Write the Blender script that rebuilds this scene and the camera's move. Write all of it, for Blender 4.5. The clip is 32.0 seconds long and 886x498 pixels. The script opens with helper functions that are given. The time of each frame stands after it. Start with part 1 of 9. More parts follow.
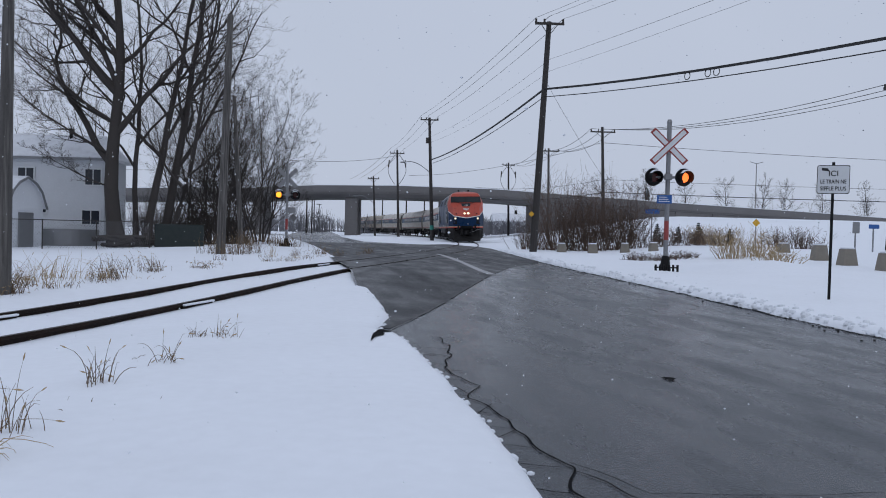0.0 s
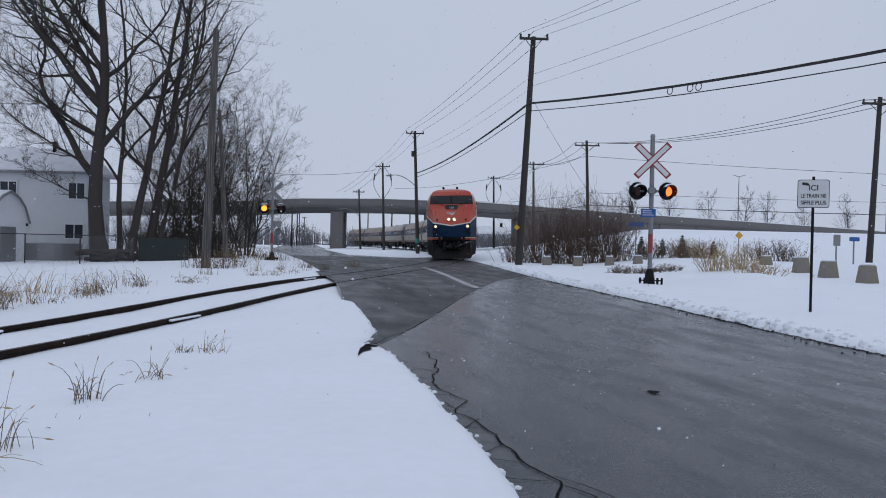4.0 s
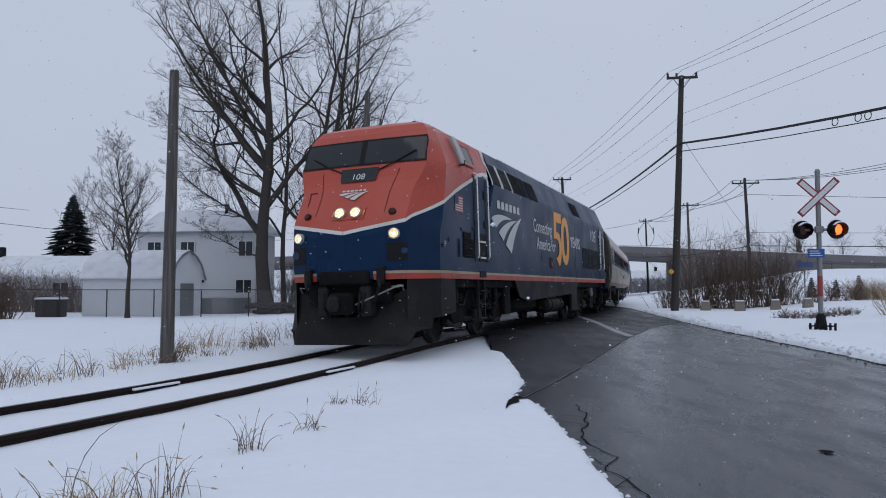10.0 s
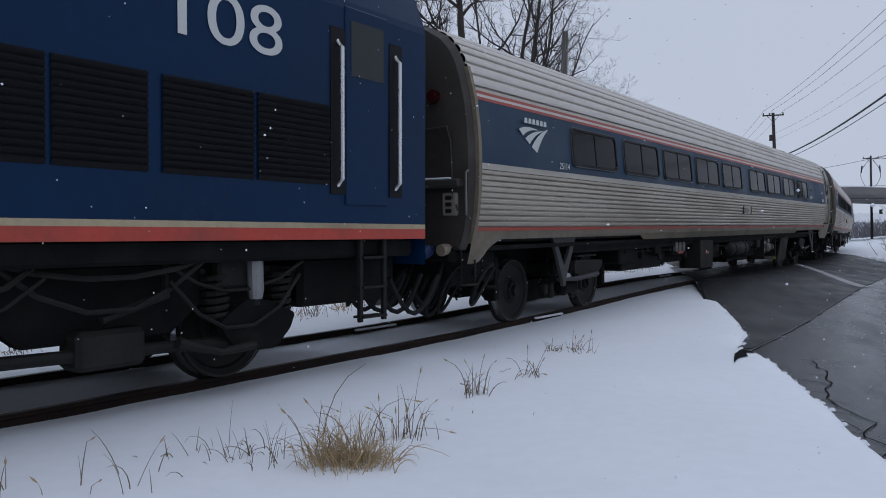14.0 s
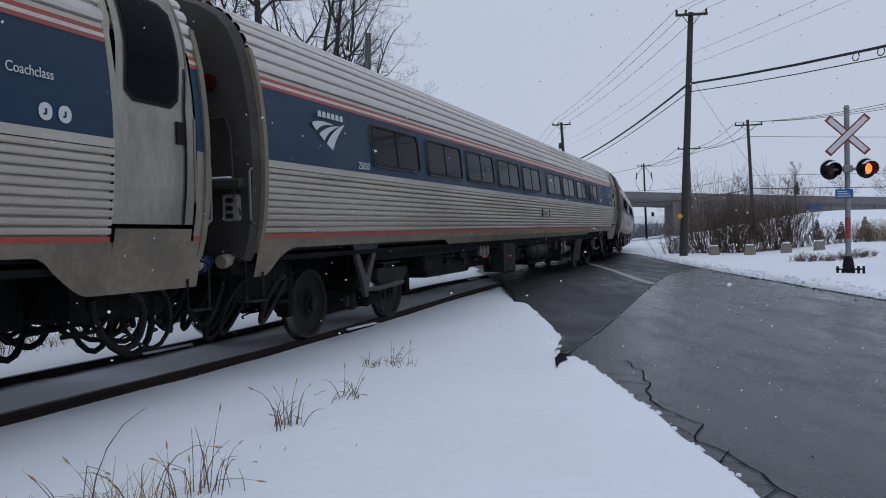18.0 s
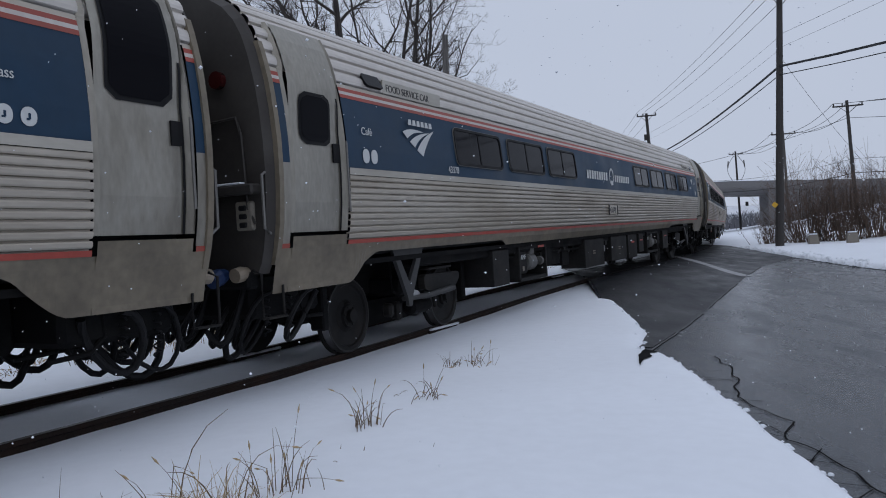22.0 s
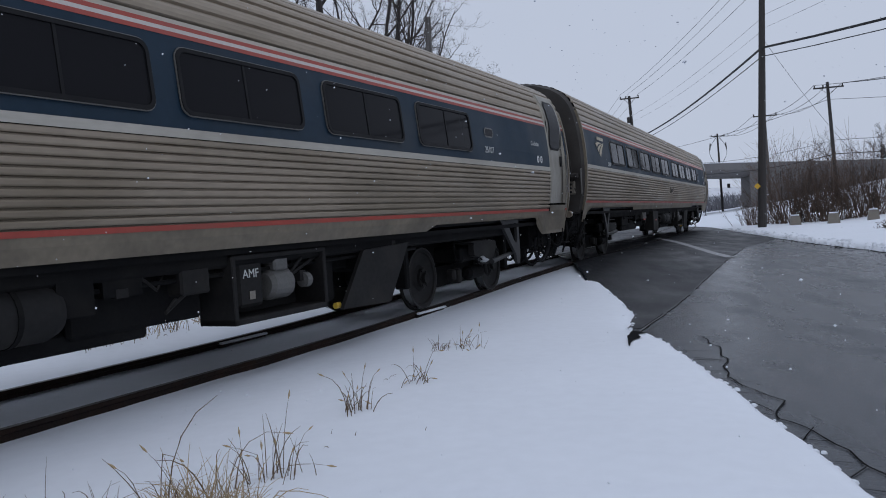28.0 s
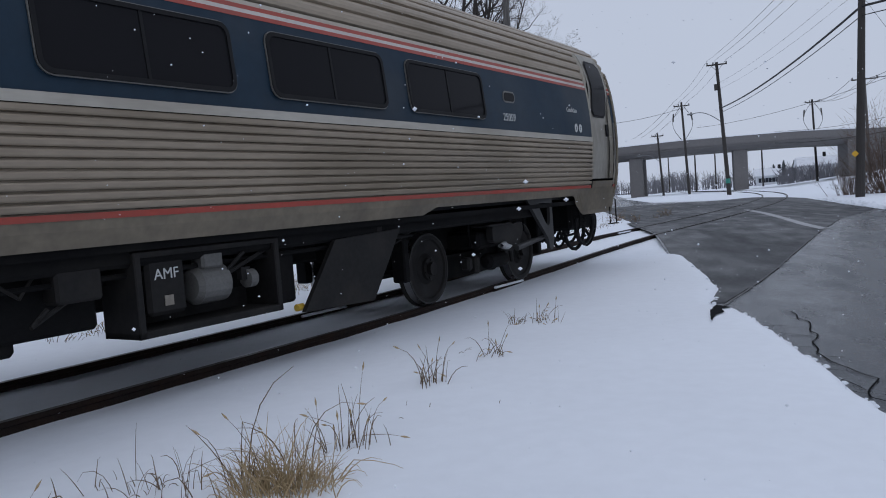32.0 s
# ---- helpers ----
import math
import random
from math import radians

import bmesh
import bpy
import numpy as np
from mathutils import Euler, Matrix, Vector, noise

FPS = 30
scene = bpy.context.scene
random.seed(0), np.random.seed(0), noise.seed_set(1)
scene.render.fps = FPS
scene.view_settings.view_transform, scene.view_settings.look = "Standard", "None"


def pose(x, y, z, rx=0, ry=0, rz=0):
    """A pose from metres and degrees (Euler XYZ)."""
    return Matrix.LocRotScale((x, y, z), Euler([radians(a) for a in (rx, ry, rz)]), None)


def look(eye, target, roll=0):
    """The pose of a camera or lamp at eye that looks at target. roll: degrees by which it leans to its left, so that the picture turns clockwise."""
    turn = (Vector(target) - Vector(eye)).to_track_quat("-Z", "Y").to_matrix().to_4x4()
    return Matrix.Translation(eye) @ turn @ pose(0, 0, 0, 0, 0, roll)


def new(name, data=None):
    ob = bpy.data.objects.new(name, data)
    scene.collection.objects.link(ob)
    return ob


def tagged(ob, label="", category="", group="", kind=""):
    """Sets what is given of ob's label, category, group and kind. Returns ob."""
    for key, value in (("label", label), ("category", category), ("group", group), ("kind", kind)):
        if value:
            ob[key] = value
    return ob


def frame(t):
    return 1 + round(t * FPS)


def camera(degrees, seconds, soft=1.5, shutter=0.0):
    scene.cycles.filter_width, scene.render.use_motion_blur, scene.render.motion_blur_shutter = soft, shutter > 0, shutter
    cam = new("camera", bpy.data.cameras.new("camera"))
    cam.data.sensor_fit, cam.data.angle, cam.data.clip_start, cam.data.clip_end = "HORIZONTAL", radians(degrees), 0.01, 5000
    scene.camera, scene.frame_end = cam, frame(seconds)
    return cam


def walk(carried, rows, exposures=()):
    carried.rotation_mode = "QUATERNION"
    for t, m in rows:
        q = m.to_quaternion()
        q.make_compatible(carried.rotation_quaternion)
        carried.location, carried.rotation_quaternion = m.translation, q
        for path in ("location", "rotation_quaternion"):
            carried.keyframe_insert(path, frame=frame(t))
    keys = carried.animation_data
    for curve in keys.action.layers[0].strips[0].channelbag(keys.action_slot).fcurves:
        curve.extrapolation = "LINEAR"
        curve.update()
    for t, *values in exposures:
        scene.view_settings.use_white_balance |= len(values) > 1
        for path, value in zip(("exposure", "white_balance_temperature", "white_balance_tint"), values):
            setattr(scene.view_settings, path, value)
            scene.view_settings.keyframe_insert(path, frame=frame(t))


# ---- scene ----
cam = camera(60.0, 32.0, soft=1.0, shutter=0.0)
PATH = [
    (0, (0.069, 2.461, 1.372), (0.351, 12.454, 1.130), 1.39),
    (0.5, (0.085, 2.438, 1.390), (0.216, 12.437, 1.436), -0.87),
    (1, (0.100, 2.451, 1.370), (0.422, 12.446, 1.262), -0.41),
    (1.5, (0.130, 2.453, 1.360), (0.230, 12.446, 0.987), 0.61),
    (2, (0.113, 2.479, 1.356), (0.443, 12.467, 0.993), 0.40),
    (2.5, (0.159, 2.501, 1.427), (0.546, 12.491, 1.641), 0.65),
    (3, (0.132, 2.444, 1.424), (0.719, 12.425, 1.297), 0.09),
    (3.5, (0.052, 2.391, 1.411), (0.626, 12.374, 1.354), 0.85),
    (5.5, (0.101, 2.402, 1.389), (0.210, 12.400, 1.235), 0.55),
    (6, (0.145, 2.414, 1.396), (0.103, 12.413, 1.263), 0.12),
    (6.5, (0.158, 2.411, 1.399), (-0.055, 12.409, 1.322), 0.56),
    (7, (0.161, 2.414, 1.401), (-0.071, 12.407, 1.118), 0.46),
    (7.5, (0.103, 2.400, 1.397), (-0.683, 12.360, 0.963), 0.81),
    (8, (0.089, 2.397, 1.396), (-1.234, 12.300, 0.952), 0.78),
    (8.5, (0.071, 2.390, 1.416), (-1.477, 12.263, 1.076), 1.18),
    (9, (0.085, 2.402, 1.448), (-1.384, 12.287, 1.799), 1.76),
    (9.5, (0.102, 2.414, 1.454), (-1.053, 12.329, 2.061), 1.25),
    (10, (0.119, 2.378, 1.448), (-1.363, 12.254, 1.972), 0.00),
    (10.5, (0.100, 2.394, 1.459), (-1.960, 12.166, 1.967), -0.56),
    (11, (0.095, 2.357, 1.451), (-2.552, 11.983, 2.031), -0.89),
    (11.5, (0.048, 2.268, 1.442), (-3.875, 11.461, 1.766), -1.55),
    (12, (-0.044, 2.176, 1.492), (-5.435, 10.585, 1.965), -1.42),
    (12.5, (0.039, 2.035, 1.503), (-5.778, 10.160, 1.901), -1.44),
    (13, (-0.046, 2.147, 1.441), (-4.563, 11.068, 1.540), -1.15),
    (13.5, (-0.134, 2.267, 1.459), (-3.863, 11.543, 1.705), -0.90),
    (14, (-0.205, 2.471, 1.465), (-4.052, 11.700, 1.273), -0.03),
    (14.5, (-0.432, 2.639, 1.453), (-3.678, 12.093, 1.149), 1.08),
    (15, (-0.500, 2.775, 1.469), (-2.249, 12.617, 1.174), -1.41),
    (15.5, (-0.411, 3.009, 1.442), (-1.482, 12.931, 0.790), -0.69),
    (17.5, (-0.455, 3.177, 1.451), (-1.798, 13.083, 1.195), -0.37),
    (18, (-0.495, 3.162, 1.459), (-1.908, 13.061, 1.322), -1.10),
    (18.5, (-0.489, 3.151, 1.467), (-1.844, 13.058, 1.371), -1.27),
    (19, (-0.454, 3.203, 1.464), (-2.106, 13.066, 1.505), -1.53),
    (19.5, (-0.437, 3.205, 1.461), (-3.252, 12.799, 1.639), -1.42),
    (20, (-0.436, 3.161, 1.460), (-4.533, 12.283, 1.513), -0.75),
    (20.5, (-0.415, 3.101, 1.473), (-4.787, 12.095, 1.457), -1.85),
    (21, (-0.379, 3.069, 1.476), (-4.081, 12.359, 1.496), -1.90),
    (21.5, (-0.387, 3.147, 1.465), (-3.155, 12.757, 1.442), -2.70),
    (22, (-0.391, 3.174, 1.459), (-2.906, 12.853, 1.354), -3.05),
    (22.5, (-0.430, 3.188, 1.460), (-2.947, 12.866, 1.474), -2.27),
    (23, (-0.455, 3.182, 1.453), (-2.839, 12.893, 1.393), -3.48),
    (23.5, (-0.500, 3.221, 1.439), (-3.155, 12.862, 1.350), -3.18),
    (24, (-0.510, 3.133, 1.448), (-3.267, 12.744, 1.351), -2.78),
    (24.5, (-0.515, 3.170, 1.443), (-3.231, 12.792, 1.252), -2.81),
    (25, (-0.500, 3.191, 1.439), (-3.088, 12.849, 1.250), -3.84),
    (25.5, (-0.501, 3.171, 1.449), (-3.147, 12.813, 1.285), -4.07),
    (26, (-0.476, 3.185, 1.451), (-2.868, 12.892, 1.226), -3.46),
    (26.5, (-0.463, 3.215, 1.444), (-2.804, 12.932, 1.136), -3.35),
    (28.5, (-0.435, 3.231, 1.444), (-2.759, 12.952, 1.126), -3.62),
    (29, (-0.414, 3.228, 1.435), (-2.915, 12.905, 1.148), -3.04),
    (29.5, (-0.414, 3.200, 1.434), (-3.043, 12.841, 1.053), -3.24),
    (30, (-0.417, 3.228, 1.436), (-3.173, 12.835, 1.088), -2.43),
    (30.5, (-0.416, 3.233, 1.435), (-3.351, 12.787, 1.123), -2.16),
    (31, (-0.412, 3.204, 1.427), (-3.516, 12.690, 0.809), -3.67),
    (31.5, (-0.427, 3.203, 1.434), (-3.567, 12.673, 0.751), -4.04),
    (32, (-0.411, 3.265, 1.433), (-3.746, 12.675, 0.849), -4.19),
]
walk(cam, [(t, look(eye, target, roll)) for t, eye, target, roll in PATH])

# ---- world and sun: an overcast winter sky ----
world = bpy.data.worlds.new("winter_sky")
scene.world = world
world.use_nodes = True
wt = world.node_tree
wt.nodes.clear()
w_out = wt.nodes.new("ShaderNodeOutputWorld")
w_bg = wt.nodes.new("ShaderNodeBackground")
w_sky = wt.nodes.new("ShaderNodeTexSky")
w_sky.sky_type = "NISHITA"
w_sky.sun_disc = False
w_sky.sun_elevation, w_sky.sun_rotation = radians(32), radians(150)
w_sky.air_density, w_sky.dust_density = 1.0, 6.0
w_mul = wt.nodes.new("ShaderNodeMix")
w_mul.data_type = "RGBA"
w_mul.blend_type = "MULTIPLY"
w_mul.inputs[0].default_value = 1.0
w_mul.inputs[7].default_value = (0.1, 0.1, 0.1, 1)
w_tex = wt.nodes.new("ShaderNodeTexCoord")
w_noise = wt.nodes.new("ShaderNodeTexNoise")
w_noise.inputs["Scale"].default_value = 1.6
w_noise.inputs["Detail"].default_value = 4.0
w_ramp = wt.nodes.new("ShaderNodeValToRGB")
w_ramp.color_ramp.elements[0].position, w_ramp.color_ramp.elements[0].color = 0.25, (0.480, 0.538, 0.668, 1)
w_ramp.color_ramp.elements[1].position, w_ramp.color_ramp.elements[1].color = 0.8, (0.530, 0.588, 0.715, 1)
w_mix = wt.nodes.new("ShaderNodeMix")
w_mix.data_type = "RGBA"
w_mix.inputs[0].default_value = 0.96
wt.links.new(w_tex.outputs["Generated"], w_noise.inputs["Vector"])
wt.links.new(w_noise.outputs["Fac"], w_ramp.inputs["Fac"])
wt.links.new(w_sky.outputs[0], w_mul.inputs[6])
wt.links.new(w_mul.outputs[2], w_mix.inputs[6])
wt.links.new(w_ramp.outputs[0], w_mix.inputs[7])
w_sep = wt.nodes.new("ShaderNodeSeparateXYZ")
w_up = wt.nodes.new("ShaderNodeMapRange")
w_up.interpolation_type = "SMOOTHSTEP"
for w_key, w_val in (("From Min", 0.30), ("From Max", 1.0), ("To Min", 1.0), ("To Max", 1.33)):
    w_up.inputs[w_key].default_value = w_val
wt.links.new(w_tex.outputs["Generated"], w_sep.inputs[0])
wt.links.new(w_sep.outputs["Z"], w_up.inputs["Value"])
wt.links.new(w_up.outputs[0], w_bg.inputs["Strength"])
wt.links.new(w_mix.outputs[2], w_bg.inputs["Color"])
wt.links.new(w_bg.outputs[0], w_out.inputs[0])

sun = new("sun", bpy.data.lights.new("sun", "SUN"))
sun.data.energy, sun.data.angle, sun.data.color = 0.15, radians(25), (1.0, 0.97, 0.93)
sun.matrix_world = look((0, 0, 50), (12, 20, 0))
scene.view_settings.exposure = 0.0


# ---- materials ----
def mat(name, color, rough=0.6, metal=0.0, vary=0.12, scale=4.0, bump=0.0, bump_scale=60.0, stain=0.0, stain_color=(0.1, 0.09, 0.08), stain_scale=1.2, spec=0.5, rough_vary=0.1, stretch=None):
    """A procedural material: colour with two scales of variation, stains, varied gloss and fine relief."""
    m = bpy.data.materials.new(name)
    m.use_nodes = True
    nt = m.node_tree
    b = nt.nodes["Principled BSDF"]
    b.inputs["Metallic"].default_value = metal
    b.inputs["Specular IOR Level"].default_value = spec
    co = nt.nodes.new("ShaderNodeTexCoord")
    vec = co.outputs["Object"]
    if stretch:
        mp = nt.nodes.new("ShaderNodeMapping")
        mp.inputs["Scale"].default_value = stretch
        nt.links.new(vec, mp.inputs["Vector"])
        vec = mp.outputs["Vector"]

    def tex(s, detail=5.0):
        n = nt.nodes.new("ShaderNodeTexNoise")
        n.inputs["Scale"].default_value, n.inputs["Detail"].default_value = s, detail
        nt.links.new(vec, n.inputs["Vector"])
        return n.outputs["Fac"]

    n1, n2 = tex(scale), tex(scale * 11.0)
    add = nt.nodes.new("ShaderNodeMath")
    add.operation = "MULTIPLY_ADD"
    nt.links.new(n2, add.inputs[0])
    add.inputs[1].default_value = 0.5
    half = nt.nodes.new("ShaderNodeMath")
    half.operation = "MULTIPLY"
    half.inputs[1].default_value = 0.5
    nt.links.new(n1, half.inputs[0])
    nt.links.new(half.outputs[0], add.inputs[2])
    ramp = nt.nodes.new("ShaderNodeValToRGB")
    e = ramp.color_ramp.elements
    e[0].position, e[1].position = 0.3, 0.7
    e[0].color = (*[c * (1 - vary) for c in color], 1)
    e[1].color = (*[min(1, c * (1 + vary)) for c in color], 1)
    nt.links.new(add.outputs[0], ramp.inputs["Fac"])
    col = ramp.outputs["Color"]
    if stain:
        st = nt.nodes.new("ShaderNodeValToRGB")
        st.color_ramp.elements[0].position, st.color_ramp.elements[1].position = 0.48, 0.72
        st.color_ramp.elements[0].color, st.color_ramp.elements[1].color = (0, 0, 0, 1), (stain, stain, stain, 1)
        nt.links.new(tex(stain_scale, 7.0), st.inputs["Fac"])
        mx = nt.nodes.new("ShaderNodeMix")
        mx.data_type = "RGBA"
        nt.links.new(st.outputs["Color"], mx.inputs[0])
        nt.links.new(col, mx.inputs[6])
        mx.inputs[7].default_value = (*stain_color, 1)
        col = mx.outputs[2]
    nt.links.new(col, b.inputs["Base Color"])
    rr = nt.nodes.new("ShaderNodeMapRange")
    rr.inputs["From Min"].default_value, rr.inputs["From Max"].default_value = 0.3, 0.7
    rr.inputs["To Min"].default_value, rr.inputs["To Max"].default_value = max(0.02, rough - rough_vary), min(1, rough + rough_vary)
    nt.links.new(n1, rr.inputs["Value"])
    nt.links.new(rr.outputs[0], b.inputs["Roughness"])
    if bump:
        bp = nt.nodes.new("ShaderNodeBump")
        bp.inputs["Strength"].default_value, bp.inputs["Distance"].default_value = bump, 0.02
        nt.links.new(tex(bump_scale, 6.0), bp.inputs["Height"])
        nt.links.new(bp.outputs[0], b.inputs["Normal"])
    return m


def glow(name, color, strength):
    m = bpy.data.materials.new(name)
    m.use_nodes = True
    b = m.node_tree.nodes["Principled BSDF"]
    b.inputs["Base Color"].default_value = (*color, 1)
    b.inputs["Emission Color"].default_value = (*color, 1)
    b.inputs["Emission Strength"].default_value = strength
    return m


def dark_glass(name, color, rough=0.05, spec=0.3):
    m = bpy.data.materials.new(name)
    m.use_nodes = True
    b = m.node_tree.nodes["Principled BSDF"]
    b.inputs["Base Color"].default_value = (*color, 1)
    b.inputs["Roughness"].default_value = rough
    b.inputs["Specular IOR Level"].default_value = spec
    return m


SNOW = mat("snow", (0.765, 0.795, 0.845), 0.75, vary=0.035, scale=0.7, bump=0.25, bump_scale=9.0, spec=0.2)
OLD_SNOW = mat("packed_snow", (0.70, 0.73, 0.78), 0.8, vary=0.06, scale=2.0, bump=0.35, bump_scale=18.0, spec=0.2)


def wet_road(name, dry, wet, seed, matt=0.50, gloss=0.13, shine=0.5):
    """Old asphalt under melting snow: fine grit, and long wet sheets that run along the road and shine."""
    m = bpy.data.materials.new(name)
    m.use_nodes = True
    nt = m.node_tree
    b = nt.nodes["Principled BSDF"]
    co = nt.nodes.new("ShaderNodeTexCoord")

    def layer(scale, longer, detail):
        mp = nt.nodes.new("ShaderNodeMapping")
        mp.vector_type = "TEXTURE"
        mp.inputs["Scale"].default_value = (1.0, longer, 1.0)
        mp.inputs["Location"].default_value = (seed, seed * 2.0, 0)
        mp.inputs["Rotation"].default_value = (0, 0, radians(9.5))
        nt.links.new(co.outputs["Object"], mp.inputs["Vector"])
        n = nt.nodes.new("ShaderNodeTexNoise")
        n.inputs["Scale"].default_value, n.inputs["Detail"].default_value = scale, detail
        nt.links.new(mp.outputs["Vector"], n.inputs["Vector"])
        return n.outputs["Fac"]

    def ramp(src, lo, hi, a, c):
        r = nt.nodes.new("ShaderNodeMapRange")
        for k, v in (("From Min", lo), ("From Max", hi), ("To Min", a), ("To Max", c)):
            r.inputs[k].default_value = v
        nt.links.new(src, r.inputs["Value"])
        return r.outputs[0]

    def mix(f, x, y):
        k = nt.nodes.new("ShaderNodeMix")
        k.data_type = "RGBA"
        if isinstance(f, float):
            k.inputs[0].default_value = f
        else:
            nt.links.new(f, k.inputs[0])
        for i, v in ((6, x), (7, y)):
            if isinstance(v, tuple):
                k.inputs[i].default_value = (*v, 1)
            else:
                nt.links.new(v, k.inputs[i])
        return k.outputs[2]

    sheet = layer(0.75, 9.0, 4.0)
    patch = layer(2.6, 3.0, 7.0)
    grit = layer(70.0, 1.4, 4.0)
    both = nt.nodes.new("ShaderNodeMath")
    both.operation = "MULTIPLY_ADD"
    both.inputs[1].default_value = 0.55
    nt.links.new(patch, both.inputs[0])
    half = ramp(sheet, 0, 1, 0.0, 0.45)
    nt.links.new(half, both.inputs[2])
    dampness = ramp(both.outputs[0], 0.38, 0.62, 0.0, 1.0)
    col = mix(dampness, dry, wet)
    speck = ramp(grit, 0.46, 0.68, 0.0, 0.85)
    col = mix(speck, col, tuple(c * 2.4 for c in dry))
    pits = layer(26.0, 1.0, 3.0)
    col = mix(ramp(pits, 0.45, 0.33, 0.0, 0.95), col, tuple(c * 0.25 for c in wet))
    nt.links.new(col, b.inputs["Base Color"])
    nt.links.new(ramp(both.outputs[0], 0.34, 0.64, matt, gloss), b.inputs["Roughness"])
    b.inputs["Specular IOR Level"].default_value = shine
    bp = nt.nodes.new("ShaderNodeBump")
    bp.inputs["Strength"].default_value, bp.inputs["Distance"].default_value = 0.4, 0.013
    nt.links.new(grit, bp.inputs["Height"])
    nt.links.new(bp.outputs[0], b.inputs["Normal"])
    return m


ASPHALT = wet_road("wet_asphalt", (0.026, 0.031, 0.038), (0.015, 0.018, 0.024), 3.0, 0.42, 0.10, 0.30)
ASPHALT_DARK = wet_road("crossing_asphalt", (0.016, 0.017, 0.020), (0.010, 0.011, 0.013), 11.0, 0.66, 0.36, 0.25)
CRACK = mat("asphalt_crack", (0.005, 0.005, 0.006), 0.95, vary=0.3, spec=0.1)
ROAD_WHITE = mat("worn_road_paint", (0.33, 0.33, 0.34), 0.6, vary=0.25, scale=3.0, stain=0.6, stain_color=(0.10, 0.10, 0.105), stain_scale=5.0)
JOINT = mat("gritty_joint", (0.10, 0.10, 0.105), 0.75, vary=0.4, scale=6.0, stain=0.7, stain_color=(0.03, 0.03, 0.032), stain_scale=3.0)
RAIL = mat("rusty_rail", (0.014, 0.009, 0.0075), 0.75, vary=0.4, scale=6.0, bump=0.3, bump_scale=30.0, stain=0.5, stain_color=(0.034, 0.017, 0.010), stain_scale=2.0, spec=0.15)
RAIL_TOP = mat("worn_rail_head", (0.055, 0.050, 0.048), 0.45, metal=0.5, vary=0.3, scale=3.0)
TIE = mat("wet_tie", (0.05, 0.042, 0.036), 0.7, vary=0.3, scale=5.0, bump=0.4)
ORANGE = mat("orange_red_paint", (0.42, 0.048, 0.022), 0.38, vary=0.06, scale=1.5, stain=0.25, stain_color=(0.28, 0.06, 0.035), stain_scale=1.4, spec=0.5)
NAVY = mat("navy_paint", (0.0022, 0.0210, 0.062), 0.36, vary=0.14, scale=0.8, stain=0.4, stain_color=(0.005, 0.016, 0.038), stain_scale=0.9, spec=0.13)
BAND_GRIMY = mat("grimed_blue_band", (0.012, 0.028, 0.047), 0.55, spec=0.2, vary=0.16, scale=0.9, stain=0.5, stain_color=(0.035, 0.040, 0.046), stain_scale=1.1)
TAN_DECAL = mat("yellowed_decal", (0.48, 0.42, 0.30), 0.5, vary=0.08, scale=4.0)
BAND_BLUE = mat("weathered_blue_band", (0.0125, 0.038, 0.074), 0.5, spec=0.2, vary=0.12, scale=0.9, stain=0.35, stain_color=(0.033, 0.045, 0.060), stain_scale=1.1)
WHITE_PAINT = mat("white_stripe_paint", (0.62, 0.61, 0.57), 0.45, vary=0.10, scale=3.0, stain=0.4, stain_color=(0.33, 0.29, 0.22), stain_scale=1.5)
RED_PAINT = mat("red_stripe_paint", (0.40, 0.044, 0.026), 0.5, vary=0.18, scale=2.0, stain=0.65, stain_color=(0.10, 0.040, 0.028), stain_scale=1.3)
DECAL = mat("pale_decal", (0.52, 0.535, 0.53), 0.5, vary=0.05, scale=4.0)
AMBER = mat("amber_decal", (0.74, 0.31, 0.038), 0.5, vary=0.05, scale=3.0)
SKIRT = mat("dirty_grey_skirt", (0.015, 0.015, 0.016), 0.65, vary=0.25, scale=1.4, stain=0.5, stain_color=(0.042, 0.039, 0.034), stain_scale=1.2, spec=0.15)
STEEL = mat("brushed_dirty_steel", (0.43, 0.386, 0.325), 0.42, metal=0.5, vary=0.16, scale=1.1, stain=0.5, stain_color=(0.22, 0.185, 0.14), stain_scale=1.1, stretch=(0.45, 1, 1.8))
ROOF_STEEL = mat("ribbed_roof_steel", (0.54, 0.505, 0.465), 0.45, metal=0.5, vary=0.14, scale=1.1, stain=0.6, stain_color=(0.24, 0.22, 0.18), stain_scale=1.1, stretch=(0.45, 1, 1.8))
STEEL_GRIMY = mat("road_grimed_steel", (0.290, 0.240, 0.182), 0.48, metal=0.4, vary=0.18, scale=1.1, stain=0.75, stain_color=(0.16, 0.128, 0.085), stain_scale=1.0, stretch=(0.45, 1, 1.8))
STEEL_DIRTY = mat("grimy_steel_sill", (0.175, 0.148, 0.108), 0.55, metal=0.25, vary=0.28, scale=1.2, stain=0.6, stain_color=(0.075, 0.062, 0.046), stain_scale=1.6)
DOOR_STEEL = mat("plain_door_steel", (0.285, 0.268, 0.23), 0.42, metal=0.45, vary=0.22, scale=1.5, stain=0.75, stain_color=(0.15, 0.13, 0.10), stain_scale=2.0, stretch=(1.5, 1.5, 0.5))
END_BROWN = mat("grimy_car_end", (0.031, 0.027, 0.024), 0.7, vary=0.2, scale=2.0, stain=0.4, stain_color=(0.085, 0.078, 0.07))
UNDER = mat("grimy_underframe", (0.006, 0.006, 0.0065), 0.8, vary=0.4, scale=3.0, stain=0.5, stain_color=(0.018, 0.017, 0.015), stain_scale=2.5, spec=0.12)
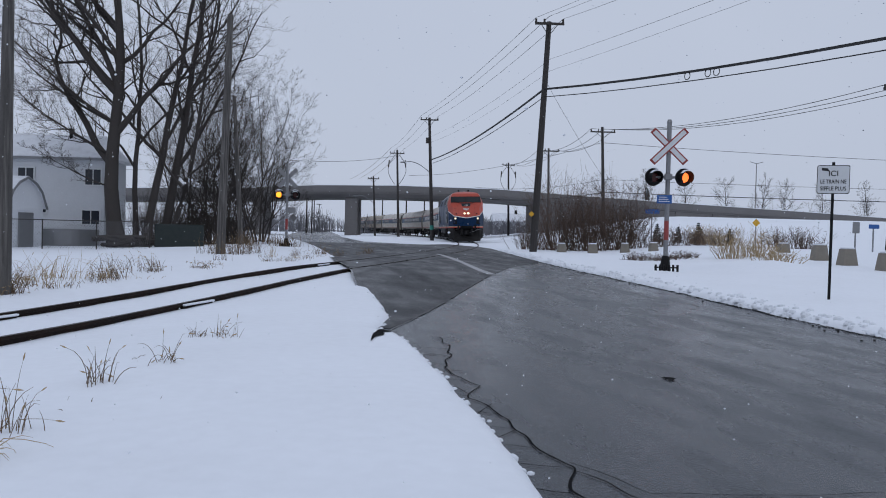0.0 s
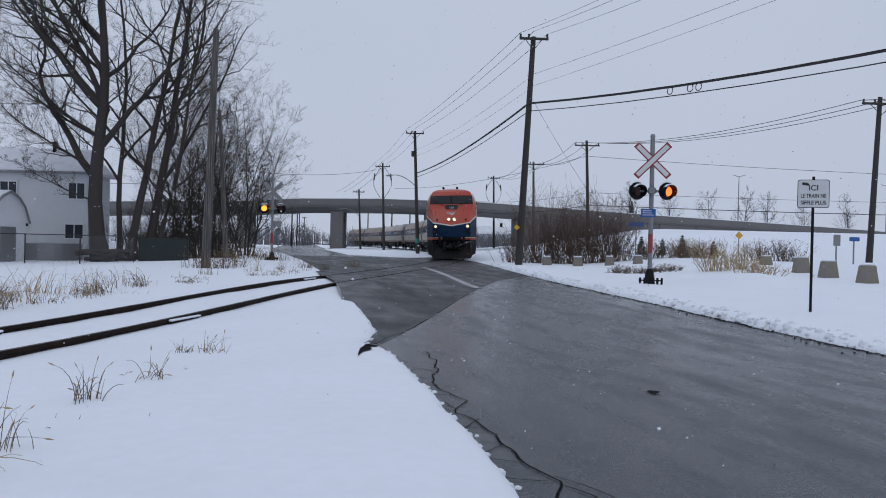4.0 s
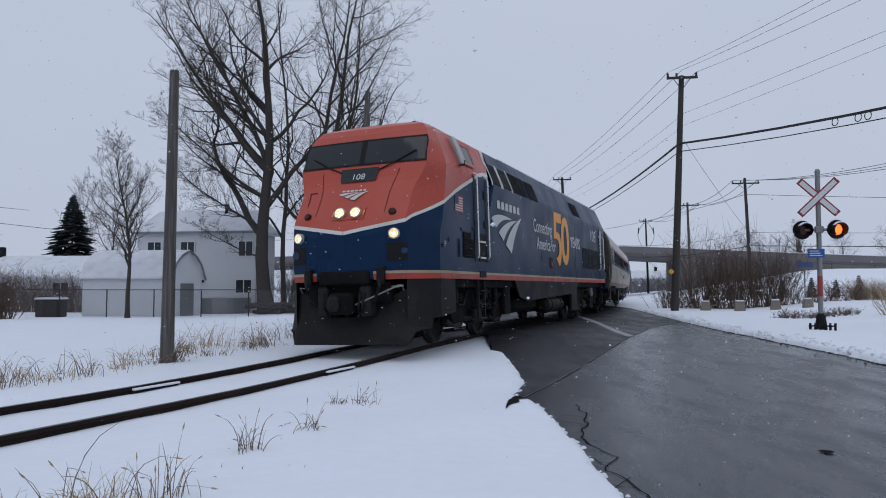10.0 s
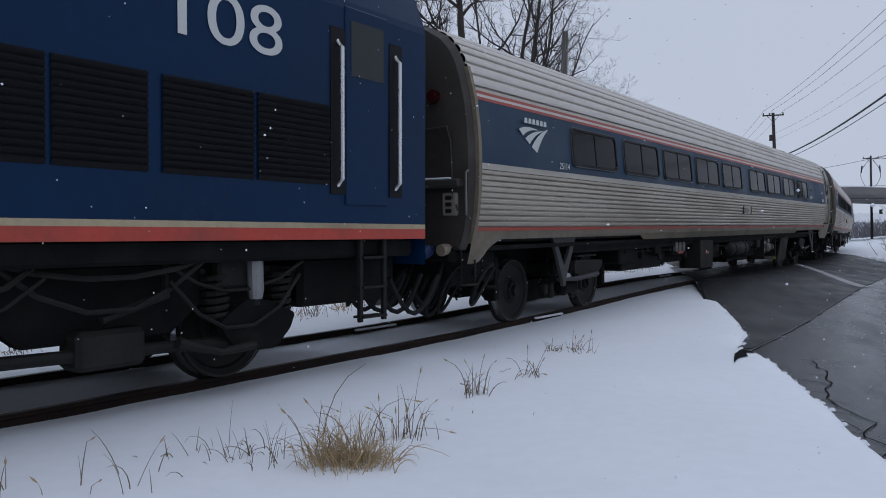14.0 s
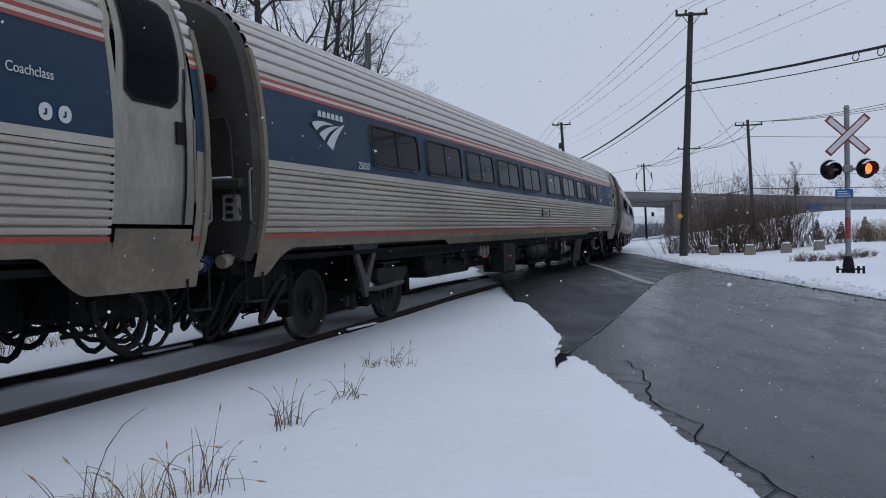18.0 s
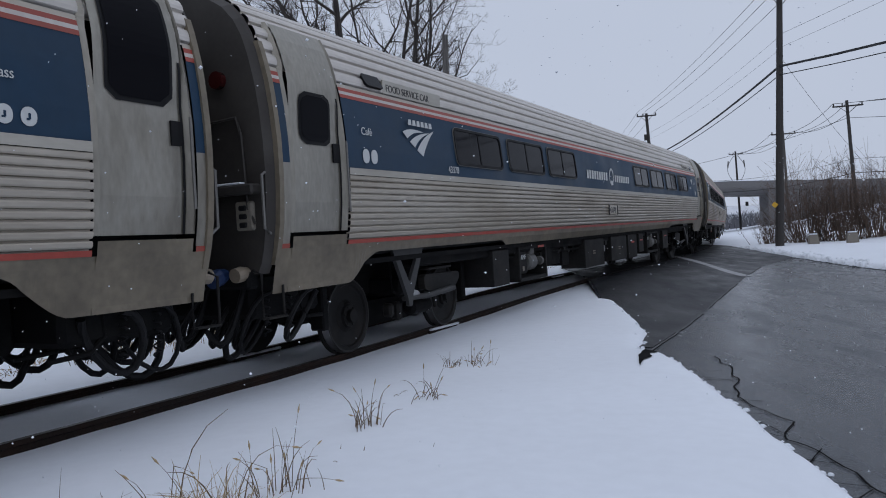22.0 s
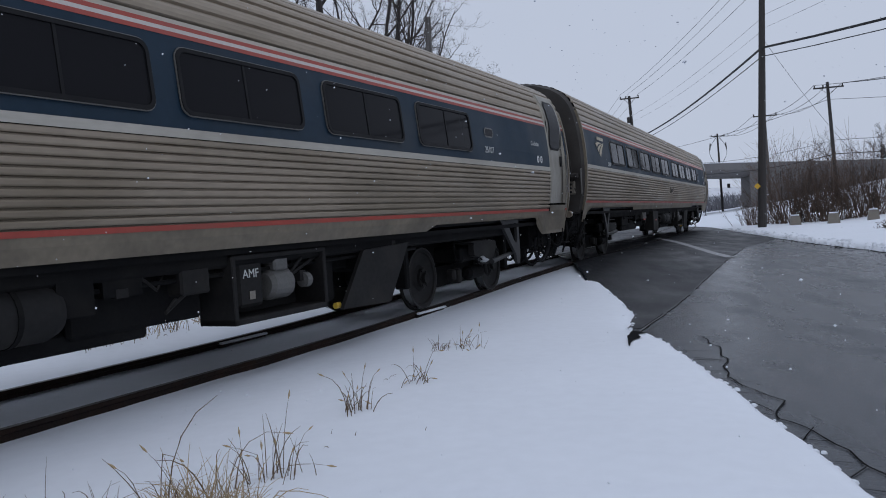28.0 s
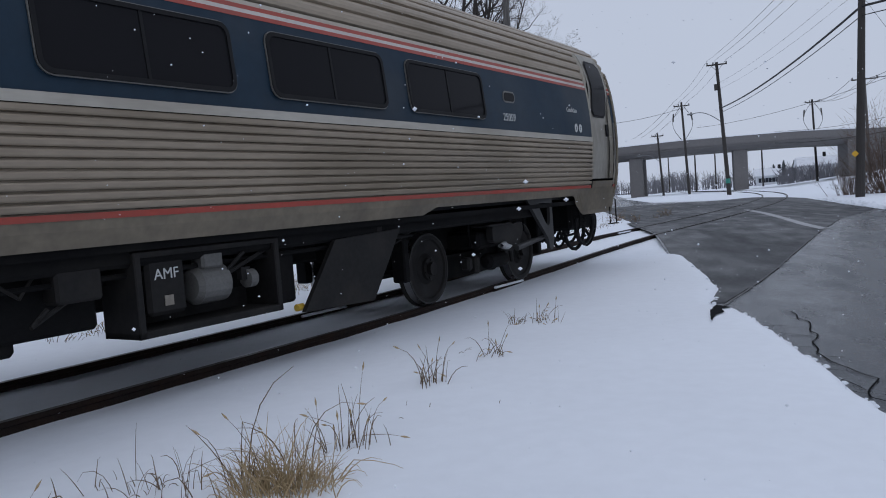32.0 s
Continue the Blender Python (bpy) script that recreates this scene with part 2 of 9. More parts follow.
HANGER = mat("worn_grey_steel", (0.026, 0.026, 0.027), 0.6, vary=0.25, scale=3.0, stain=0.5, stain_color=(0.03, 0.028, 0.026), stain_scale=4.0)
ICE = mat("dirty_ice", (0.30, 0.31, 0.32), 0.5, vary=0.4, scale=12.0, stain=0.6, stain_color=(0.06, 0.055, 0.05), stain_scale=9.0)
UNDER2 = mat("dusty_underframe_box", (0.016, 0.0155, 0.0155), 0.7, vary=0.3, scale=2.0, stain=0.5, stain_color=(0.034, 0.031, 0.027), stain_scale=2.2, spec=0.15)
WHEEL = mat("rusty_wheel", (0.010, 0.0095, 0.0095), 0.65, metal=0.1, vary=0.35, scale=4.0, spec=0.2, stain=0.4, stain_color=(0.030, 0.025, 0.021), stain_scale=3.0)
TREAD = mat("polished_tread", (0.35, 0.35, 0.36), 0.3, metal=0.9, vary=0.1)
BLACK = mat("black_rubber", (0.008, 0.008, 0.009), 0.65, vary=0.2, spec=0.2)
LOUVRE = mat("black_louvre", (0.007, 0.0075, 0.009), 0.55, vary=0.2, spec=0.15)
LINE_PAINT = mat("grimy_line_paint", (0.36, 0.30, 0.19), 0.5, vary=0.15, scale=2.0, stain=0.7, stain_color=(0.20, 0.155, 0.09), stain_scale=0.8)
WHEEL_EDGE = mat("rubbed_rim", (0.024, 0.023, 0.022), 0.45, metal=0.6, vary=0.2)
CHROME = mat("bright_handrail", (0.62, 0.63, 0.64), 0.3, metal=0.8, vary=0.08)
TINTED = dark_glass("tinted_window", (0.013, 0.013, 0.015), 0.06, 0.05)
BELT = mat("dull_belt_rail", (0.42, 0.395, 0.345), 0.5, metal=0.4, vary=0.14, scale=1.2, stain=0.5, stain_color=(0.24, 0.21, 0.165), stain_scale=1.0, stretch=(0.45, 1, 1.8))
CAR_RED = mat("faded_red_stripe", (0.32, 0.047, 0.031), 0.5, vary=0.14, scale=2.0, stain=0.5, stain_color=(0.17, 0.065, 0.045), stain_scale=1.1)
CAR_WHITE = mat("dusty_white_stripe", (0.50, 0.465, 0.43), 0.55, vary=0.12, scale=2.0, stain=0.4, stain_color=(0.36, 0.27, 0.23), stain_scale=1.3)
RIM = mat("dull_window_rim", (0.16, 0.155, 0.145), 0.45, metal=0.5, vary=0.2)
DOOR_GLASS = dark_glass("door_glass", (0.006, 0.006, 0.008), 0.08, 0.04)
WINDSHIELD = dark_glass("dark_windshield", (0.016, 0.020, 0.023), 0.05, 0.30)
LAMP_ON = glow("lit_headlamp", (1.0, 0.70, 0.38), 34.0)
DITCH_ON = glow("lit_ditch_light", (1.0, 0.78, 0.48), 7.0)
LAMP_BOWL = glow("lit_lamp_reflector", (0.9, 0.70, 0.44), 0.40)
MIRROR_PAINT = mat("pale_mirror_plate", (0.42, 0.42, 0.39), 0.5, vary=0.25, scale=5.0, stain=0.5, stain_color=(0.2, 0.19, 0.17), stain_scale=6.0)
SIGNAL_ON = glow("lit_signal_lens", (1.0, 0.16, 0.03), 2.0)
SIGNAL_ON2 = glow("lit_far_signal_lens", (1.0, 0.36, 0.03), 1.8)
SIGNAL_OFF = dark_glass("dark_red_lens", (0.045, 0.008, 0.008), 0.15)
POLE_WOOD = mat("weathered_pole_wood", (0.075, 0.070, 0.066), 0.85, vary=0.45, scale=3.0, bump=0.8, bump_scale=20.0, stretch=(7, 7, 0.35), stain=0.7, stain_color=(0.19, 0.18, 0.17), stain_scale=3.0)
POLE_DARK = mat("creosoted_pole_wood", (0.038, 0.034, 0.032), 0.85, vary=0.3, scale=2.0, bump=0.5, bump_scale=20.0, stretch=(6, 6, 0.5))
BARK = mat("bare_bark", (0.044, 0.038, 0.035), 0.9, vary=0.3, scale=3.0, bump=0.6, bump_scale=14.0, stretch=(3, 3, 0.6))
TWIG = mat("bare_twigs", (0.056, 0.047, 0.042), 0.9, vary=0.25, scale=2.0)
BUSH = mat("brown_shrub_stems", (0.105, 0.072, 0.055), 0.9, vary=0.3, scale=1.0)
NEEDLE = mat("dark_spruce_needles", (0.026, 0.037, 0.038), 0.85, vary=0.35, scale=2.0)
# paler copy of the needles for far conifers: distance haze put into the colour
HAZED_NEEDLE = mat("needles_with_haze_tint", (0.11, 0.125, 0.13), 0.9, vary=0.25, scale=1.0)
STRAW = mat("dry_straw_grass", (0.37, 0.275, 0.155), 0.85, vary=0.3, scale=8.0)
STEM = mat("dry_weed_stems", (0.135, 0.092, 0.056), 0.9, vary=0.3, scale=8.0)
SIDING = mat("white_siding", (0.60, 0.62, 0.65), 0.6, vary=0.06, scale=1.0)
ROOF_SNOW = mat("snowy_shingles", (0.66, 0.68, 0.72), 0.85, vary=0.08, scale=1.2, bump=0.3, stain=0.35, stain_color=(0.36, 0.37, 0.40), stain_scale=1.8)
CONCRETE = mat("bridge_concrete", (0.165, 0.160, 0.160), 0.85, vary=0.12, scale=0.4, bump=0.2, stain=0.4, stain_color=(0.11, 0.105, 0.105), stain_scale=0.25)
DUSTY_GREY = mat("dusty_grey_machinery", (0.10, 0.099, 0.095), 0.6, vary=0.25, scale=5.0, stain=0.5, stain_color=(0.04, 0.037, 0.033), stain_scale=6.0)
CONCRETE2 = mat("block_concrete", (0.21, 0.19, 0.16), 0.85, vary=0.2, scale=3.0, bump=0.3, stain=0.5, stain_color=(0.12, 0.105, 0.085))
GALV = mat("galvanised_post", (0.22, 0.225, 0.235), 0.5, metal=0.6, vary=0.12, scale=4.0)
SIGN_WHITE = mat("white_sign_face", (0.62, 0.64, 0.66), 0.5, vary=0.04)
SIGN_BLACK = mat("black_sign_letters", (0.015, 0.015, 0.017), 0.5, vary=0.1)
SIGN_RED = mat("red_sign_edge", (0.26, 0.040, 0.038), 0.5, vary=0.1)
SIGN_BLUE = mat("blue_sign_face", (0.015, 0.09, 0.30), 0.5, vary=0.06)
SIGN_YELLOW = mat("yellow_sign_face", (0.60, 0.34, 0.02), 0.5, vary=0.06)
GREEN_PAINT = mat("green_pole_band", (0.03, 0.22, 0.17), 0.6)
WIRE = mat("black_cable", (0.02, 0.02, 0.022), 0.7)
DARKPANE = dark_glass("house_pane", (0.03, 0.035, 0.045))
GREEN_TARP = mat("dark_green_fence_screen", (0.020, 0.028, 0.027), 0.85, vary=0.2)
BLUE_PAINT = mat("blue_coupler_cap", (0.006, 0.024, 0.085), 0.55)
YELLOW_PAINT = mat("yellow_valve", (0.55, 0.36, 0.04), 0.5)
# bare wood made pale and bluish: the haze of distance is in its colour
HAZED_WOOD = mat("haze_tinted_wood", (0.145, 0.145, 0.16), 0.95, vary=0.2, scale=0.3)


# ---- mesh helpers ----
class Shape:
    """Collects the corners and faces of one mesh."""

    def __init__(self):
        self.v, self.f, self.smooth, self.twin = [], [], False, False

    def box(self, lo, hi, m=None, taper=0.0):
        (x0, y0, z0), (x1, y1, z1) = lo, hi
        n = len(self.v)
        t = taper
        pts = [(x0, y0, z0), (x1, y0, z0), (x1, y1, z0), (x0, y1, z0), (x0 + t, y0 + t, z1), (x1 - t, y0 + t, z1), (x1 - t, y1 - t, z1), (x0 + t, y1 - t, z1)]
        self.v += [tuple(m @ Vector(p)) if m else p for p in pts]
        self.f += [tuple(n + i for i in q) for q in ((3, 2, 1, 0), (4, 5, 6, 7), (0, 1, 5, 4), (1, 2, 6, 5), (2, 3, 7, 6), (3, 0, 4, 7))]
        return self

    def bevel_box(self, lo, hi, b=0.02, m=None):
        """A box with its twelve edges cut."""
        bm = bmesh.new()
        bmesh.ops.create_cube(bm, size=1.0)
        c = [(a + d) / 2 for a, d in zip(lo, hi)]
        s = [abs(d - a) for a, d in zip(lo, hi)]
        for v in bm.verts:
            v.co = Vector((c[0] + v.co.x * s[0], c[1] + v.co.y * s[1], c[2] + v.co.z * s[2]))
        bmesh.ops.bevel(bm, geom=list(bm.edges), offset=min(b, min(s) * 0.45), segments=1, affect="EDGES")
        return self.take(bm, m)

    def take(self, bm, m=None):
        n = len(self.v)
        bm.verts.index_update()
        self.v += [tuple(m @ v.co) if m else tuple(v.co) for v in bm.verts]
        self.f += [tuple(n + v.index for v in f.verts) for f in bm.faces]
        bm.free()
        return self

    def tube(self, pts, radii, sides=8, caps=True):
        """A round bar along points, with a radius at each."""
        n0 = len(self.v)
        pts = [Vector(p) for p in pts]
        if not hasattr(radii, "__len__"):
            radii = [radii] * len(pts)
        up = Vector((0, 0, 1))
        for i, p in enumerate(pts):
            d = (pts[min(i + 1, len(pts) - 1)] - pts[max(i - 1, 0)])
            d = d.normalized() if d.length > 1e-9 else Vector((0, 0, 1))
            a = d.cross(up if abs(d.z) < 0.95 else Vector((1, 0, 0))).normalized()
            b = d.cross(a)
            for k in range(sides):
                w = 2 * math.pi * k / sides
                self.v.append(tuple(p + (a * math.cos(w) + b * math.sin(w)) * radii[i]))
        for i in range(len(pts) - 1):
            for k in range(sides):
                k2 = (k + 1) % sides
                self.f.append((n0 + i * sides + k, n0 + i * sides + k2, n0 + (i + 1) * sides + k2, n0 + (i + 1) * sides + k))
        if caps:
            self.f.append(tuple(n0 + k for k in range(sides)))
            self.f.append(tuple(n0 + (len(pts) - 1) * sides + k for k in reversed(range(sides))))
        return self

    def grid(self, rows, closed=False):
        """A skin over rows of corners, all of one length."""
        n0, w = len(self.v), len(rows[0])
        for r in rows:
            self.v += [tuple(p) for p in r]
        for i in range(len(rows) - 1):
            for k in range(w if closed else w - 1):
                k2 = (k + 1) % w
                self.f.append((n0 + i * w + k, n0 + i * w + k2, n0 + (i + 1) * w + k2, n0 + (i + 1) * w + k))
        return self

    def plate(self, outline, depth, m=None):
        """A flat outline in x, z, thickened along y from 0 to depth."""
        n0, k = len(self.v), len(outline)
        for y in (0.0, depth):
            for x, z in outline:
                p = Vector((x, y, z))
                self.v.append(tuple(m @ p) if m else tuple(p))
        self.f.append(tuple(n0 + i for i in range(k)))
        self.f.append(tuple(n0 + k + i for i in reversed(range(k))))
        for i in range(k):
            j = (i + 1) % k
            self.f.append((n0 + j, n0 + i, n0 + k + i, n0 + k + j))
        return self

    def mesh(self, name, material, smooth=False):
        me = bpy.data.meshes.new(name)
        me.from_pydata(self.v, [], self.f)
        if material:
            me.materials.append(material)
        me.update()
        if smooth or self.smooth:
            me.polygons.foreach_set("use_smooth", [True] * len(me.polygons))
        return me


def thing(name, label, category, m=None, group="", kind=""):
    """An empty at the base of a thing, which carries its parts."""
    ob = new(name)
    ob.empty_display_size = 0.2
    if m is not None:
        ob.matrix_basis = m
    return tagged(ob, label, category, group, kind)


def part(name, shape, material, parent, label="", smooth=False, m=None):
    """One mesh under a thing or under a part."""
    if isinstance(shape, Shape) and shape.twin:
        other = Shape()
        other.v, other.f = [(x, -y, z) for x, y, z in shape.v], [tuple(reversed(f)) for f in shape.f]
        shape.twin = False
        if any(abs(v[1]) < 1e-5 for v in shape.v):
            # the halves meet in the middle: one skin
            place = {}
            for i, v in enumerate(shape.v):
                if abs(v[1]) < 1e-5:
                    place[i] = i
            n, extra, index = len(shape.v), [], {}
            for i, v in enumerate(other.v):
                if i in place:
                    index[i] = i
                else:
                    index[i] = n + len(extra)
                    extra.append(v)
            shape.f = shape.f + [tuple(index[i] for i in f) for f in other.f]
            shape.v = list(shape.v) + extra
        else:
            part(name, other, material, parent, label, smooth, m)
    data = shape.mesh(name, material, smooth) if isinstance(shape, Shape) else shape
    ob = new(name, data)
    ob.parent = parent
    if m is not None:
        ob.matrix_basis = m
    if label:
        ob["label"] = label
    return ob


def solid(name, shape, material, label, category, group="", kind="", smooth=False, m=None):
    """A thing, or a piece of the setting, that is one mesh."""
    ob = new(name, shape.mesh(name, material, smooth))
    if m is not None:
        ob.matrix_basis = m
    return tagged(ob, label, category, group, kind)


def lettering(text, size, material, depth=0.003, bold=0.0, align="LEFT", squeeze=1.0, lean=0.0):
    """Letters as a mesh in the x, y plane."""
    cu = bpy.data.curves.new("letters", "FONT")
    cu.body, cu.size, cu.extrude, cu.align_x, cu.offset, cu.shear = text, size, depth, align, bold, lean
    ob = new("letters", cu)
    me = bpy.data.meshes.new_from_object(ob.evaluated_get(bpy.context.evaluated_depsgraph_get()))
    bpy.data.objects.remove(ob)
    bpy.data.curves.remove(cu)
    for v in me.vertices:
        v.co.x *= squeeze
    me.materials.clear()
    me.materials.append(material)
    return me


def smoothstep(v, a, b):
    u = min(1.0, max(0.0, (v - a) / (b - a)))
    return u * u * (3 - 2 * u)


def along(x, table):
    return float(np.interp(x, [p[0] for p in table], [p[1] for p in table]))


# ---- the track's line: metres along it, and its bearing in degrees ----
BEARING = [(-240, 13.5), (6, 13.5), (12, 13.3), (25, 11), (45, 5.5), (60, 1), (75, -2), (100, -5), (130, -10), (180, -12), (500, -12)]


def lay_track():
    step, start = 0.25, (-5.27, 10.16)
    line = [(0.0, *start)]
    for sign in (1, -1):
        s, (x, y) = 0.0, start
        while abs(s) < (420 if sign > 0 else 220):
            h = radians(along(s + sign * step / 2, BEARING))
            x, y, s = x + sign * step * math.sin(h), y + sign * step * math.cos(h), s + sign * step
            line.append((s, x, y)) if sign > 0 else line.insert(0, (s, x, y))
    return np.array(line)


TRACK = lay_track()


def level(y):
    """The height of the road's surface: it climbs a little towards the crossing."""
    return 0.24 * smoothstep(y, 11, 23)


def on_track(s, right=0.0, up=0.0):
    h = radians(along(s, BEARING))
    x, y = float(np.interp(s, TRACK[:, 0], TRACK[:, 1])), float(np.interp(s, TRACK[:, 0], TRACK[:, 2]))
    return Vector((x + right * math.cos(h), y - right * math.sin(h), level(y) + 0.13 + up))


def from_track(x, y):
    """How far a place lies from the track's middle."""
    i = int(np.argmin((TRACK[::4, 1] - x) ** 2 + (TRACK[::4, 2] - y) ** 2)) * 4
    h = radians(along(TRACK[i, 0], BEARING))
    return (x - TRACK[i, 1]) * math.cos(h) - (y - TRACK[i, 2]) * math.sin(h)


# ---- ground, road and rails ----
LEFT_EDGE = [(-40, 3.2), (-10, 1.9), (0, 1.3), (4, 0.98), (6.38, 0.76), (7.33, 0.66), (8.62, 0.48), (10.45, 0.18), (12.15, -0.12), (12.35, -0.40), (12.7, -0.46), (14.05, -0.36), (17.69, -0.87), (22.41, -1.44), (27.3, -2.39), (34.1, -3.66), (47.5, -6.1), (64.2, -9.7), (98, -16.5), (200, -31), (600, -88), (3000, -420)]
RIGHT_EDGE = [(-40, 13), (-10, 9.7), (0, 8.5), (8, 7.3), (12.91, 6.55), (14.85, 6.16), (17.49, 5.74), (21.44, 5.08), (27.29, 4.76), (39.35, 4.6), (45.65, 4.2), (52, 3.4), (58.4, 2.0), (63.0, -1.2), (69.2, -5.0), (98.4, -9.9), (200, -23.5), (600, -80), (3000, -408)]


def edge_x(table, y, amount=1.0):
    near = 1.0 if y < 30 else 2.5
    return along(y, table) + amount * near * (0.05 * noise.noise((0, y * 1.1, 3)) + 0.03 * noise.noise((4, y * 4.2, 9)) + 0.014 * noise.noise((2, y * 13, 1)))


def hills(x, y):
    """The far banks: the bridge's approach on the right and the field on the left."""
    z = 3.3 * smoothstep(y, 62, 112) * smoothstep(x, 14, 36) * (1 - smoothstep(y, 135, 170))
    z += 0.5 * smoothstep(y, 24, 40) * smoothstep(x, 9, 16)
    z += 0.35 * math.exp(-(((x - 10.6) / 1.6) ** 2 + ((y - 25.5) / 2.2) ** 2))
    z -= 0.25 * smoothstep(-x, 9, 16) * smoothstep(y, 16, 33)
    return z


def snow_height(x, y, off):
    """The snow's surface at a distance off from the road's edge."""
    depth = 0.10 if x < 2 else 0.13
    lip = 1 - math.exp(-max(0.0, off) / 0.07)
    z = level(y) + depth * lip - 0.05 * (1 - lip)
    t = abs(from_track(x, y)) if -60 < y < 160 and abs(x) < 60 else 99
    z -= 0.060 * (1 - smoothstep(t, 1.2, 2.6))
    near = 1 - smoothstep(y, 40, 90)
    z += lip * near * (0.03 * noise.noise((x * 0.45, y * 0.35, 0)) + 0.012 * noise.noise((x * 1.7, y * 1.5, 5)))
    return z + hills(x, y)


def ground_rows():
    ys = [-60, -40, -25, -15, -8, -4, -2]
    y = -1.0
    while y < 3000:
        ys.append(y)
        y += 0.09 if y < 22 else (0.25 if y < 45 else (1.0 if y < 160 else y * 0.12))
    return ys


def make_ground():
    outs = [0, 0.015, 0.04, 0.08, 0.14, 0.24, 0.4, 0.65, 1, 1.4, 1.9, 2.4, 2.9, 3.4, 3.9, 4.5, 5.2, 6, 7, 8.5, 10.5, 13, 17, 22, 28, 36, 48, 64, 90, 140, 240, 500, 1200, 3000]
    rows = []
    for y in ground_rows():
        xl, xr = edge_x(LEFT_EDGE, y), edge_x(RIGHT_EDGE, y, 1.6)
        row = [(xl - o, y, snow_height(xl - o, y, o)) for o in reversed(outs)]
        row += [(xl + (xr - xl) * k / 6, y, level(y) - 0.10) for k in range(1, 6)]
        row += [(xr + o, y, snow_height(xr + o, y, o)) for o in outs]
        rows.append(row)
    solid("ground", Shape().grid(rows), SNOW, "white snow cover over level verge and fields", "ground", kind="structure", smooth=True)


def road_z(x, y):
    t = abs(from_track(x, y)) if 5 < y < 90 else 99
    return level(y) + 0.115 * (1 - smoothstep(t, 1.3, 4.0))


def make_road():
    rows = []
    for y in ground_rows():
        xl, xr = along(y, LEFT_EDGE) - 0.35, along(y, RIGHT_EDGE) + 0.4
        n = 26
        rows.append([(xl + (xr - xl) * k / n, y, road_z(xl + (xr - xl) * k / n, y)) for k in range(n + 1)])
    solid("road", Shape().grid(rows), ASPHALT, "wet dark grey asphalt road with melting snow streaks", "road", kind="structure", smooth=True)
    # the darker, newer asphalt at the crossing, laid up to a straight joint
    joint = [(12.9, -0.33), (15.7, 0.43), (26.4, 2.81), (31.0, 4.4), (33.0, 4.9)]
    rows = []
    for y in np.arange(12.9, 62, 0.3):
        xl, xr = along(y, LEFT_EDGE) - 0.3, min(along(y, joint), along(y, RIGHT_EDGE) + 0.3)
        rows.append([(xl + (xr - xl) * k / 22, y, road_z(xl + (xr - xl) * k / 22, y) + 0.006) for k in range(23)])
    solid("crossing_pavement", Shape().grid(rows), ASPHALT_DARK, "darker newer asphalt laid across the level crossing", "pavement", kind="structure", smooth=True)
    # painted stop line, seam and cracks
    def strip(name, pts, width, material, label, up=0.011):
        s = Shape()
        rows = []
        for i, p in enumerate(pts):
            q, r = pts[max(i - 1, 0)], pts[min(i + 1, len(pts) - 1)]
            d = Vector((r[0] - q[0], r[1] - q[1])).normalized()
            w = width * (0.6 + 0.8 * abs(noise.noise((p[0] * 3, p[1] * 3, 7)))) if width < 0.1 else width
            rows.append([(p[0] - d.y * w / 2, p[1] + d.x * w / 2, road_z(*p[:2]) + up), (p[0] + d.y * w / 2, p[1] - d.x * w / 2, road_z(*p[:2]) + up)])
        s.grid(rows)
        return solid(name, s, material, label, "road marking" if "line" in name else "crack", kind="structure")

    def wander(pts, step=0.12, amount=0.05):
        out = []
        for p, q in zip(pts, pts[1:]):
            n = max(2, int((Vector(q) - Vector(p)).length / step))
            for i in range(n):
                u = i / n
                x, y = p[0] + (q[0] - p[0]) * u, p[1] + (q[1] - p[1]) * u
                out.append((x + amount * noise.noise((x * 3, y * 3, 2)), y + amount * noise.noise((x * 3, y * 3, 8))))
        return out + [pts[-1]]

    strip("stop_line", wander([(0.78, 35.1), (1.95, 22.5)], 0.4, 0.01), 0.22, ROAD_WHITE, "worn white stop line on the asphalt")
    strip("seam", wander([(-0.36, 12.6), (0.43, 15.7), (2.81, 26.4)], 0.3, 0.02), 0.035, JOINT, "pale joint between two layers of asphalt", 0.012)
    # a wet hollow that runs from the joint into the snow
    hollow = []
    for i, q in enumerate(wander([(-0.28, 12.75), (-0.36, 12.2), (-0.43, 11.6), (-0.47, 11.1)], 0.10, 0.05)):
        w = 0.07 * (0.55 + 0.9 * abs(noise.noise((q[0] * 4, q[1] * 2.5, 3)))) * (1 - smoothstep(12.75 - q[1], 1.0, 1.8))
        hollow.append([(q[0] + o * w, q[1], snow_height(q[0] + o * w, q[1], edge_x(LEFT_EDGE, q[1]) - q[0] - o * w) + 0.010) for o in (-1, 1)])
    solid("wet_hollow", Shape().grid(hollow), CRACK, "dark wet hollow running into the snow", "pothole", kind="structure")
    strip("crack", wander([(0.34, 12.2), (0.44, 10.9), (0.32, 10.1), (0.60, 9.2), (0.47, 8.7), (0.70, 8.2), (0.80, 7.4), (0.97, 6.9), (0.92, 6.5), (1.1, 5.8), (1.2, 4.5)], 0.07, 0.07), 0.02, CRACK, "long winding crack along the road's edge", 0.008)
    strip("crack", wander([(0.95, 6.85), (1.1, 6.65), (1.2, 6.4), (1.5, 6.1)], 0.07, 0.06), 0.014, CRACK, "fine branch of a crack in asphalt", 0.008)
    for p in ((0.1, 11.0, 0.42, 10.7), (0.25, 10.0, 0.5, 9.9), (0.5, 8.9, 0.2, 9.6), (0.62, 8.5, 0.5, 8.1), (0.75, 7.7, 0.6, 7.5)):
        strip("crack", wander([p[:2], p[2:]], 0.07, 0.06), 0.014, CRACK, "fine branch of a crack in asphalt", 0.008)
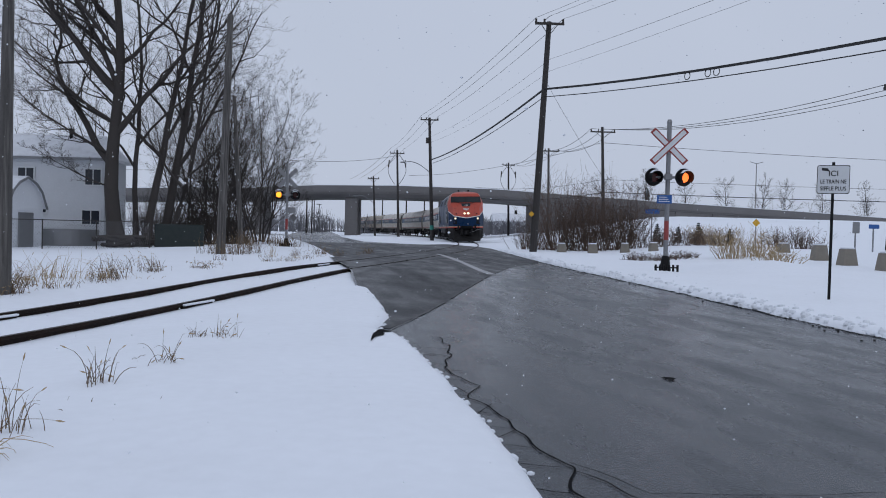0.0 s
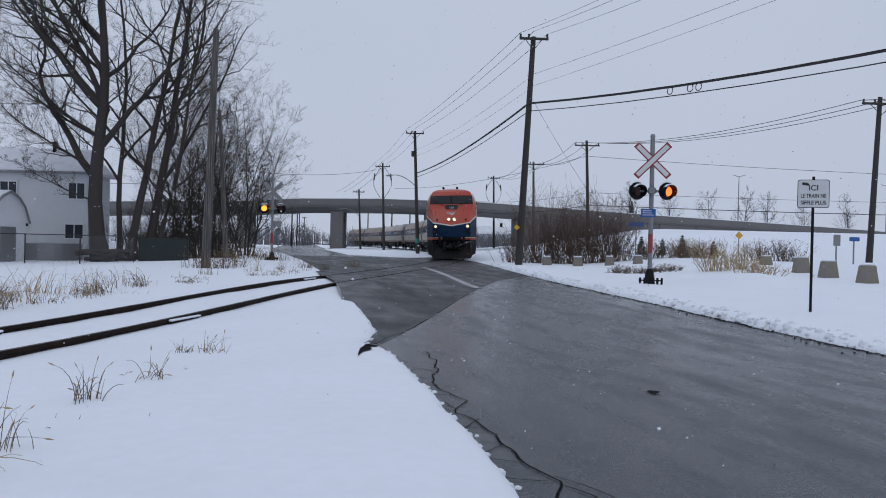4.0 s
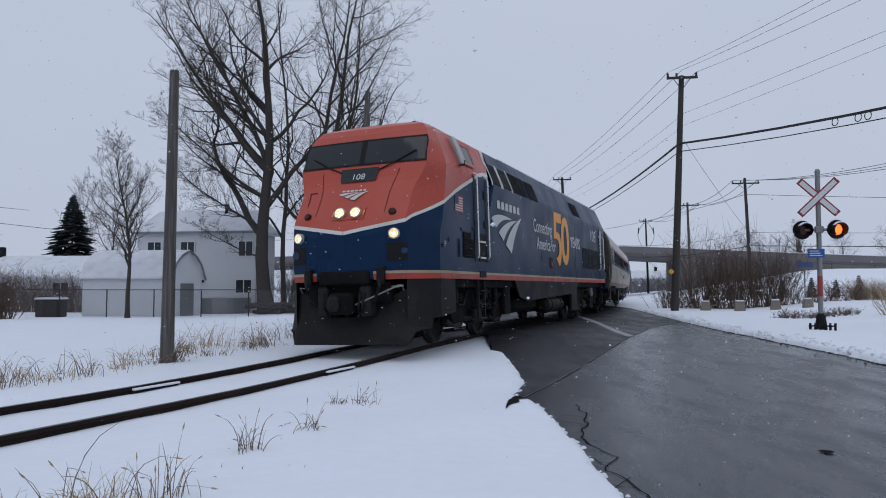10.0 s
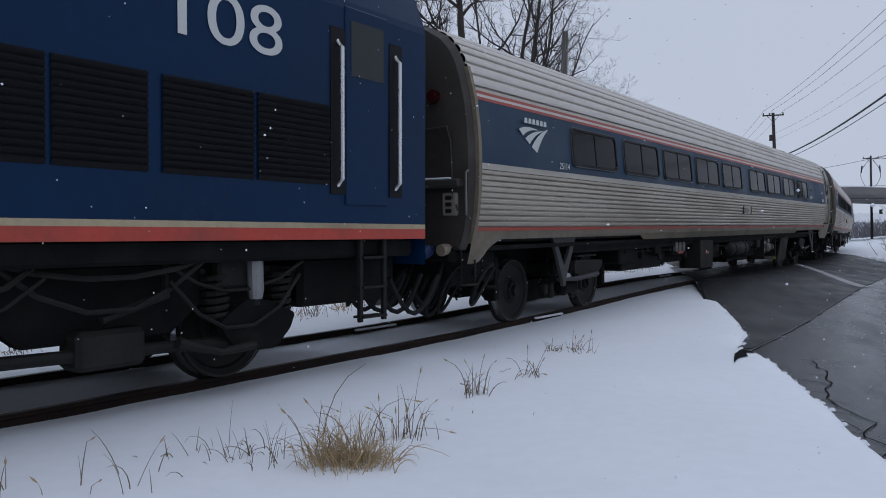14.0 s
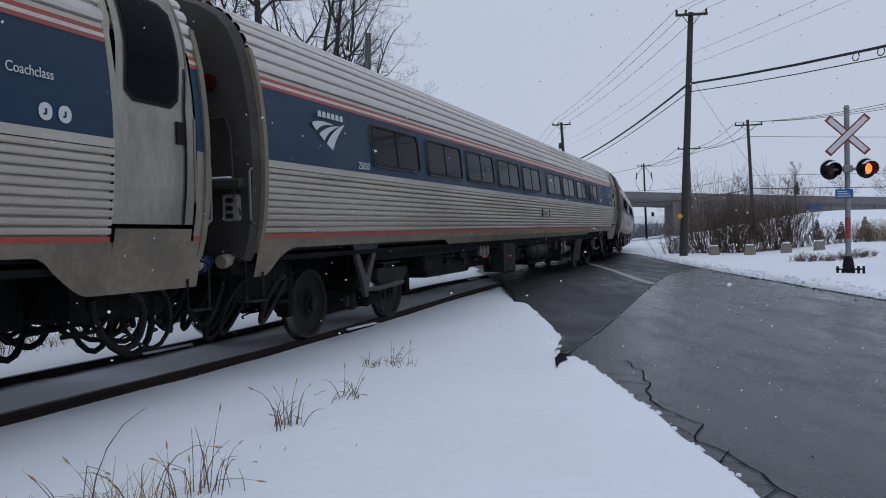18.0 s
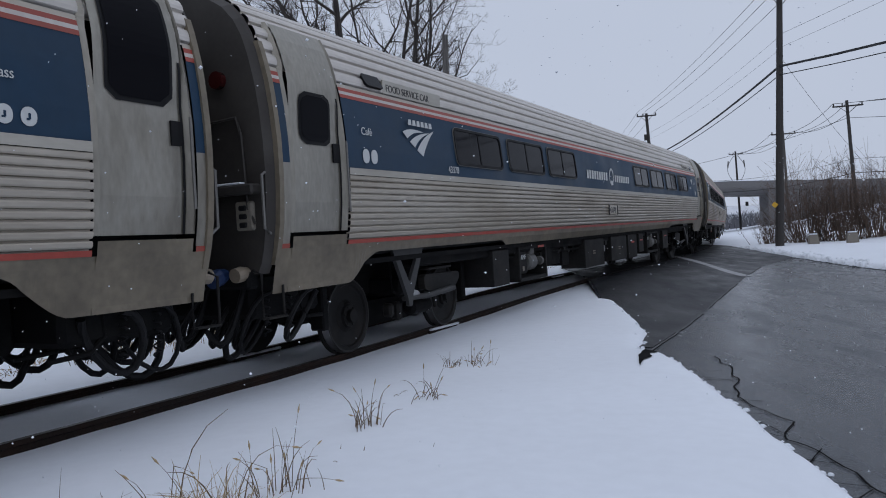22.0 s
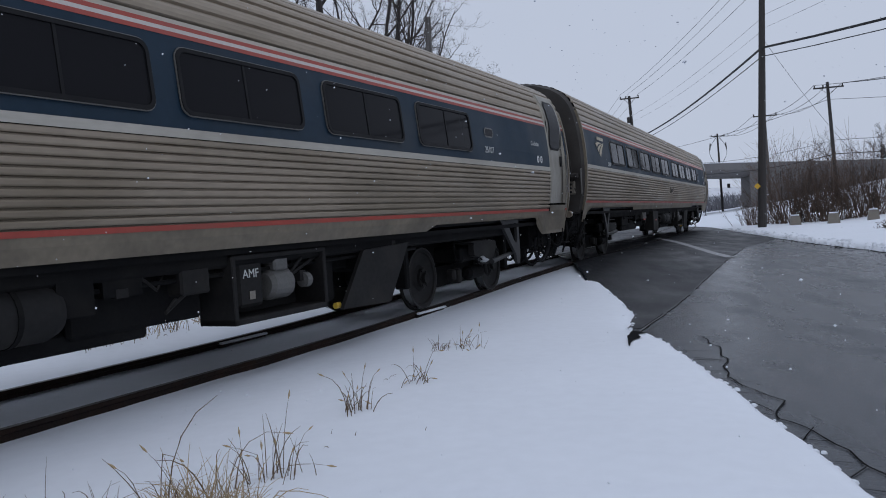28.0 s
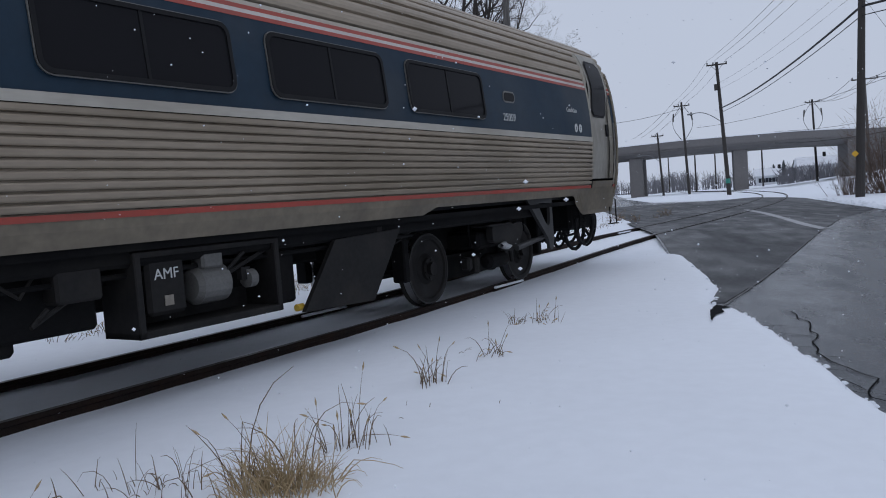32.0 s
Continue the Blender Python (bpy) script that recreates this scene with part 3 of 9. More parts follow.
    edge = [(4.5, 1.2), (5.8, 1.1), (6.5, 0.92), (6.9, 0.97), (7.4, 0.80), (8.2, 0.70), (8.7, 0.47), (9.2, 0.60), (10.1, 0.32), (10.9, 0.44), (12.2, 0.34)]
    for y in (5.7, 6.05, 6.45, 6.9, 7.3, 7.75, 8.2, 8.8, 9.4, 9.9, 10.3, 10.8, 11.3):
        xc = along(y, edge)
        strip("crack", wander([(xc, y), (along(y, LEFT_EDGE) - 0.05, y + 0.06)], 0.08, 0.06), 0.012, CRACK, "hairline crack across the road's broken edge", 0.008)
    strip("crack", wander([(0.97, 7.0), (1.33, 6.44), (1.81, 6.47), (2.67, 6.53), (3.6, 6.5), (4.6, 6.6)], 0.1, 0.05), 0.009, CRACK, "hairline crack across the asphalt", 0.008)
    strip("road_edge", [(along(y, RIGHT_EDGE) - 0.06 + 0.10 * noise.noise((y * 1.3, 3, 1)), y) for y in np.arange(7.5, 44, 0.22)], 0.085, CRACK, "dark wet grit along the road's edge", 0.010)
    spot = Shape()
    spot.v = [(2.46 + 0.06 * math.cos(a) * (1 + 0.3 * math.sin(3 * a)), 9.69 + 0.08 * math.sin(a), 0.012) for a in np.linspace(0, 6.0, 14)]
    spot.f = [tuple(range(14))]
    solid("crack", spot, CRACK, "small dark pothole in the asphalt", "pothole", kind="structure")


def make_rails():
    # a rail's section: head, web, foot
    prof = [(-0.036, 0.0), (0.036, 0.0), (0.036, -0.035), (0.010, -0.05), (0.010, -0.14), (0.07, -0.165), (0.07, -0.175), (-0.07, -0.175), (-0.07, -0.165), (-0.010, -0.14), (-0.010, -0.05), (-0.036, -0.035)]
    for side, where in ((0.7535, "nearer the road verge"), (-0.7535, "nearer the field")):
        rows, top = [], []
        s = -215.0
        while s < 400:
            p = on_track(s)
            h = radians(along(s, BEARING))
            rows.append([on_track(s, side + o, u) for o, u in prof])
            top.append([on_track(s, side - 0.030, 0.003), on_track(s, side + 0.030, 0.003)])
            s += 1.0
        rail = thing("rail", "brown rusty steel rail in snow, " + where, "rail", kind="structure")
        part("rail_body", Shape().grid(rows, closed=True), RAIL, rail)
        part("rail_head", Shape().grid(top), RAIL_TOP, rail, "worn shiny running surface")
        # joint bars bolted to the web
        for sj in (4.7, 16.7, -7.3) if side > 0 else (2.2, 14.2, -9.8):
            j = Shape()
            for o in (side - 0.03, side + 0.03):
                j.bevel_box((o - 0.018, -0.45, -0.13), (o + 0.018, 0.45, -0.045), 0.008)
            p, h = on_track(sj), radians(along(sj, BEARING))
            bar = part("joint_bar", j, RAIL, rail, m=Matrix.Translation(p) @ Matrix.Rotation(-h, 4, "Z"))
            cap = Shape().bevel_box((side + 0.03, -0.45, -0.05), (side + 0.09, 0.45, -0.02), 0.012)
            part("snow_cap", cap, OLD_SNOW, rail, m=bar.matrix_basis.copy())
    for side in (0.7535, -0.7535):
        for o in (-0.065, 0.065):
            rows = []
            for s in np.arange(8.0, 56.0, 0.5):
                a, b = on_track(s, side + o - 0.028), on_track(s, side + o + 0.028)
                rows.append([(a.x, a.y, road_z(a.x, a.y) + 0.010), (b.x, b.y, road_z(b.x, b.y) + 0.010)])
            inside = [r for r in rows if along(r[0][1], LEFT_EDGE) - 0.1 < r[0][0] < along(r[0][1], RIGHT_EDGE) + 0.1]
            solid("flangeway", Shape().grid(inside), CRACK, "dark gap in the asphalt beside a rail", "flangeway", kind="structure")
    tie = Shape().bevel_box((-1.3, -0.11, -0.36), (1.3, 0.11, -0.165), 0.02).mesh("tie", TIE)
    bed = thing("track_bed", "snow-covered wooden ties under the rails", "track", kind="structure")
    for k in range(90):
        s = -22 + k * 0.52
        p, h = on_track(s), radians(along(s, BEARING))
        if level(p.y) < 0.2:
            part("tie", tie, TIE, bed, m=Matrix.Translation(p) @ Matrix.Rotation(-h, 4, "Z"))


make_ground()
make_road()
make_rails()


# ---- the train ----
# Every vehicle stands on the rail head at z = 0, its front at x = 0 and its length along -x; the verge side is +y.
WHEEL_R = 0.457


def lathe(profile, sides=40):
    """A round body about the y axis from (y, radius) pairs."""
    s = Shape()
    s.grid([[(r * math.cos(2 * math.pi * k / sides), y, r * math.sin(2 * math.pi * k / sides)) for k in range(sides)] for y, r in profile], closed=True)
    return s


def wheelset(parent, x, z, r, sub, outside=0.0):
    """An axle with its two wheels, which turns as one part of the vehicle."""
    k = r / 0.457
    prof = [(0.68, 0.02), (0.68, 0.485 * k), (0.715, 0.485 * k), (0.725, 0.457 * k), (0.825, 0.452 * k), (0.825, 0.385 * k), (0.800, 0.37 * k), (0.775, 0.20 * k), (0.81, 0.15 * k), (0.845, 0.14 * k), (0.845, 0.085 * k), (0.90, 0.08 * k), (0.90, 0.001)]
    s = lathe(prof)
    n = len(s.v)
    s.v += [(x_, -y_, z_) for x_, y_, z_ in s.v[:n]]
    s.f += [tuple(reversed([i + n for i in f])) for f in list(s.f)]
    s.tube([(0, -0.7, 0), (0, 0.7, 0)], 0.085, 12)
    ax = part("wheelset", s, WHEEL, parent, "dark grimy steel wheels on an axle", m=pose(x, 0, z))
    for sd in (1, -1):
        t = lathe([(0.727 * sd, 0.4595 * k), (0.823 * sd, 0.4545 * k)] if sd > 0 else [(0.823 * sd, 0.4545 * k), (0.727 * sd, 0.4595 * k)])
        part("tread", t, TREAD, ax, "bright worn tread")
        rim = lathe([(0.8262 * sd, 0.449 * k), (0.8262 * sd, 0.43 * k)] if sd > 0 else [(0.8262 * sd, 0.43 * k), (0.8262 * sd, 0.449 * k)])
        part("rim_edge", rim, WHEEL_EDGE, ax, "rubbed rim edge")
    for kk in range(6):
        a = kk * math.pi / 3
        part("hub_bolt", Shape().box((0.115 * k * math.cos(a) - 0.014, 0.842, 0.115 * k * math.sin(a) - 0.014), (0.115 * k * math.cos(a) + 0.014, 0.858, 0.115 * k * math.sin(a) + 0.014)), UNDER2, ax)
    WHEELSETS.append((ax, r))
    return ax


WHEELSETS = []

# --- passenger car ---
CAR_LEN = 25.15
SIDE = [(1.12, 1.42), (1.22, 1.475), (1.36, 1.515), (1.60, 1.56), (1.90, 1.585), (2.16, 1.59), (2.40, 1.585), (2.70, 1.56), (2.95, 1.525), (3.10, 1.490), (3.26, 1.450), (3.43, 1.39), (3.59, 1.30), (3.74, 1.16), (3.87, 0.94), (3.97, 0.65), (4.03, 0.33), (4.04, 0.0)]


def half_width(z):
    return along(z, SIDE)


def car_skin(z0, z1, x0, x1, ribs=0, proud=0.0, side=1, tip=0.0):
    """A piece of the car's skin between two heights and two stations; ribs: how many flutes run along it."""
    zs = []
    if ribs:
        for k in range(ribs):
            a, b = z0 + (z1 - z0) * k / ribs, z0 + (z1 - z0) * (k + 1) / ribs
            h = b - a
            zs += [(a, -0.032), (a + 0.16 * h, -0.032), (a + 0.23 * h, 0.003), (a + 0.40 * h, 0.011), (a + 0.78 * h, 0.012), (a + 0.93 * h, 0.004), (b - 0.01 * h, -0.030)]
    else:
        n = max(1, int((z1 - z0) / 0.1))
        zs = [(z0 + (z1 - z0) * k / n, 0.0) for k in range(n + 1)]
    row = lambda x: [(x, side * (half_width(z) + o + proud), z) for z, o in zs]
    s = Shape()
    rows = [row(x0), row(x1)]
    s.grid(rows if side < 0 else rows[::-1])
    return s


def roof_skin(z0, x0, x1, ribs):
    """The fluted roof, over the top from one side to the other."""
    prof = [(y, z) for z, y in SIDE if z > z0]
    prof = [(half_width(z0), z0)] + prof
    # even steps along the arc
    pts = [Vector((a, b)) for a, b in prof]
    cum = [0.0]
    for p, q in zip(pts, pts[1:]):
        cum.append(cum[-1] + (q - p).length)
    arc = []
    flute = ((0.0, -0.024), (0.12, -0.022), (0.20, 0.006), (0.42, 0.014), (0.72, 0.013), (0.92, 0.002))
    n = ribs * 6
    for k in range(n + 1):
        d = cum[-1] * (k // 6 + flute[k % 6][0]) / ribs
        y, z = float(np.interp(d, cum, [p.x for p in pts])), float(np.interp(d, cum, [p.y for p in pts]))
        o = flute[k % 6][1] if k < n - 8 else 0.0
        ny, nz = y / 1.6, 0.25 + 0.75 * (1 - y / 1.6)
        arc.append((y + o * ny, z + o * nz))
    full = [(-y, z) for y, z in arc] + [(y, z) for y, z in reversed(arc[:-1])]
    s = Shape()
    s.grid([[(x0, y, z) for y, z in full], [(x1, y, z) for y, z in full]])
    return s


def rounded(w, h, r, n=4):
    pts = []
    for cx, cz, a0 in ((w / 2 - r, h / 2 - r, 0), (-w / 2 + r, h / 2 - r, 90), (-w / 2 + r, -h / 2 + r, 180), (w / 2 - r, -h / 2 + r, 270)):
        for k in range(n + 1):
            a = radians(a0 + 90 * k / n)
            pts.append((cx + r * math.cos(a), cz + r * math.sin(a)))
    return pts


def ring_plate(outer, inner, depth):
    """A flat frame between two outlines of as many corners, thickened along y."""
    s, k = Shape(), len(outer)
    for y in (0.0, depth):
        s.v += [(x, y, z) for x, z in outer] + [(x, y, z) for x, z in inner]
    for i in range(k):
        j = (i + 1) % k
        o0, o1, i0, i1 = i, j, k + i, k + j
        q = 2 * k
        s.f += [(o0, o1, i1, i0), (q + o1, q + o0, q + i0, q + i1), (o1, o0, q + o0, q + o1), (i0, i1, q + i1, q + i0)]
    return s


def car_window(car, x, w, side, z=2.60, h=0.62):
    """A dark double window with a rubber frame and a bright rim."""
    base = Matrix.Translation((x, side * (half_width(z) + 0.004), z)) @ Matrix.Rotation(math.atan2(0.05, 0.5) * side, 4, "X")
    win = part("window", ring_plate(rounded(w, h, 0.10), rounded(w - 0.07, h - 0.07, 0.075), 0.022 * side), BLACK, car, "dark tinted double window in black rubber", m=base)
    part("rim", ring_plate(rounded(w + 0.018, h + 0.018, 0.109), rounded(w - 0.004, h - 0.004, 0.10), 0.013 * side), RIM, win, "thin metal rim")
    part("pane", Shape().plate(rounded(w - 0.06, h - 0.06, 0.08), 0.008 * side), TINTED, win, "dark tinted glass")
    part("mullion", Shape().box((-0.014, min(0, 0.016 * side), -h / 2 + 0.03), (0.014, max(0, 0.016 * side), h / 2 - 0.03)), BLACK, win)
    return win


def soften(poly, r=0.05, n=3):
    """A polygon with its corners rounded."""
    out = []
    for i, p in enumerate(poly):
        p, q, w = Vector(p), Vector(poly[i - 1]), Vector(poly[(i + 1) % len(poly)])
        a, c = p + (q - p).normalized() * min(r, (q - p).length * 0.45), p + (w - p).normalized() * min(r, (w - p).length * 0.45)
        for k in range(n + 1):
            u = k / n
            v = a * (1 - u) ** 2 + p * 2 * u * (1 - u) + c * u * u
            out.append((v.x, v.y))
    return out


def ice_lump(seed, at, size):
    """A ragged clot of ice and packed snow."""
    rnd = random.Random(seed)
    s = Shape()
    rows = []
    for i in range(6):
        u = i / 5
        r = size[2] * (0.25 + 0.75 * math.sin(math.pi * (0.12 + 0.8 * u)))
        rows.append([(at[0] - size[0] * (u - 0.5), at[1] + size[1] * math.cos(w) * rnd.uniform(0.7, 1.1), at[2] - 0.10 * u * size[0] + r * math.sin(w) * rnd.uniform(0.6, 1.2)) for w in [k * math.pi / 4 for k in range(8)]])
    s.grid(rows, closed=True)
    return s


def truck(car, xc, first):
    """A two-axle truck with inboard frames, so that the wheels' faces show; hangers and spring plates stand outside."""
    tr = part("truck", Shape().bevel_box((xc - 1.5, -0.45, 0.42), (xc + 1.5, 0.45, 0.66), 0.05), UNDER, car, "grimy two-axle truck")
    for dx in (1.28, -1.28):
        wheelset(tr, xc + dx, WHEEL_R, WHEEL_R, True)
    if first:
        hang = [(0.26, 1.26), (1.06, 1.26), (0.72, 0.60), (0.72, 0.50), (0.62, 0.50), (0.62, 0.60)], [(0.42, 1.16), (0.90, 1.16), (0.71, 0.86), (0.69, 0.82), (0.65, 0.82), (0.63, 0.86)]
        slab = [(0.05, 0.86), (-1.01, 0.84), (-1.01, 0.74), (-0.80, 0.58), (-0.55, 0.53), (-0.30, 0.60), (0.05, 0.66)]
        rod, coil, ice = [(0.70, 0.60), (0.05, 0.58), (-0.72, 0.62)], -0.38, (0.44, 0.62)
    else:
        hang = [(-0.52, 1.26), (-1.38, 1.26), (-1.38, 0.58), (-1.34, 0.46), (-1.22, 0.46), (-1.20, 0.62)], [(-0.88, 1.17), (-1.29, 1.17), (-1.29, 0.96), (-1.27, 0.86), (-1.22, 0.82), (-1.13, 0.86)]
        slab = [(0.30, 0.93), (-0.61, 0.91), (-0.61, 0.80), (-0.45, 0.62), (-0.29, 0.53), (-0.10, 0.56), (0.10, 0.68), (0.30, 0.70)]
        rod, coil, ice = [(-1.28, 0.66), (-0.8, 0.62), (-0.30, 0.57)], 0.10, (0.02, 0.60)
    for side in (1, -1):
        y0, y1 = sorted((side * 0.50, side * 0.64))
        f = Shape()
        f.plate([(xc - 1.75, 0.50), (xc - 1.6, 0.36), (xc - 1.0, 0.36), (xc - 0.75, 0.24), (xc + 0.75, 0.24), (xc + 1.0, 0.36), (xc + 1.6, 0.36), (xc + 1.75, 0.50), (xc + 1.5, 0.72), (xc + 0.9, 0.66), (xc + 0.6, 0.56), (xc - 0.6, 0.56), (xc - 0.9, 0.66), (xc - 1.5, 0.72)], y1 - y0, m=Matrix.Translation((0, y0, 0)))
        part("side_frame", f, UNDER, tr)
        part("bolster", Shape().bevel_box((xc - 0.45, min(side * 0.4, side * 1.10), 0.62), (xc + 0.45, max(side * 0.4, side * 1.10), 0.86), 0.04), UNDER, tr)
        part("spring_seat", Shape().bevel_box((xc + coil - 0.34, min(side * 0.98, side * 1.27), 0.915), (xc + coil + 0.34, max(side * 0.98, side * 1.27), 0.945), 0.01), UNDER2, tr)
        for k in range(4):
            part("spring_ring", Shape().tube([(xc + coil, side * 1.10, 0.965 + 0.06 * k), (xc + coil, side * 1.10, 0.985 + 0.06 * k), (xc + coil, side * 1.10, 1.00 + 0.06 * k)], [0.15, 0.185, 0.15], 16), UNDER, tr)
        v = ring_plate(soften([(xc + x, z) for x, z in hang[0]]), soften([(xc + x, z) for x, z in hang[1]], 0.04), 0.05 * side)
        v.v = [(x, y + side * 1.32, z) for x, y, z in v.v]
        part("hanger", v, HANGER, tr, "grey steel triangular hanger")
        part("equalizer_plate", Shape().plate(soften([(xc + x, z) for x, z in slab], 0.07), 0.10 * side, m=Matrix.Translation((0, side * 1.14, 0))), UNDER2, tr, "dark rounded side plate")
        part("anchor_rod", Shape().tube([(xc + x, side * 1.28, z) for x, z in rod], [0.032, 0.040, 0.045], 8), HANGER, tr)
        part("ice_clot", ice_lump(int(40 + xc * 3), (xc + ice[0], side * 1.27, ice[1] + 0.04), (0.26, 0.05, 0.055)), ICE, tr, "dirty clot of ice", smooth=True)
        part("brake_cylinder", Shape().tube([(xc - 0.45, side * 0.98, 0.42), (xc - 0.40, side * 0.98, 0.42), (xc + 0.05, side * 0.98, 0.42), (xc + 0.10, side * 0.98, 0.42)], [0.06, 0.11, 0.11, 0.06], 14), UNDER, tr, "dark round brake cylinder")
        part("brake_lever", Shape().tube([(xc - 0.62, side * 1.02, 0.36), (xc - 0.50, side * 1.06, 0.62), (xc - 0.46, side * 1.08, 0.80)], [0.03, 0.04, 0.03], 8), UNDER2, tr)
        for dx in (0.50, 0.30, -0.16):
            part("brake_caliper", Shape().bevel_box((xc + dx - 0.06, side * 0.92 - 0.07, 0.28 + 0.06 * (dx > 0.4)), (xc + dx + 0.06, side * 0.92 + 0.07, 0.52), 0.03), UNDER2, tr)
        for dx, dz in ((0.55, 0.9), (-0.15, 0.85), (-1.05, 1.0)):
            part("air_pipe", Shape().tube([(xc + dx, side * 1.02, 1.10), (xc + dx + 0.06, side * 1.05, dz), (xc + dx - 0.05, side * 1.0, dz - 0.22), (xc + dx - 0.25, side * 0.98, dz - 0.30)], 0.02, 6), UNDER, tr)
        for dx in (-1.85, 1.85):
            part("brake_hanger", Shape().bevel_box((xc + dx - 0.06, side * 0.8 - 0.10, 0.35), (xc + dx + 0.06, side * 0.8 + 0.10, 1.0), 0.02), UNDER, tr)
    return tr


def car_end(car, x, sgn, lamp=True):
    """A dark car end with its diaphragm, buffer beam, hoses and coupler; sgn: +1 for the front."""
    outline = [(y, z) for z, y in SIDE if z >= 1.12]
    full = [(-y, z) for y, z in outline] + [(y, z) for y, z in reversed(outline[:-1])]
    s = Shape()
    k = len(full)
    s.v = [(x, y * 0.985, z) for y, z in full] + [(x + sgn * 0.10, y * 0.95, 1.12 + (z - 1.12) * 0.985) for y, z in full]
    s.f = [tuple(range(k)), tuple(reversed(range(k, 2 * k)))] + [(i, (i + 1) % k, k + (i + 1) % k, k + i) for i in range(k)]
    end = part("car_end", s, END_BROWN, car, "grimy brown car end")
    d = Shape()
    for y in (-0.55, 0.55):
        d.bevel_box((min(x, x + sgn * 0.26), y - 0.09, 1.2), (max(x, x + sgn * 0.26), y + 0.09, 3.25), 0.03)
    d.bevel_box((min(x, x + sgn * 0.26), -0.64, 3.2), (max(x, x + sgn * 0.26), 0.64, 3.38), 0.03)
    part("diaphragm", d, BLACK, end, "black rubber gangway bellows")
    b = Shape()
    b.bevel_box((min(x + sgn * 0.02, x + sgn * 0.18), -1.3, 0.98), (max(x + sgn * 0.02, x + sgn * 0.18), 1.3, 1.16), 0.03)
    b.bevel_box((min(x - sgn * 0.7, x + sgn * 0.34), -0.16, 0.78), (max(x - sgn * 0.7, x + sgn * 0.34), 0.16, 1.02), 0.05)
    part("coupler", b, UNDER, end)
    for y, dip in ((1.02, 0.46), (0.55, 0.50), (-0.6, 0.48), (-0.9, 0.50)):
        pts = []
        for i in range(15):
            u = i / 14
            pts.append((x + sgn * (0.34 * u - 0.08 + 0.06 * math.sin(math.pi * u)), y - 0.22 * u * u, 1.05 - (1.05 - dip) * math.sin(math.pi * u * 0.72)))
        part("hose", Shape().tube(pts, 0.028, 8), BLACK, end, "hanging black rubber hose")
    # solid dark boxes stand for the gear here and the shade around it
    part("draft_gear", Shape().bevel_box((min(x - sgn * 1.15, x - sgn * 0.05), -1.12, 0.66), (max(x - sgn * 1.15, x - sgn * 0.05), 1.12, 1.12), 0.05), UNDER, end, "dark box for gear and shade under the car end")
    part("centre_sill", Shape().bevel_box((min(x - sgn * 1.15, x - sgn * 5.6), -0.60, 0.62), (max(x - sgn * 1.15, x - sgn * 5.6), 0.60, 1.13), 0.05), UNDER, end, "dark block for gear and shade over the truck")
    rg = random.Random(17)
    for k in range(17):
        px, py, wide, dip = x - sgn * rg.uniform(0.0, 1.0), -1.15 + 0.145 * k + rg.uniform(-0.06, 0.06), rg.uniform(0.22, 0.46), rg.uniform(0.26, 0.48)
        loop = [(px + sgn * wide * math.sin(w) * 0.8, py + 0.12 * math.cos(w), 0.92 - (0.92 - dip) * (0.5 - 0.5 * math.cos(w * 1.25))) for w in [0.35 * i for i in range(14)]]
        part("hose", Shape().tube(loop, rg.choice((0.022, 0.028, 0.034)), 7), BLACK, end, "hanging loop of black hose")
    for k in range(2):
        px, py = x - sgn * (0.25 + 0.35 * k), 1.12
        coil = [(px + 0.035 * math.cos(w), py + 0.035 * math.sin(w), 0.86 - 0.012 * w) for w in [0.7 * i for i in range(46)]]
        part("coiled_cable", Shape().tube(coil, 0.010, 5), BLACK, end, "hanging coiled black cable")
    for k in range(5):
        px, py = x - sgn * rg.uniform(0.2, 1.0), rg.uniform(0.3, 1.15)
        part("air_pipe", Shape().tube([(px, py, 1.0), (px - 0.02, py, 0.72), (px - sgn * 0.12, py, 0.60), (px - sgn * 0.45, py - 0.05, 0.58)], 0.022, 7), UNDER, end)
    for side in (1, -1):
        st = Shape()
        y = side * 1.44
        st.tube([(x + sgn * 0.16, y - side * 0.1, 1.16), (x + sgn * 0.16, y, 1.12), (x + sgn * 0.16, y, 0.70), (x - sgn * 0.14, y, 0.70), (x - sgn * 0.14, y, 1.0)], 0.014, 6)
        st.box((x - 0.14, y - 0.05, 0.69), (x + 0.14, y + 0.05, 0.705))
        part("stirrup_step", st, UNDER2, end, "bent steel stirrup")
        st = Shape()
        st.tube([(x + sgn * 0.06, side * 1.5, 1.5), (x + sgn * 0.14, side * 1.5, 1.55), (x + sgn * 0.14, side * 1.5, 2.05), (x + sgn * 0.06, side * 1.5, 2.1)], 0.016, 6)
        part("grab_iron", st, RIM, end, "bent steel grab iron")
    box = Shape().bevel_box((min(x, x + sgn * 0.14), 1.14, 1.54), (max(x, x + sgn * 0.14), 1.36, 1.82), 0.02)
    part("jumper_box", box, CONCRETE2, end, "grey metal socket plate")
    for k in range(3):
        part("socket", Shape().bevel_box((min(x + sgn * 0.12, x + sgn * 0.16), 1.20, 1.57 + 0.08 * k), (max(x + sgn * 0.12, x + sgn * 0.16), 1.29, 1.62 + 0.08 * k), 0.01), BLACK, end)
    for y0, y1 in ((0.66, 1.44), (-1.44, -0.66)):
        part("end_ledge", Shape().bevel_box((min(x, x + sgn * 0.22), y0, 1.88), (max(x, x + sgn * 0.22), y1, 1.98), 0.02), END_BROWN, end, "grimy ledge across the car end")
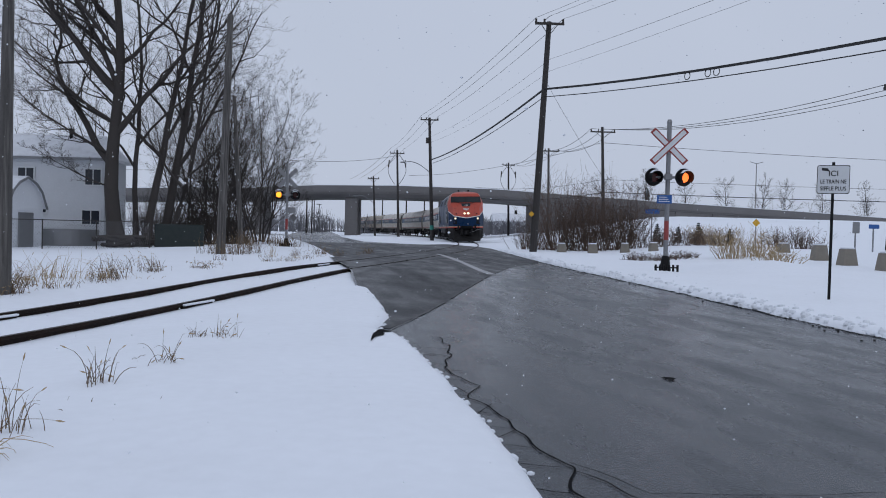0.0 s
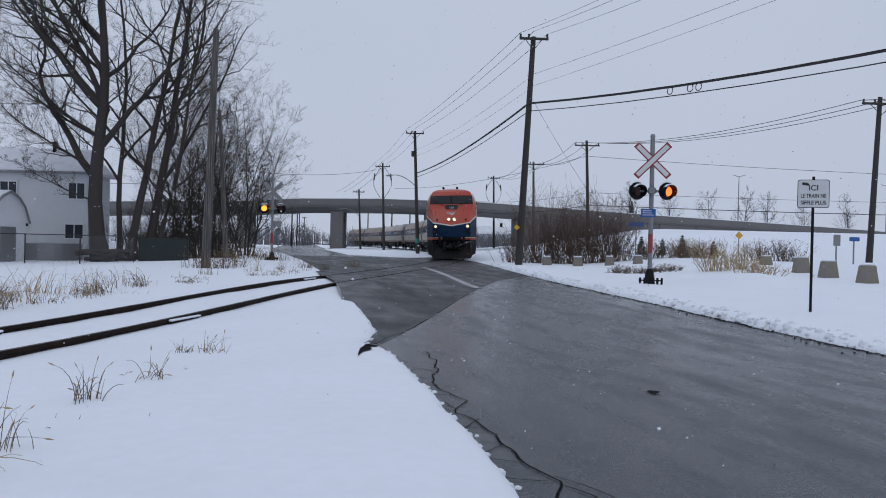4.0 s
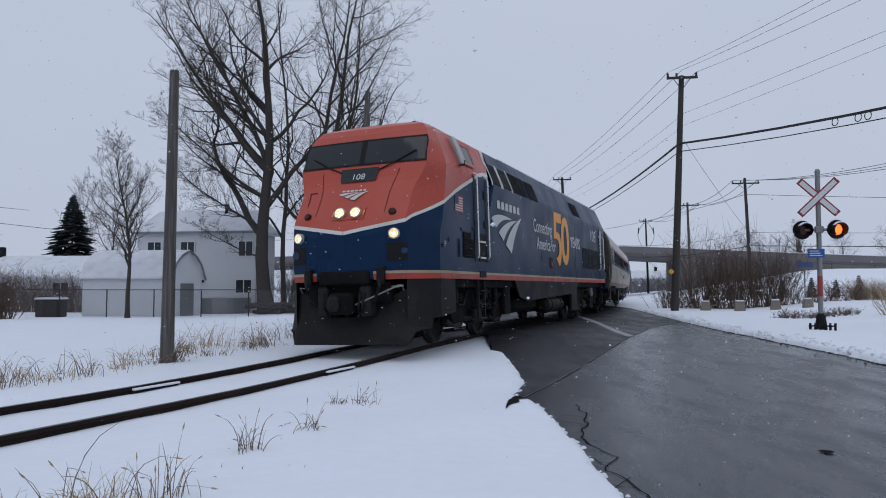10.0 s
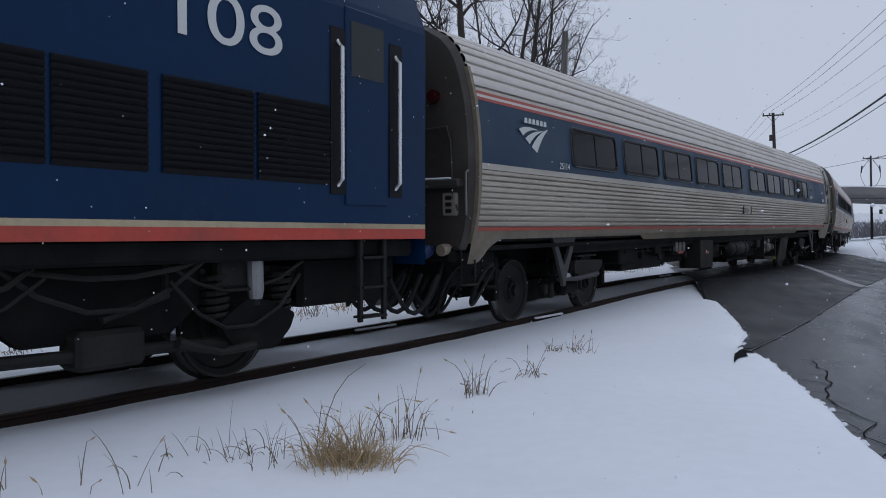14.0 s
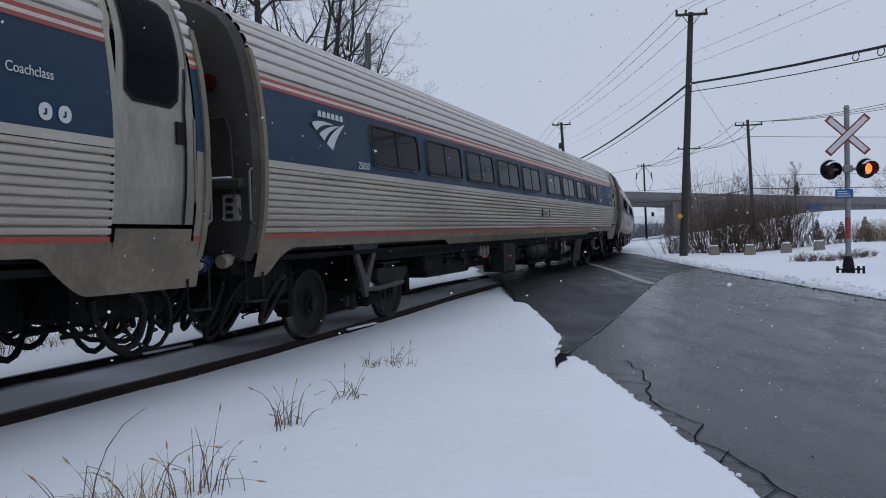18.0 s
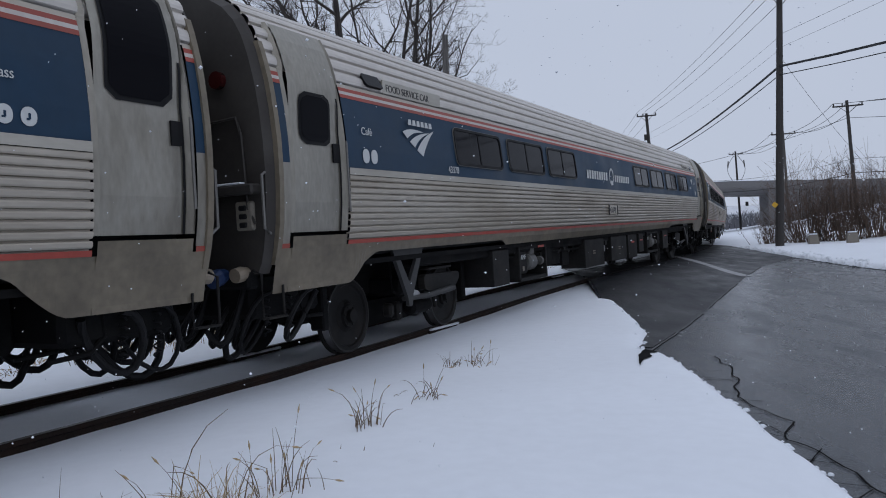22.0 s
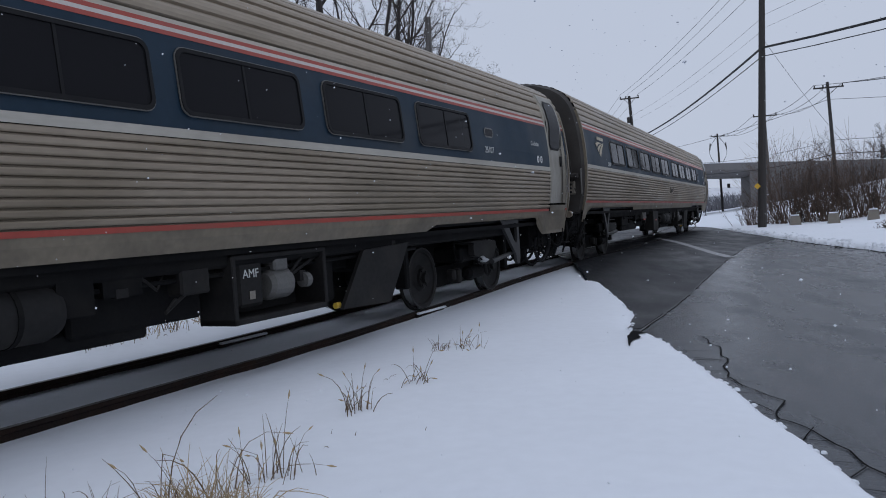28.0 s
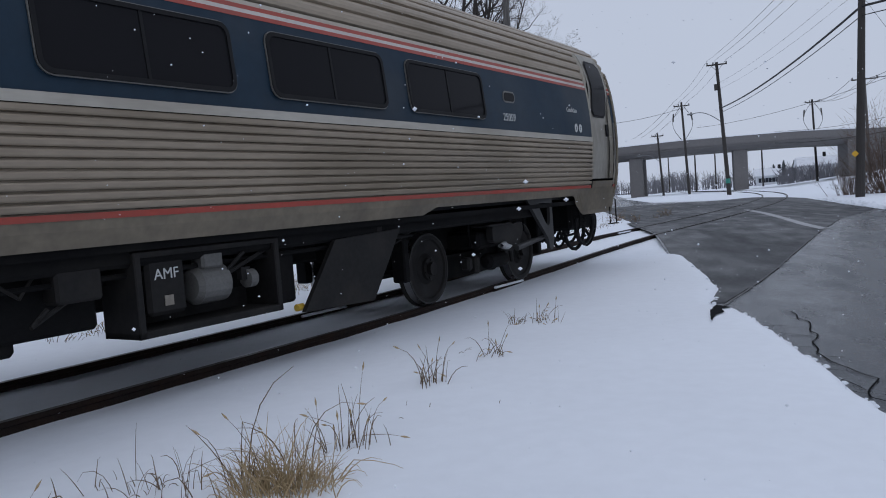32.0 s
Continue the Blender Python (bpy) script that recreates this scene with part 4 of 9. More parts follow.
        part("ledge_snow", Shape().bevel_box((min(x + sgn * 0.11, x + sgn * 0.21), y0 + 0.03, 1.975), (max(x + sgn * 0.11, x + sgn * 0.21), y1 - 0.15, 2.0), 0.01), OLD_SNOW, end, "thin line of snow")
    valve = Shape().tube([(x + sgn * 0.17, 1.0, 1.13), (x + sgn * 0.26, 1.0, 1.11), (x + sgn * 0.36, 1.0, 1.07)], [0.06, 0.085, 0.07], 12)
    part("cable_plug", valve, BLUE_PAINT, end, "blue cable plug")
    valve2 = Shape().tube([(x + sgn * 0.12, 1.22, 1.13), (x + sgn * 0.20, 1.22, 1.13), (x + sgn * 0.28, 1.22, 1.12)], [0.065, 0.075, 0.07], 12)
    part("cable_socket", valve2, STEEL_GRIMY, end)
    if lamp:
        part("marker_lamp", Shape().tube([(x + sgn * 0.05, 1.02, 3.0), (x + sgn * 0.16, 1.02, 3.0)], 0.085, 14), SIGNAL_OFF, end, "round dark red marker lamp")
    c = Shape()
    c.tube([(x + sgn * 0.12, 0.78, 2.6), (x + sgn * 0.13, 1.22, 2.62), (x + sgn * 0.13, 1.27, 2.45), (x + sgn * 0.13, 1.3, 1.75), (x + sgn * 0.13, 1.38, 1.6)], 0.014, 6)
    part("conduit", c, END_BROWN, end)
    return end


def car_door(car, x, side, half_pane, w=0.82):
    """A plain steel side door with its window, set a little into the side, with a trapdoor sill under it."""
    col = Shape()
    zs = [1.50, 1.8, 2.1, 2.4, 2.55, 2.7, 2.85, 2.98, 3.02, 3.06, 3.10, 3.14, 3.20, 3.26, 3.34, 3.42, 3.50, 3.58]
    depth = lambda z: -0.05 + 0.085 * smoothstep(z, 2.45, 3.14)
    col.grid([[(x + sx * w / 2, side * (half_width(z) + depth(z)), z) for z in zs] for sx in (side, -side)])
    door = part("side_door", col, DOOR_STEEL, car, "bare stainless side door with dirty streaks")
    jamb = Shape()
    for sx in (-1, 1):
        jamb.grid([[(x + sx * (w / 2), side * (half_width(z) - 0.06), z) for z in zs], [(x + sx * (w / 2 + 0.04), side * (half_width(z) + 0.012 + 0.03 * smoothstep(z, 3.0, 3.14)), z) for z in zs], [(x + sx * (w / 2 + 0.08), side * (half_width(z) - 0.01), z) for z in zs]])
    part("door_jamb", jamb, DOOR_STEEL, door)
    z0, z1 = (2.42, 2.88) if half_pane else (2.56, 3.44)
    pw = 0.46 if half_pane else 0.58
    zz = [float(z) for z in np.linspace(z0, z1, 13)]
    rnd_in = lambda z, h, r: h - (r - math.sqrt(max(0.0, r * r - max(0.0, r - min(z - z0, z1 - z)) ** 2)))
    for name, grown, proud, m_, lab in (("pane_frame", 0.035, 0.010, BLACK, "black rubber round the door glass"), ("door_pane", 0.0, 0.016, DOOR_GLASS, "dark tinted door glass")):
        zg = [z0 - grown + (z1 - z0 + 2 * grown) * (z - z0) / (z1 - z0) for z in zz]
        p = Shape().grid([[(x + sx * (rnd_in(z, pw / 2, 0.10) + grown), side * (half_width(q) + depth(q) + proud), q) for z, q in zip(zz, zg)] for sx in (side, -side)])
        part(name, p, m_, door, lab)
    sill = Shape()
    zs2 = [0.92, 1.02, 1.2, 1.36, 1.46]
    sill.grid([[(x + sx * (w / 2 + 0.05), side * (half_width(max(z, 1.12)) + 0.012), z) for z in zs2] for sx in (side, -side)])
    part("trapdoor_sill", sill, STEEL_DIRTY, door)
    # thin black strip along the inset door: its shadow gap, put in as colour
    gap = Shape().grid([[(x - w / 2 + o, side * (half_width(z) + min(depth(z), 0.0) + 0.012), z) for z in zs] for o in ((0.0, 0.026) if side < 0 else (0.026, 0.0))])
    part("door_gap", gap, BLACK, door, "black strip painted as the shadow gap beside the inset door")
    hd = Shape().tube([(x - 0.5 * w, side * (half_width(2.2) + 0.05), 1.7), (x - 0.5 * w, side * (half_width(2.4) + 0.05), 2.45)], 0.014, 6)
    part("grab_rail", hd, RIM, door)
    part("latch_plate", Shape().box((x - 0.40 * w - 0.05, min(side * (half_width(2.3) - 0.05), side * (half_width(2.3) - 0.03)), 2.22), (x - 0.40 * w + 0.05, max(side * (half_width(2.3) - 0.05), side * (half_width(2.3) - 0.03)), 2.42)), BLACK, door, "dark door latch plate")
    return door


def swoosh(w, h):
    """Three tapering curved blades, as plain outlines."""
    def curve(p, c, q, n=8):
        return [((1 - u) ** 2 * p[0] + 2 * u * (1 - u) * c[0] + u * u * q[0], (1 - u) ** 2 * p[1] + 2 * u * (1 - u) * c[1] + u * u * q[1]) for u in [i / n for i in range(n + 1)]]
    blades = [
        curve((0.0, 0.80), (0.20, 1.03), (0.66, 0.90)) + curve((0.60, 0.885), (0.30, 0.86), (0.14, 0.59)),
        curve((0.21, 0.48), (0.44, 0.84), (0.86, 0.91)) + curve((0.82, 0.88), (0.52, 0.70), (0.36, 0.29)),
        curve((0.43, 0.19), (0.62, 0.74), (1.0, 1.01)) + curve((0.98, 0.95), (0.76, 0.58), (0.62, 0.0)),
    ]
    return [[(x * w, z * h) for x, z in b] for b in blades]


def emblem(parent, x, y, z, w, h, side=1, bars=True, paint=None):
    """The railway's mark as plain blades, with a row of plain bars over it in place of its name."""
    m = Matrix.Translation((x, y, z)) @ Matrix.Rotation(math.pi if side > 0 else 0, 4, "Z")
    s = Shape()
    for b in swoosh(w, h):
        s.plate(b, -0.004)
    part("emblem", s, paint or DECAL, parent, "pale curved blades of the railway's mark", m=m)
    if bars:
        for k in range(6):
            x0 = w * (0.18 + 0.80 * k / 6)
            t = Shape().plate([(x0, h * 1.09), (x0 + w * 0.105, h * 1.09), (x0 + w * 0.09, h * 1.29), (x0 + w * 0.015, h * 1.29)], -0.004)
            part("name_bar", t, paint or DECAL, parent, "plain pale bar of a name", m=m)


def side_text(parent, text, size, x, y, z, material=None, bold=0.0, squeeze=1.0, name="lettering", label=""):
    """Letters on the verge side that read towards the rear."""
    me = lettering(text, size, material or DECAL, 0.002, bold, squeeze=squeeze)
    m = Matrix.Translation((x, y, z)) @ Matrix.Rotation(math.pi, 4, "Z") @ Matrix.Rotation(math.pi / 2, 4, "X")
    return part(name, me, material or DECAL, parent, label, m=m)


def under_gear(car, kind):
    """Boxes, tanks and pipes that hang under the floor."""
    def slab(name, x0, x1, z0, z1, y0=0.95, y1=1.36, material=UNDER, label="", bevel=0.03):
        for side in (1, -1):
            a, b = sorted((side * y0, side * y1))
            part(name, Shape().bevel_box((-x1, a, z0), (-x0, b, z1), bevel), material, car, label)

    beam = Shape().bevel_box((-22.5, -1.3, 0.98), (-3.0, 1.3, 1.14), 0.03).bevel_box((-20.0, -0.25, 0.72), (-5.4, 0.25, 1.0), 0.03)
    part("underframe", beam, UNDER, car, "black grimy underframe")
    fine, bits = Shape(), Shape()
    rnd = random.Random(11 if kind == "coach" else 12)
    for k in range(60):
        x = -rnd.uniform(5.4, 19.6)
        y = rnd.choice((-1, 1)) * rnd.uniform(0.7, 1.22)
        w, h = rnd.uniform(0.06, 0.45), rnd.uniform(0.08, 0.36)
        fine.box((x - w / 2, y - 0.12, 1.0 - h), (x + w / 2, y + 0.10, 1.02))
    for k in range(70):
        x, y = -rnd.uniform(5.2, 19.4), rnd.choice((-1, 1)) * rnd.uniform(1.12, 1.30)
        w, h, z = rnd.uniform(0.03, 0.14), rnd.uniform(0.03, 0.13), rnd.uniform(0.74, 1.06)
        if k % 3:
            bits.box((x - w / 2, y - 0.03, z - h / 2), (x + w / 2, y + 0.03, z + h / 2))
        else:
            bits.tube([(x, y, z), (x - rnd.uniform(-0.3, 0.5), y, z - rnd.uniform(0.0, 0.2)), (x - rnd.uniform(0.2, 0.7), y - 0.1, z + 0.1)], rnd.uniform(0.008, 0.02), 5)
    for y in (1.05, 1.22, -1.05, -1.22):
        fine.tube([(-5.5, y, 0.93), (-12, y, 0.90), (-19.2, y, 0.94)], 0.022, 6)
    tagged(part("pipework", fine, UNDER, car), kind="stuff")
    tagged(part("fitting_clutter", bits, UNDER2, car), kind="stuff")

    def tag(x, z, y=1.362, w=0.15):
        part("red_label", Shape().box((-x - w, y, z - 0.02), (-x + w, y + 0.006, z + 0.02)), RED_PAINT, car, "small faded red label")

    def open_frame(x0, x1, z0, name, label):
        for side in (1, -1):
            y0, y1 = sorted((side * 0.9, side * 1.34))
            s = Shape()
            s.box((-x1, y0 if side > 0 else y1 - 0.03, z0), (-x0, y0 + 0.03 if side > 0 else y1, 1.06))
            s.bevel_box((-x1, y0, 1.04), (-x0, y1, 1.09), 0.01).bevel_box((-x1, y0, z0), (-x0, y1, z0 + 0.06), 0.01)
            s.bevel_box((-x0 - 0.06, y0, z0), (-x0, y1, 1.06), 0.01).bevel_box((-x1, y0, z0), (-x1 + 0.06, y1, 1.06), 0.01)
            part(name, s, UNDER2, car, label)

    def machine(x, z, side):
        part("generator", Shape().tube([(-x - 0.36, side * 1.18, z), (-x - 0.32, side * 1.18, z), (-x - 0.04, side * 1.18, z), (-x, side * 1.18, z)], [0.10, 0.16, 0.16, 0.12], 18), DUSTY_GREY, car, "grey generator body")
        part("terminal_box", Shape().bevel_box((-x - 0.28, side * 1.22 - 0.08, z + 0.13), (-x - 0.06, side * 1.22 + 0.08, z + 0.27), 0.02, Matrix.Translation((0, 0, 0))), DUSTY_GREY, car)
        part("pulley", Shape().tube([(-x - 0.52, side * 1.28, z), (-x - 0.60, side * 1.28, z)], 0.08, 14), DUSTY_GREY, car, "pale round pulley")

    if kind == "coach":
        slab("hanging_box", 9.26, 10.20, 0.46, 1.08, y1=1.42, material=UNDER2, label="dark hanging equipment box", bevel=0.012)
        for k in range(7):
            part("box_lug", Shape().bevel_box((-9.36 - 0.125 * k - 0.03, 1.36, 0.425), (-9.36 - 0.125 * k + 0.03, 1.41, 0.465), 0.008), UNDER, car)
        tag(9.74, 0.80, 1.422, 0.13)
        for side in (1, -1):
            part("air_tank", Shape().tube([(-11.98, side * 1.15, 0.81), (-12.02, side * 1.15, 0.81), (-12.10, side * 1.15, 0.81), (-12.20, side * 1.15, 0.81), (-13.65, side * 1.15, 0.81), (-13.75, side * 1.15, 0.81), (-13.82, side * 1.15, 0.81)], [0.06, 0.15, 0.205, 0.22, 0.22, 0.18, 0.06], 22), UNDER2, car, "round dark air tank", smooth=True)
            for x in (12.45, 13.35):
                part("tank_strap", Shape().tube([(-x, side * 1.15, 0.81), (-x - 0.04, side * 1.15, 0.81)], 0.228, 22), UNDER, car)
            pl = Shape().plate([(-8.95, 0.98), (-9.24, 0.98), (-9.26, 0.48), (-9.10, 0.50), (-9.16, 0.62), (-8.95, 0.72)], 0.04 * side, m=Matrix.Translation((0, side * 1.10, 0)))
            part("bracket_plate", pl, UNDER, car)
            part("relay_box", Shape().bevel_box((-15.25, side * 1.15 - 0.14, 0.78), (-14.90, side * 1.15 + 0.14, 1.02), 0.02), UNDER2, car)
            part("control_box", Shape().bevel_box((-15.98, side * 1.14 - 0.15, 0.58), (-15.62, side * 1.14 + 0.14, 1.03), 0.03), UNDER2, car)
            machine(16.08, 0.76, side)
            pl = Shape().plate([(-18.85, 1.04), (-17.75, 1.00), (-17.25, 0.36), (-18.30, 0.32)], 0.05 * side, m=Matrix.Translation((0, side * 1.28, 0)))
            part("slanted_panel", pl, UNDER2, car, "slanted dark cover plate")
        for x in (8.03, 8.25, 8.48):
            meter = part("meter", Shape().plate(soften([(-0.075, -0.10), (0.075, -0.10), (0.085, 0.06), (0.05, 0.10), (-0.05, 0.10), (-0.085, 0.06)], 0.03), 0.06, m=Matrix.Translation((-x, 1.25, 0.965))), DUSTY_GREY, car, "dusty grey rounded meter box")
            part("meter_plate", Shape().box((-x - 0.04, 1.311, 0.95), (-x + 0.04, 1.315, 0.985)), CONCRETE2, meter, "pale label plate")
        tag(8.28, 0.845, 1.30, 0.15)
        part("meter_shelf", Shape().bevel_box((-8.66, 1.0, 0.79), (-7.90, 1.27, 0.87), 0.02), UNDER, car)
        slab("battery_box", 5.5, 7.75, 0.58, 1.05, 0.7, 1.14)
        slab("valve_rack", 7.75, 9.0, 0.64, 1.05, 0.7, 1.12)
        slab("valve_rack", 5.2, 6.1, 0.72, 1.05, 0.9, 1.22)
        slab("equipment_box", 10.38, 11.45, 0.63, 0.98, 0.8, 1.22, label="dark flat equipment box")
        slab("deep_box", 12.6, 14.7, 0.46, 0.62, 0.6, 1.08)
        slab("deep_box", 13.9, 15.3, 0.55, 1.06, 0.6, 1.12)
        open_frame(15.48, 16.97, 0.43, "generator_frame", "open steel frame round a generator")
        side_text(car, "AMF", 0.12, -15.68, 1.285, 0.86, DECAL, label="pale stencilled letters")
        part("service_label", Shape().box((-15.84, 1.283, 0.65), (-15.76, 1.288, 0.73)), CONCRETE2, car, "small white and green label")
        slab("bolster_box", 17.0, 17.3, 0.46, 1.08, 0.7, 1.2)
        part("yellow_valve", Shape().tube([(-17.25, 1.22, 0.40), (-17.33, 1.22, 0.40)], 0.035, 12), YELLOW_PAINT, car, "round yellow valve")
    else:
        for x0, x1, z0 in ((5.40, 6.06, 0.50), (8.1, 9.1, 0.66), (9.25, 9.7, 0.60), (10.33, 11.82, 0.47), (12.46, 13.93, 0.49), (14.12, 15.06, 0.47), (15.31, 15.84, 0.57), (18.48, 19.25, 0.53)):
            slab("equipment_box", x0, x1, z0, 1.08, 0.8, 1.20 if 8 < x0 < 10 else 1.36, UNDER if 8 < x0 < 10 else UNDER2, "dark flat equipment box", 0.012)
        slab("deep_box", 5.5, 16.3, 0.66, 1.04, 0.3, 0.86)
        open_frame(6.57, 7.96, 0.48, "compressor_frame", "open steel frame round a compressor")
        open_frame(16.39, 17.85, 0.48, "generator_frame", "open steel frame round a generator")
        for side in (1, -1):
            part("control_box", Shape().bevel_box((-7.10, side * 1.14 - 0.15, 0.60), (-6.70, side * 1.14 + 0.14, 1.03), 0.03), UNDER2, car)
            machine(7.14, 0.80, side)
            part("control_box", Shape().bevel_box((-16.92, side * 1.14 - 0.15, 0.62), (-16.55, side * 1.14 + 0.14, 1.04), 0.03), UNDER2, car)
            machine(17.0, 0.78, side)
            part("drain_cap", Shape().tube([(-12.20, side * 1.1, 0.82), (-12.20, side * 1.26, 0.82)], 0.075, 14), GALV, car, "round grey drain cap")
            part("drain_valve", Shape().tube([(-12.02, side * 1.15, 0.88), (-12.08, side * 1.22, 0.88)], 0.05, 10), UNDER2, car)
        side_text(car, "AMF", 0.12, -16.62, 1.285, 0.86, DECAL, label="pale stencilled letters")
        side_text(car, "AMF", 0.12, -6.78, 1.285, 0.86, DECAL, label="pale stencilled letters")
        part("service_label", Shape().box((-6.92, 1.283, 0.66), (-6.84, 1.288, 0.74)), CONCRETE2, car, "small white and green label")
        for x, z in ((14.6, 0.88), (15.58, 0.90), (18.86, 0.92), (7.6, 1.065)):
            tag(x, z)
        for x in (11.0, 13.2):
            for k in range(2):
                part("stencil_bar", Shape().box((-x - 0.09, 1.362, 0.80 - 0.05 * k), (-x + 0.09, 1.366, 0.825 - 0.05 * k)), STEEL_DIRTY, car, "faint stencilled line")


def passenger_car(kind, number, label, steel=STEEL):
    car = thing("passenger_car", label, "rail car", group="cars of the train")
    windows = [2.55, 4.52, 6.46, 8.42, 10.38, 12.83, 14.75, 16.79, 18.84] if kind == "coach" else [3.82, 5.74, 7.64, 14.22, 16.20, 18.28, 20.31]
    ww, wz, wh = (1.64, 2.572, 0.57) if kind == "coach" else (1.64, 2.60, 0.53)
    doors = [24.50] if kind == "coach" else [0.68, 24.50]
    for side in (1, -1):
        # openings for doors interrupt the fluted side
        cuts = [(d - 0.50, d + 0.50) for d in doors]
        spans, at0 = [], 0.04
        for a, b in cuts:
            if a > at0:
                spans.append((at0, a))
            at0 = b
        if at0 < CAR_LEN - 0.04:
            spans.append((at0, CAR_LEN - 0.04))
        for a, b in spans:
            if b - a < 0.4:
                part("end_panel", car_skin(1.395, 2.175, -b, -a, side=side), DOOR_STEEL, car, "plain steel panel beside the door")
            else:
                part("fluted_side", car_skin(1.395, 2.10, -b, -a, ribs=10, side=side), steel, car, "dull fluted stainless steel side")
            part("window_band", car_skin(2.175, 2.945, -b, -a, side=side), BAND_BLUE if steel is STEEL else BAND_GRIMY, car, "weathered dark blue band")
            if b - a > 0.4:
                part("belt_rail", car_skin(2.10, 2.175, -b, -a, side=side, proud=0.012), BELT, car, "pale belt rail")
            part("red_stripe", car_skin(2.945, 2.985, -b, -a, side=side, proud=0.004), CAR_RED, car)
            part("white_stripe", car_skin(2.985, 3.02, -b, -a, side=side, proud=0.004), CAR_WHITE, car)
            part("red_stripe", car_skin(3.02, 3.06, -b, -a, side=side, proud=0.004), CAR_RED, car)
            part("letter_board", car_skin(3.06, 3.10, -b, -a, side=side), STEEL, car)
            part("sill_stripe", car_skin(1.35, 1.395, -b, -a, side=side, proud=0.008), CAR_RED, car, "thin faded red stripe")
        # the lower sill arches over the trucks
        xs = np.concatenate([np.linspace(0.0, 2.1, 36), np.linspace(2.3, CAR_LEN - 2.3, 90), np.linspace(CAR_LEN - 2.1, CAR_LEN, 36)])
        top, low = [], []
        for x in xs:
            z = 1.16
            for c in (3.39, 21.38):
                if abs(x - c) < 2.2:
                    z = 1.24
            if x < 2.1 or x > CAR_LEN - 2.1:
                d = min(x, CAR_LEN - x)
                wide = any(abs(x - q) < 2.4 for q in doors)
                z = (0.92 if wide else 0.95) + (0.32 if wide else 0.29) * (smoothstep(d, 1.28, 1.85) if wide else smoothstep(d, 0.16, 0.72))
            top.append((-x, side * (half_width(1.35) + 0.0), 1.35))
            low.append((-x, side * half_width(max(1.12, z)), z))
        mid = [(-x, side * (half_width(1.30)), max(1.28, l[2] + 0.03)) for x, l in zip(xs, low)]
        part("side_sill", Shape().grid([top, mid, low] if side > 0 else [low, mid, top]), STEEL_DIRTY, car, "grimy steel side sill")
        for x in windows:
            car_window(car, -(x + ww / 2), ww, side, wz, wh)
        for xe in (0.0, -CAR_LEN):
            d = -0.05 if xe == 0.0 else 0.05
            zt = [1.20, 1.40, 1.60, 1.80, 2.00, 2.18, 2.40, 2.60, 2.80, 2.95, 3.10, 3.22, 3.34]
            rim = Shape()
            rows = [[(xx, side * (half_width(z) + o), z) for z in zt] for xx, o in ((xe - 0.3 * d, -0.07), (xe - 0.3 * d, 0.022), (xe + d, 0.022), (xe + d * 1.1, -0.02))]
            rim.grid(rows if (side > 0) == (d < 0) else rows[::-1])
            part("end_trim", rim, STEEL_DIRTY, car, "smooth steel strip round the car end")
        for d in doors:
            car_door(car, -d, side, kind != "coach")
    part("roof", roof_skin(3.10, -CAR_LEN + 0.02, -0.02, 13), ROOF_STEEL if steel is STEEL else steel, car, "fluted stainless steel roof")
    for x in ((3.1, 4.4, 21.4, 22.8) if kind == "coach" else (2.6, 4.1, 5.6, 13.5, 19.0, 20.1, 21.2, 22.3)):
        for y in (0.22, -0.64):
            part("roof_vent", Shape().bevel_box((-x - 0.45, y, 3.85), (-x + 0.45, y + 0.42, 4.03), 0.02), UNDER, car, "low dark roof hatch")
    floor = Shape().box((-CAR_LEN + 0.1, -1.38, 1.10), (-0.1, 1.38, 1.16))
    part("floor_pan", floor, UNDER, car)
    # a solid black box fills the car; the shade indoors is its colour
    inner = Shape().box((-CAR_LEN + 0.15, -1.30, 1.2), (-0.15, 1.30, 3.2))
    part("interior", inner, BLACK, car, "solid black fill for the unlit interior")
    car_end(car, 0.0, 1, lamp=True)
    car_end(car, -CAR_LEN, -1, lamp=True)
    truck(car, -3.39, True)
    truck(car, -21.38, False)
    under_gear(car, kind)
    y = half_width(2.55) + 0.012
    emblem(car, -0.98 if kind == "coach" else -2.39, y, 2.40, 0.80, 0.34, paint=TAN_DECAL if number == "25059" else None)
    if kind != "coach":
        emblem(car, -22.6, y, 2.62, 0.40, 0.18, bars=False)
    if kind == "coach":
        side_text(car, number, 0.13, -2.12, half_width(2.26) + 0.010, 2.22, label="pale car number")
        side_text(car, number, 0.14, -20.95, half_width(2.30) + 0.010, 2.30, label="pale car number")
        side_text(car, "Coachclass", 0.105, -23.05, y, 2.54, None, 0.0, 0.85, label="pale class lettering")
        part("small_pane", Shape().plate(rounded(0.34, 0.15, 0.07), 0.008), RIM, car, "small oval sign window with a pale rim", m=Matrix.Translation((-21.18, half_width(2.62) + 0.002, 2.62)))
        part("sign_glass", Shape().plate(rounded(0.29, 0.11, 0.05), 0.012), TINTED, car, "small dark sign glass", m=Matrix.Translation((-21.18, half_width(2.62) + 0.002, 2.62)))
        for k in range(2):
            sym = part("round_symbol", Shape().plate(rounded(0.115, 0.13, 0.056), 0.004), DECAL, car, "small round white symbol", m=Matrix.Translation((-23.36 - 0.17 * k, half_width(2.3) + 0.006, 2.30)))
            part("symbol_mark", Shape().box((-0.012, 0.0045, -0.018), (0.006, 0.006, 0.022)).box((-0.006, 0.0045, -0.026), (0.020, 0.006, -0.012)), BAND_BLUE, sym)
        part("number_board", Shape().box((-12.92, half_width(1.80) + 0.014, 1.70), (-12.20, half_width(1.80) + 0.024, 1.88)), steel, car)
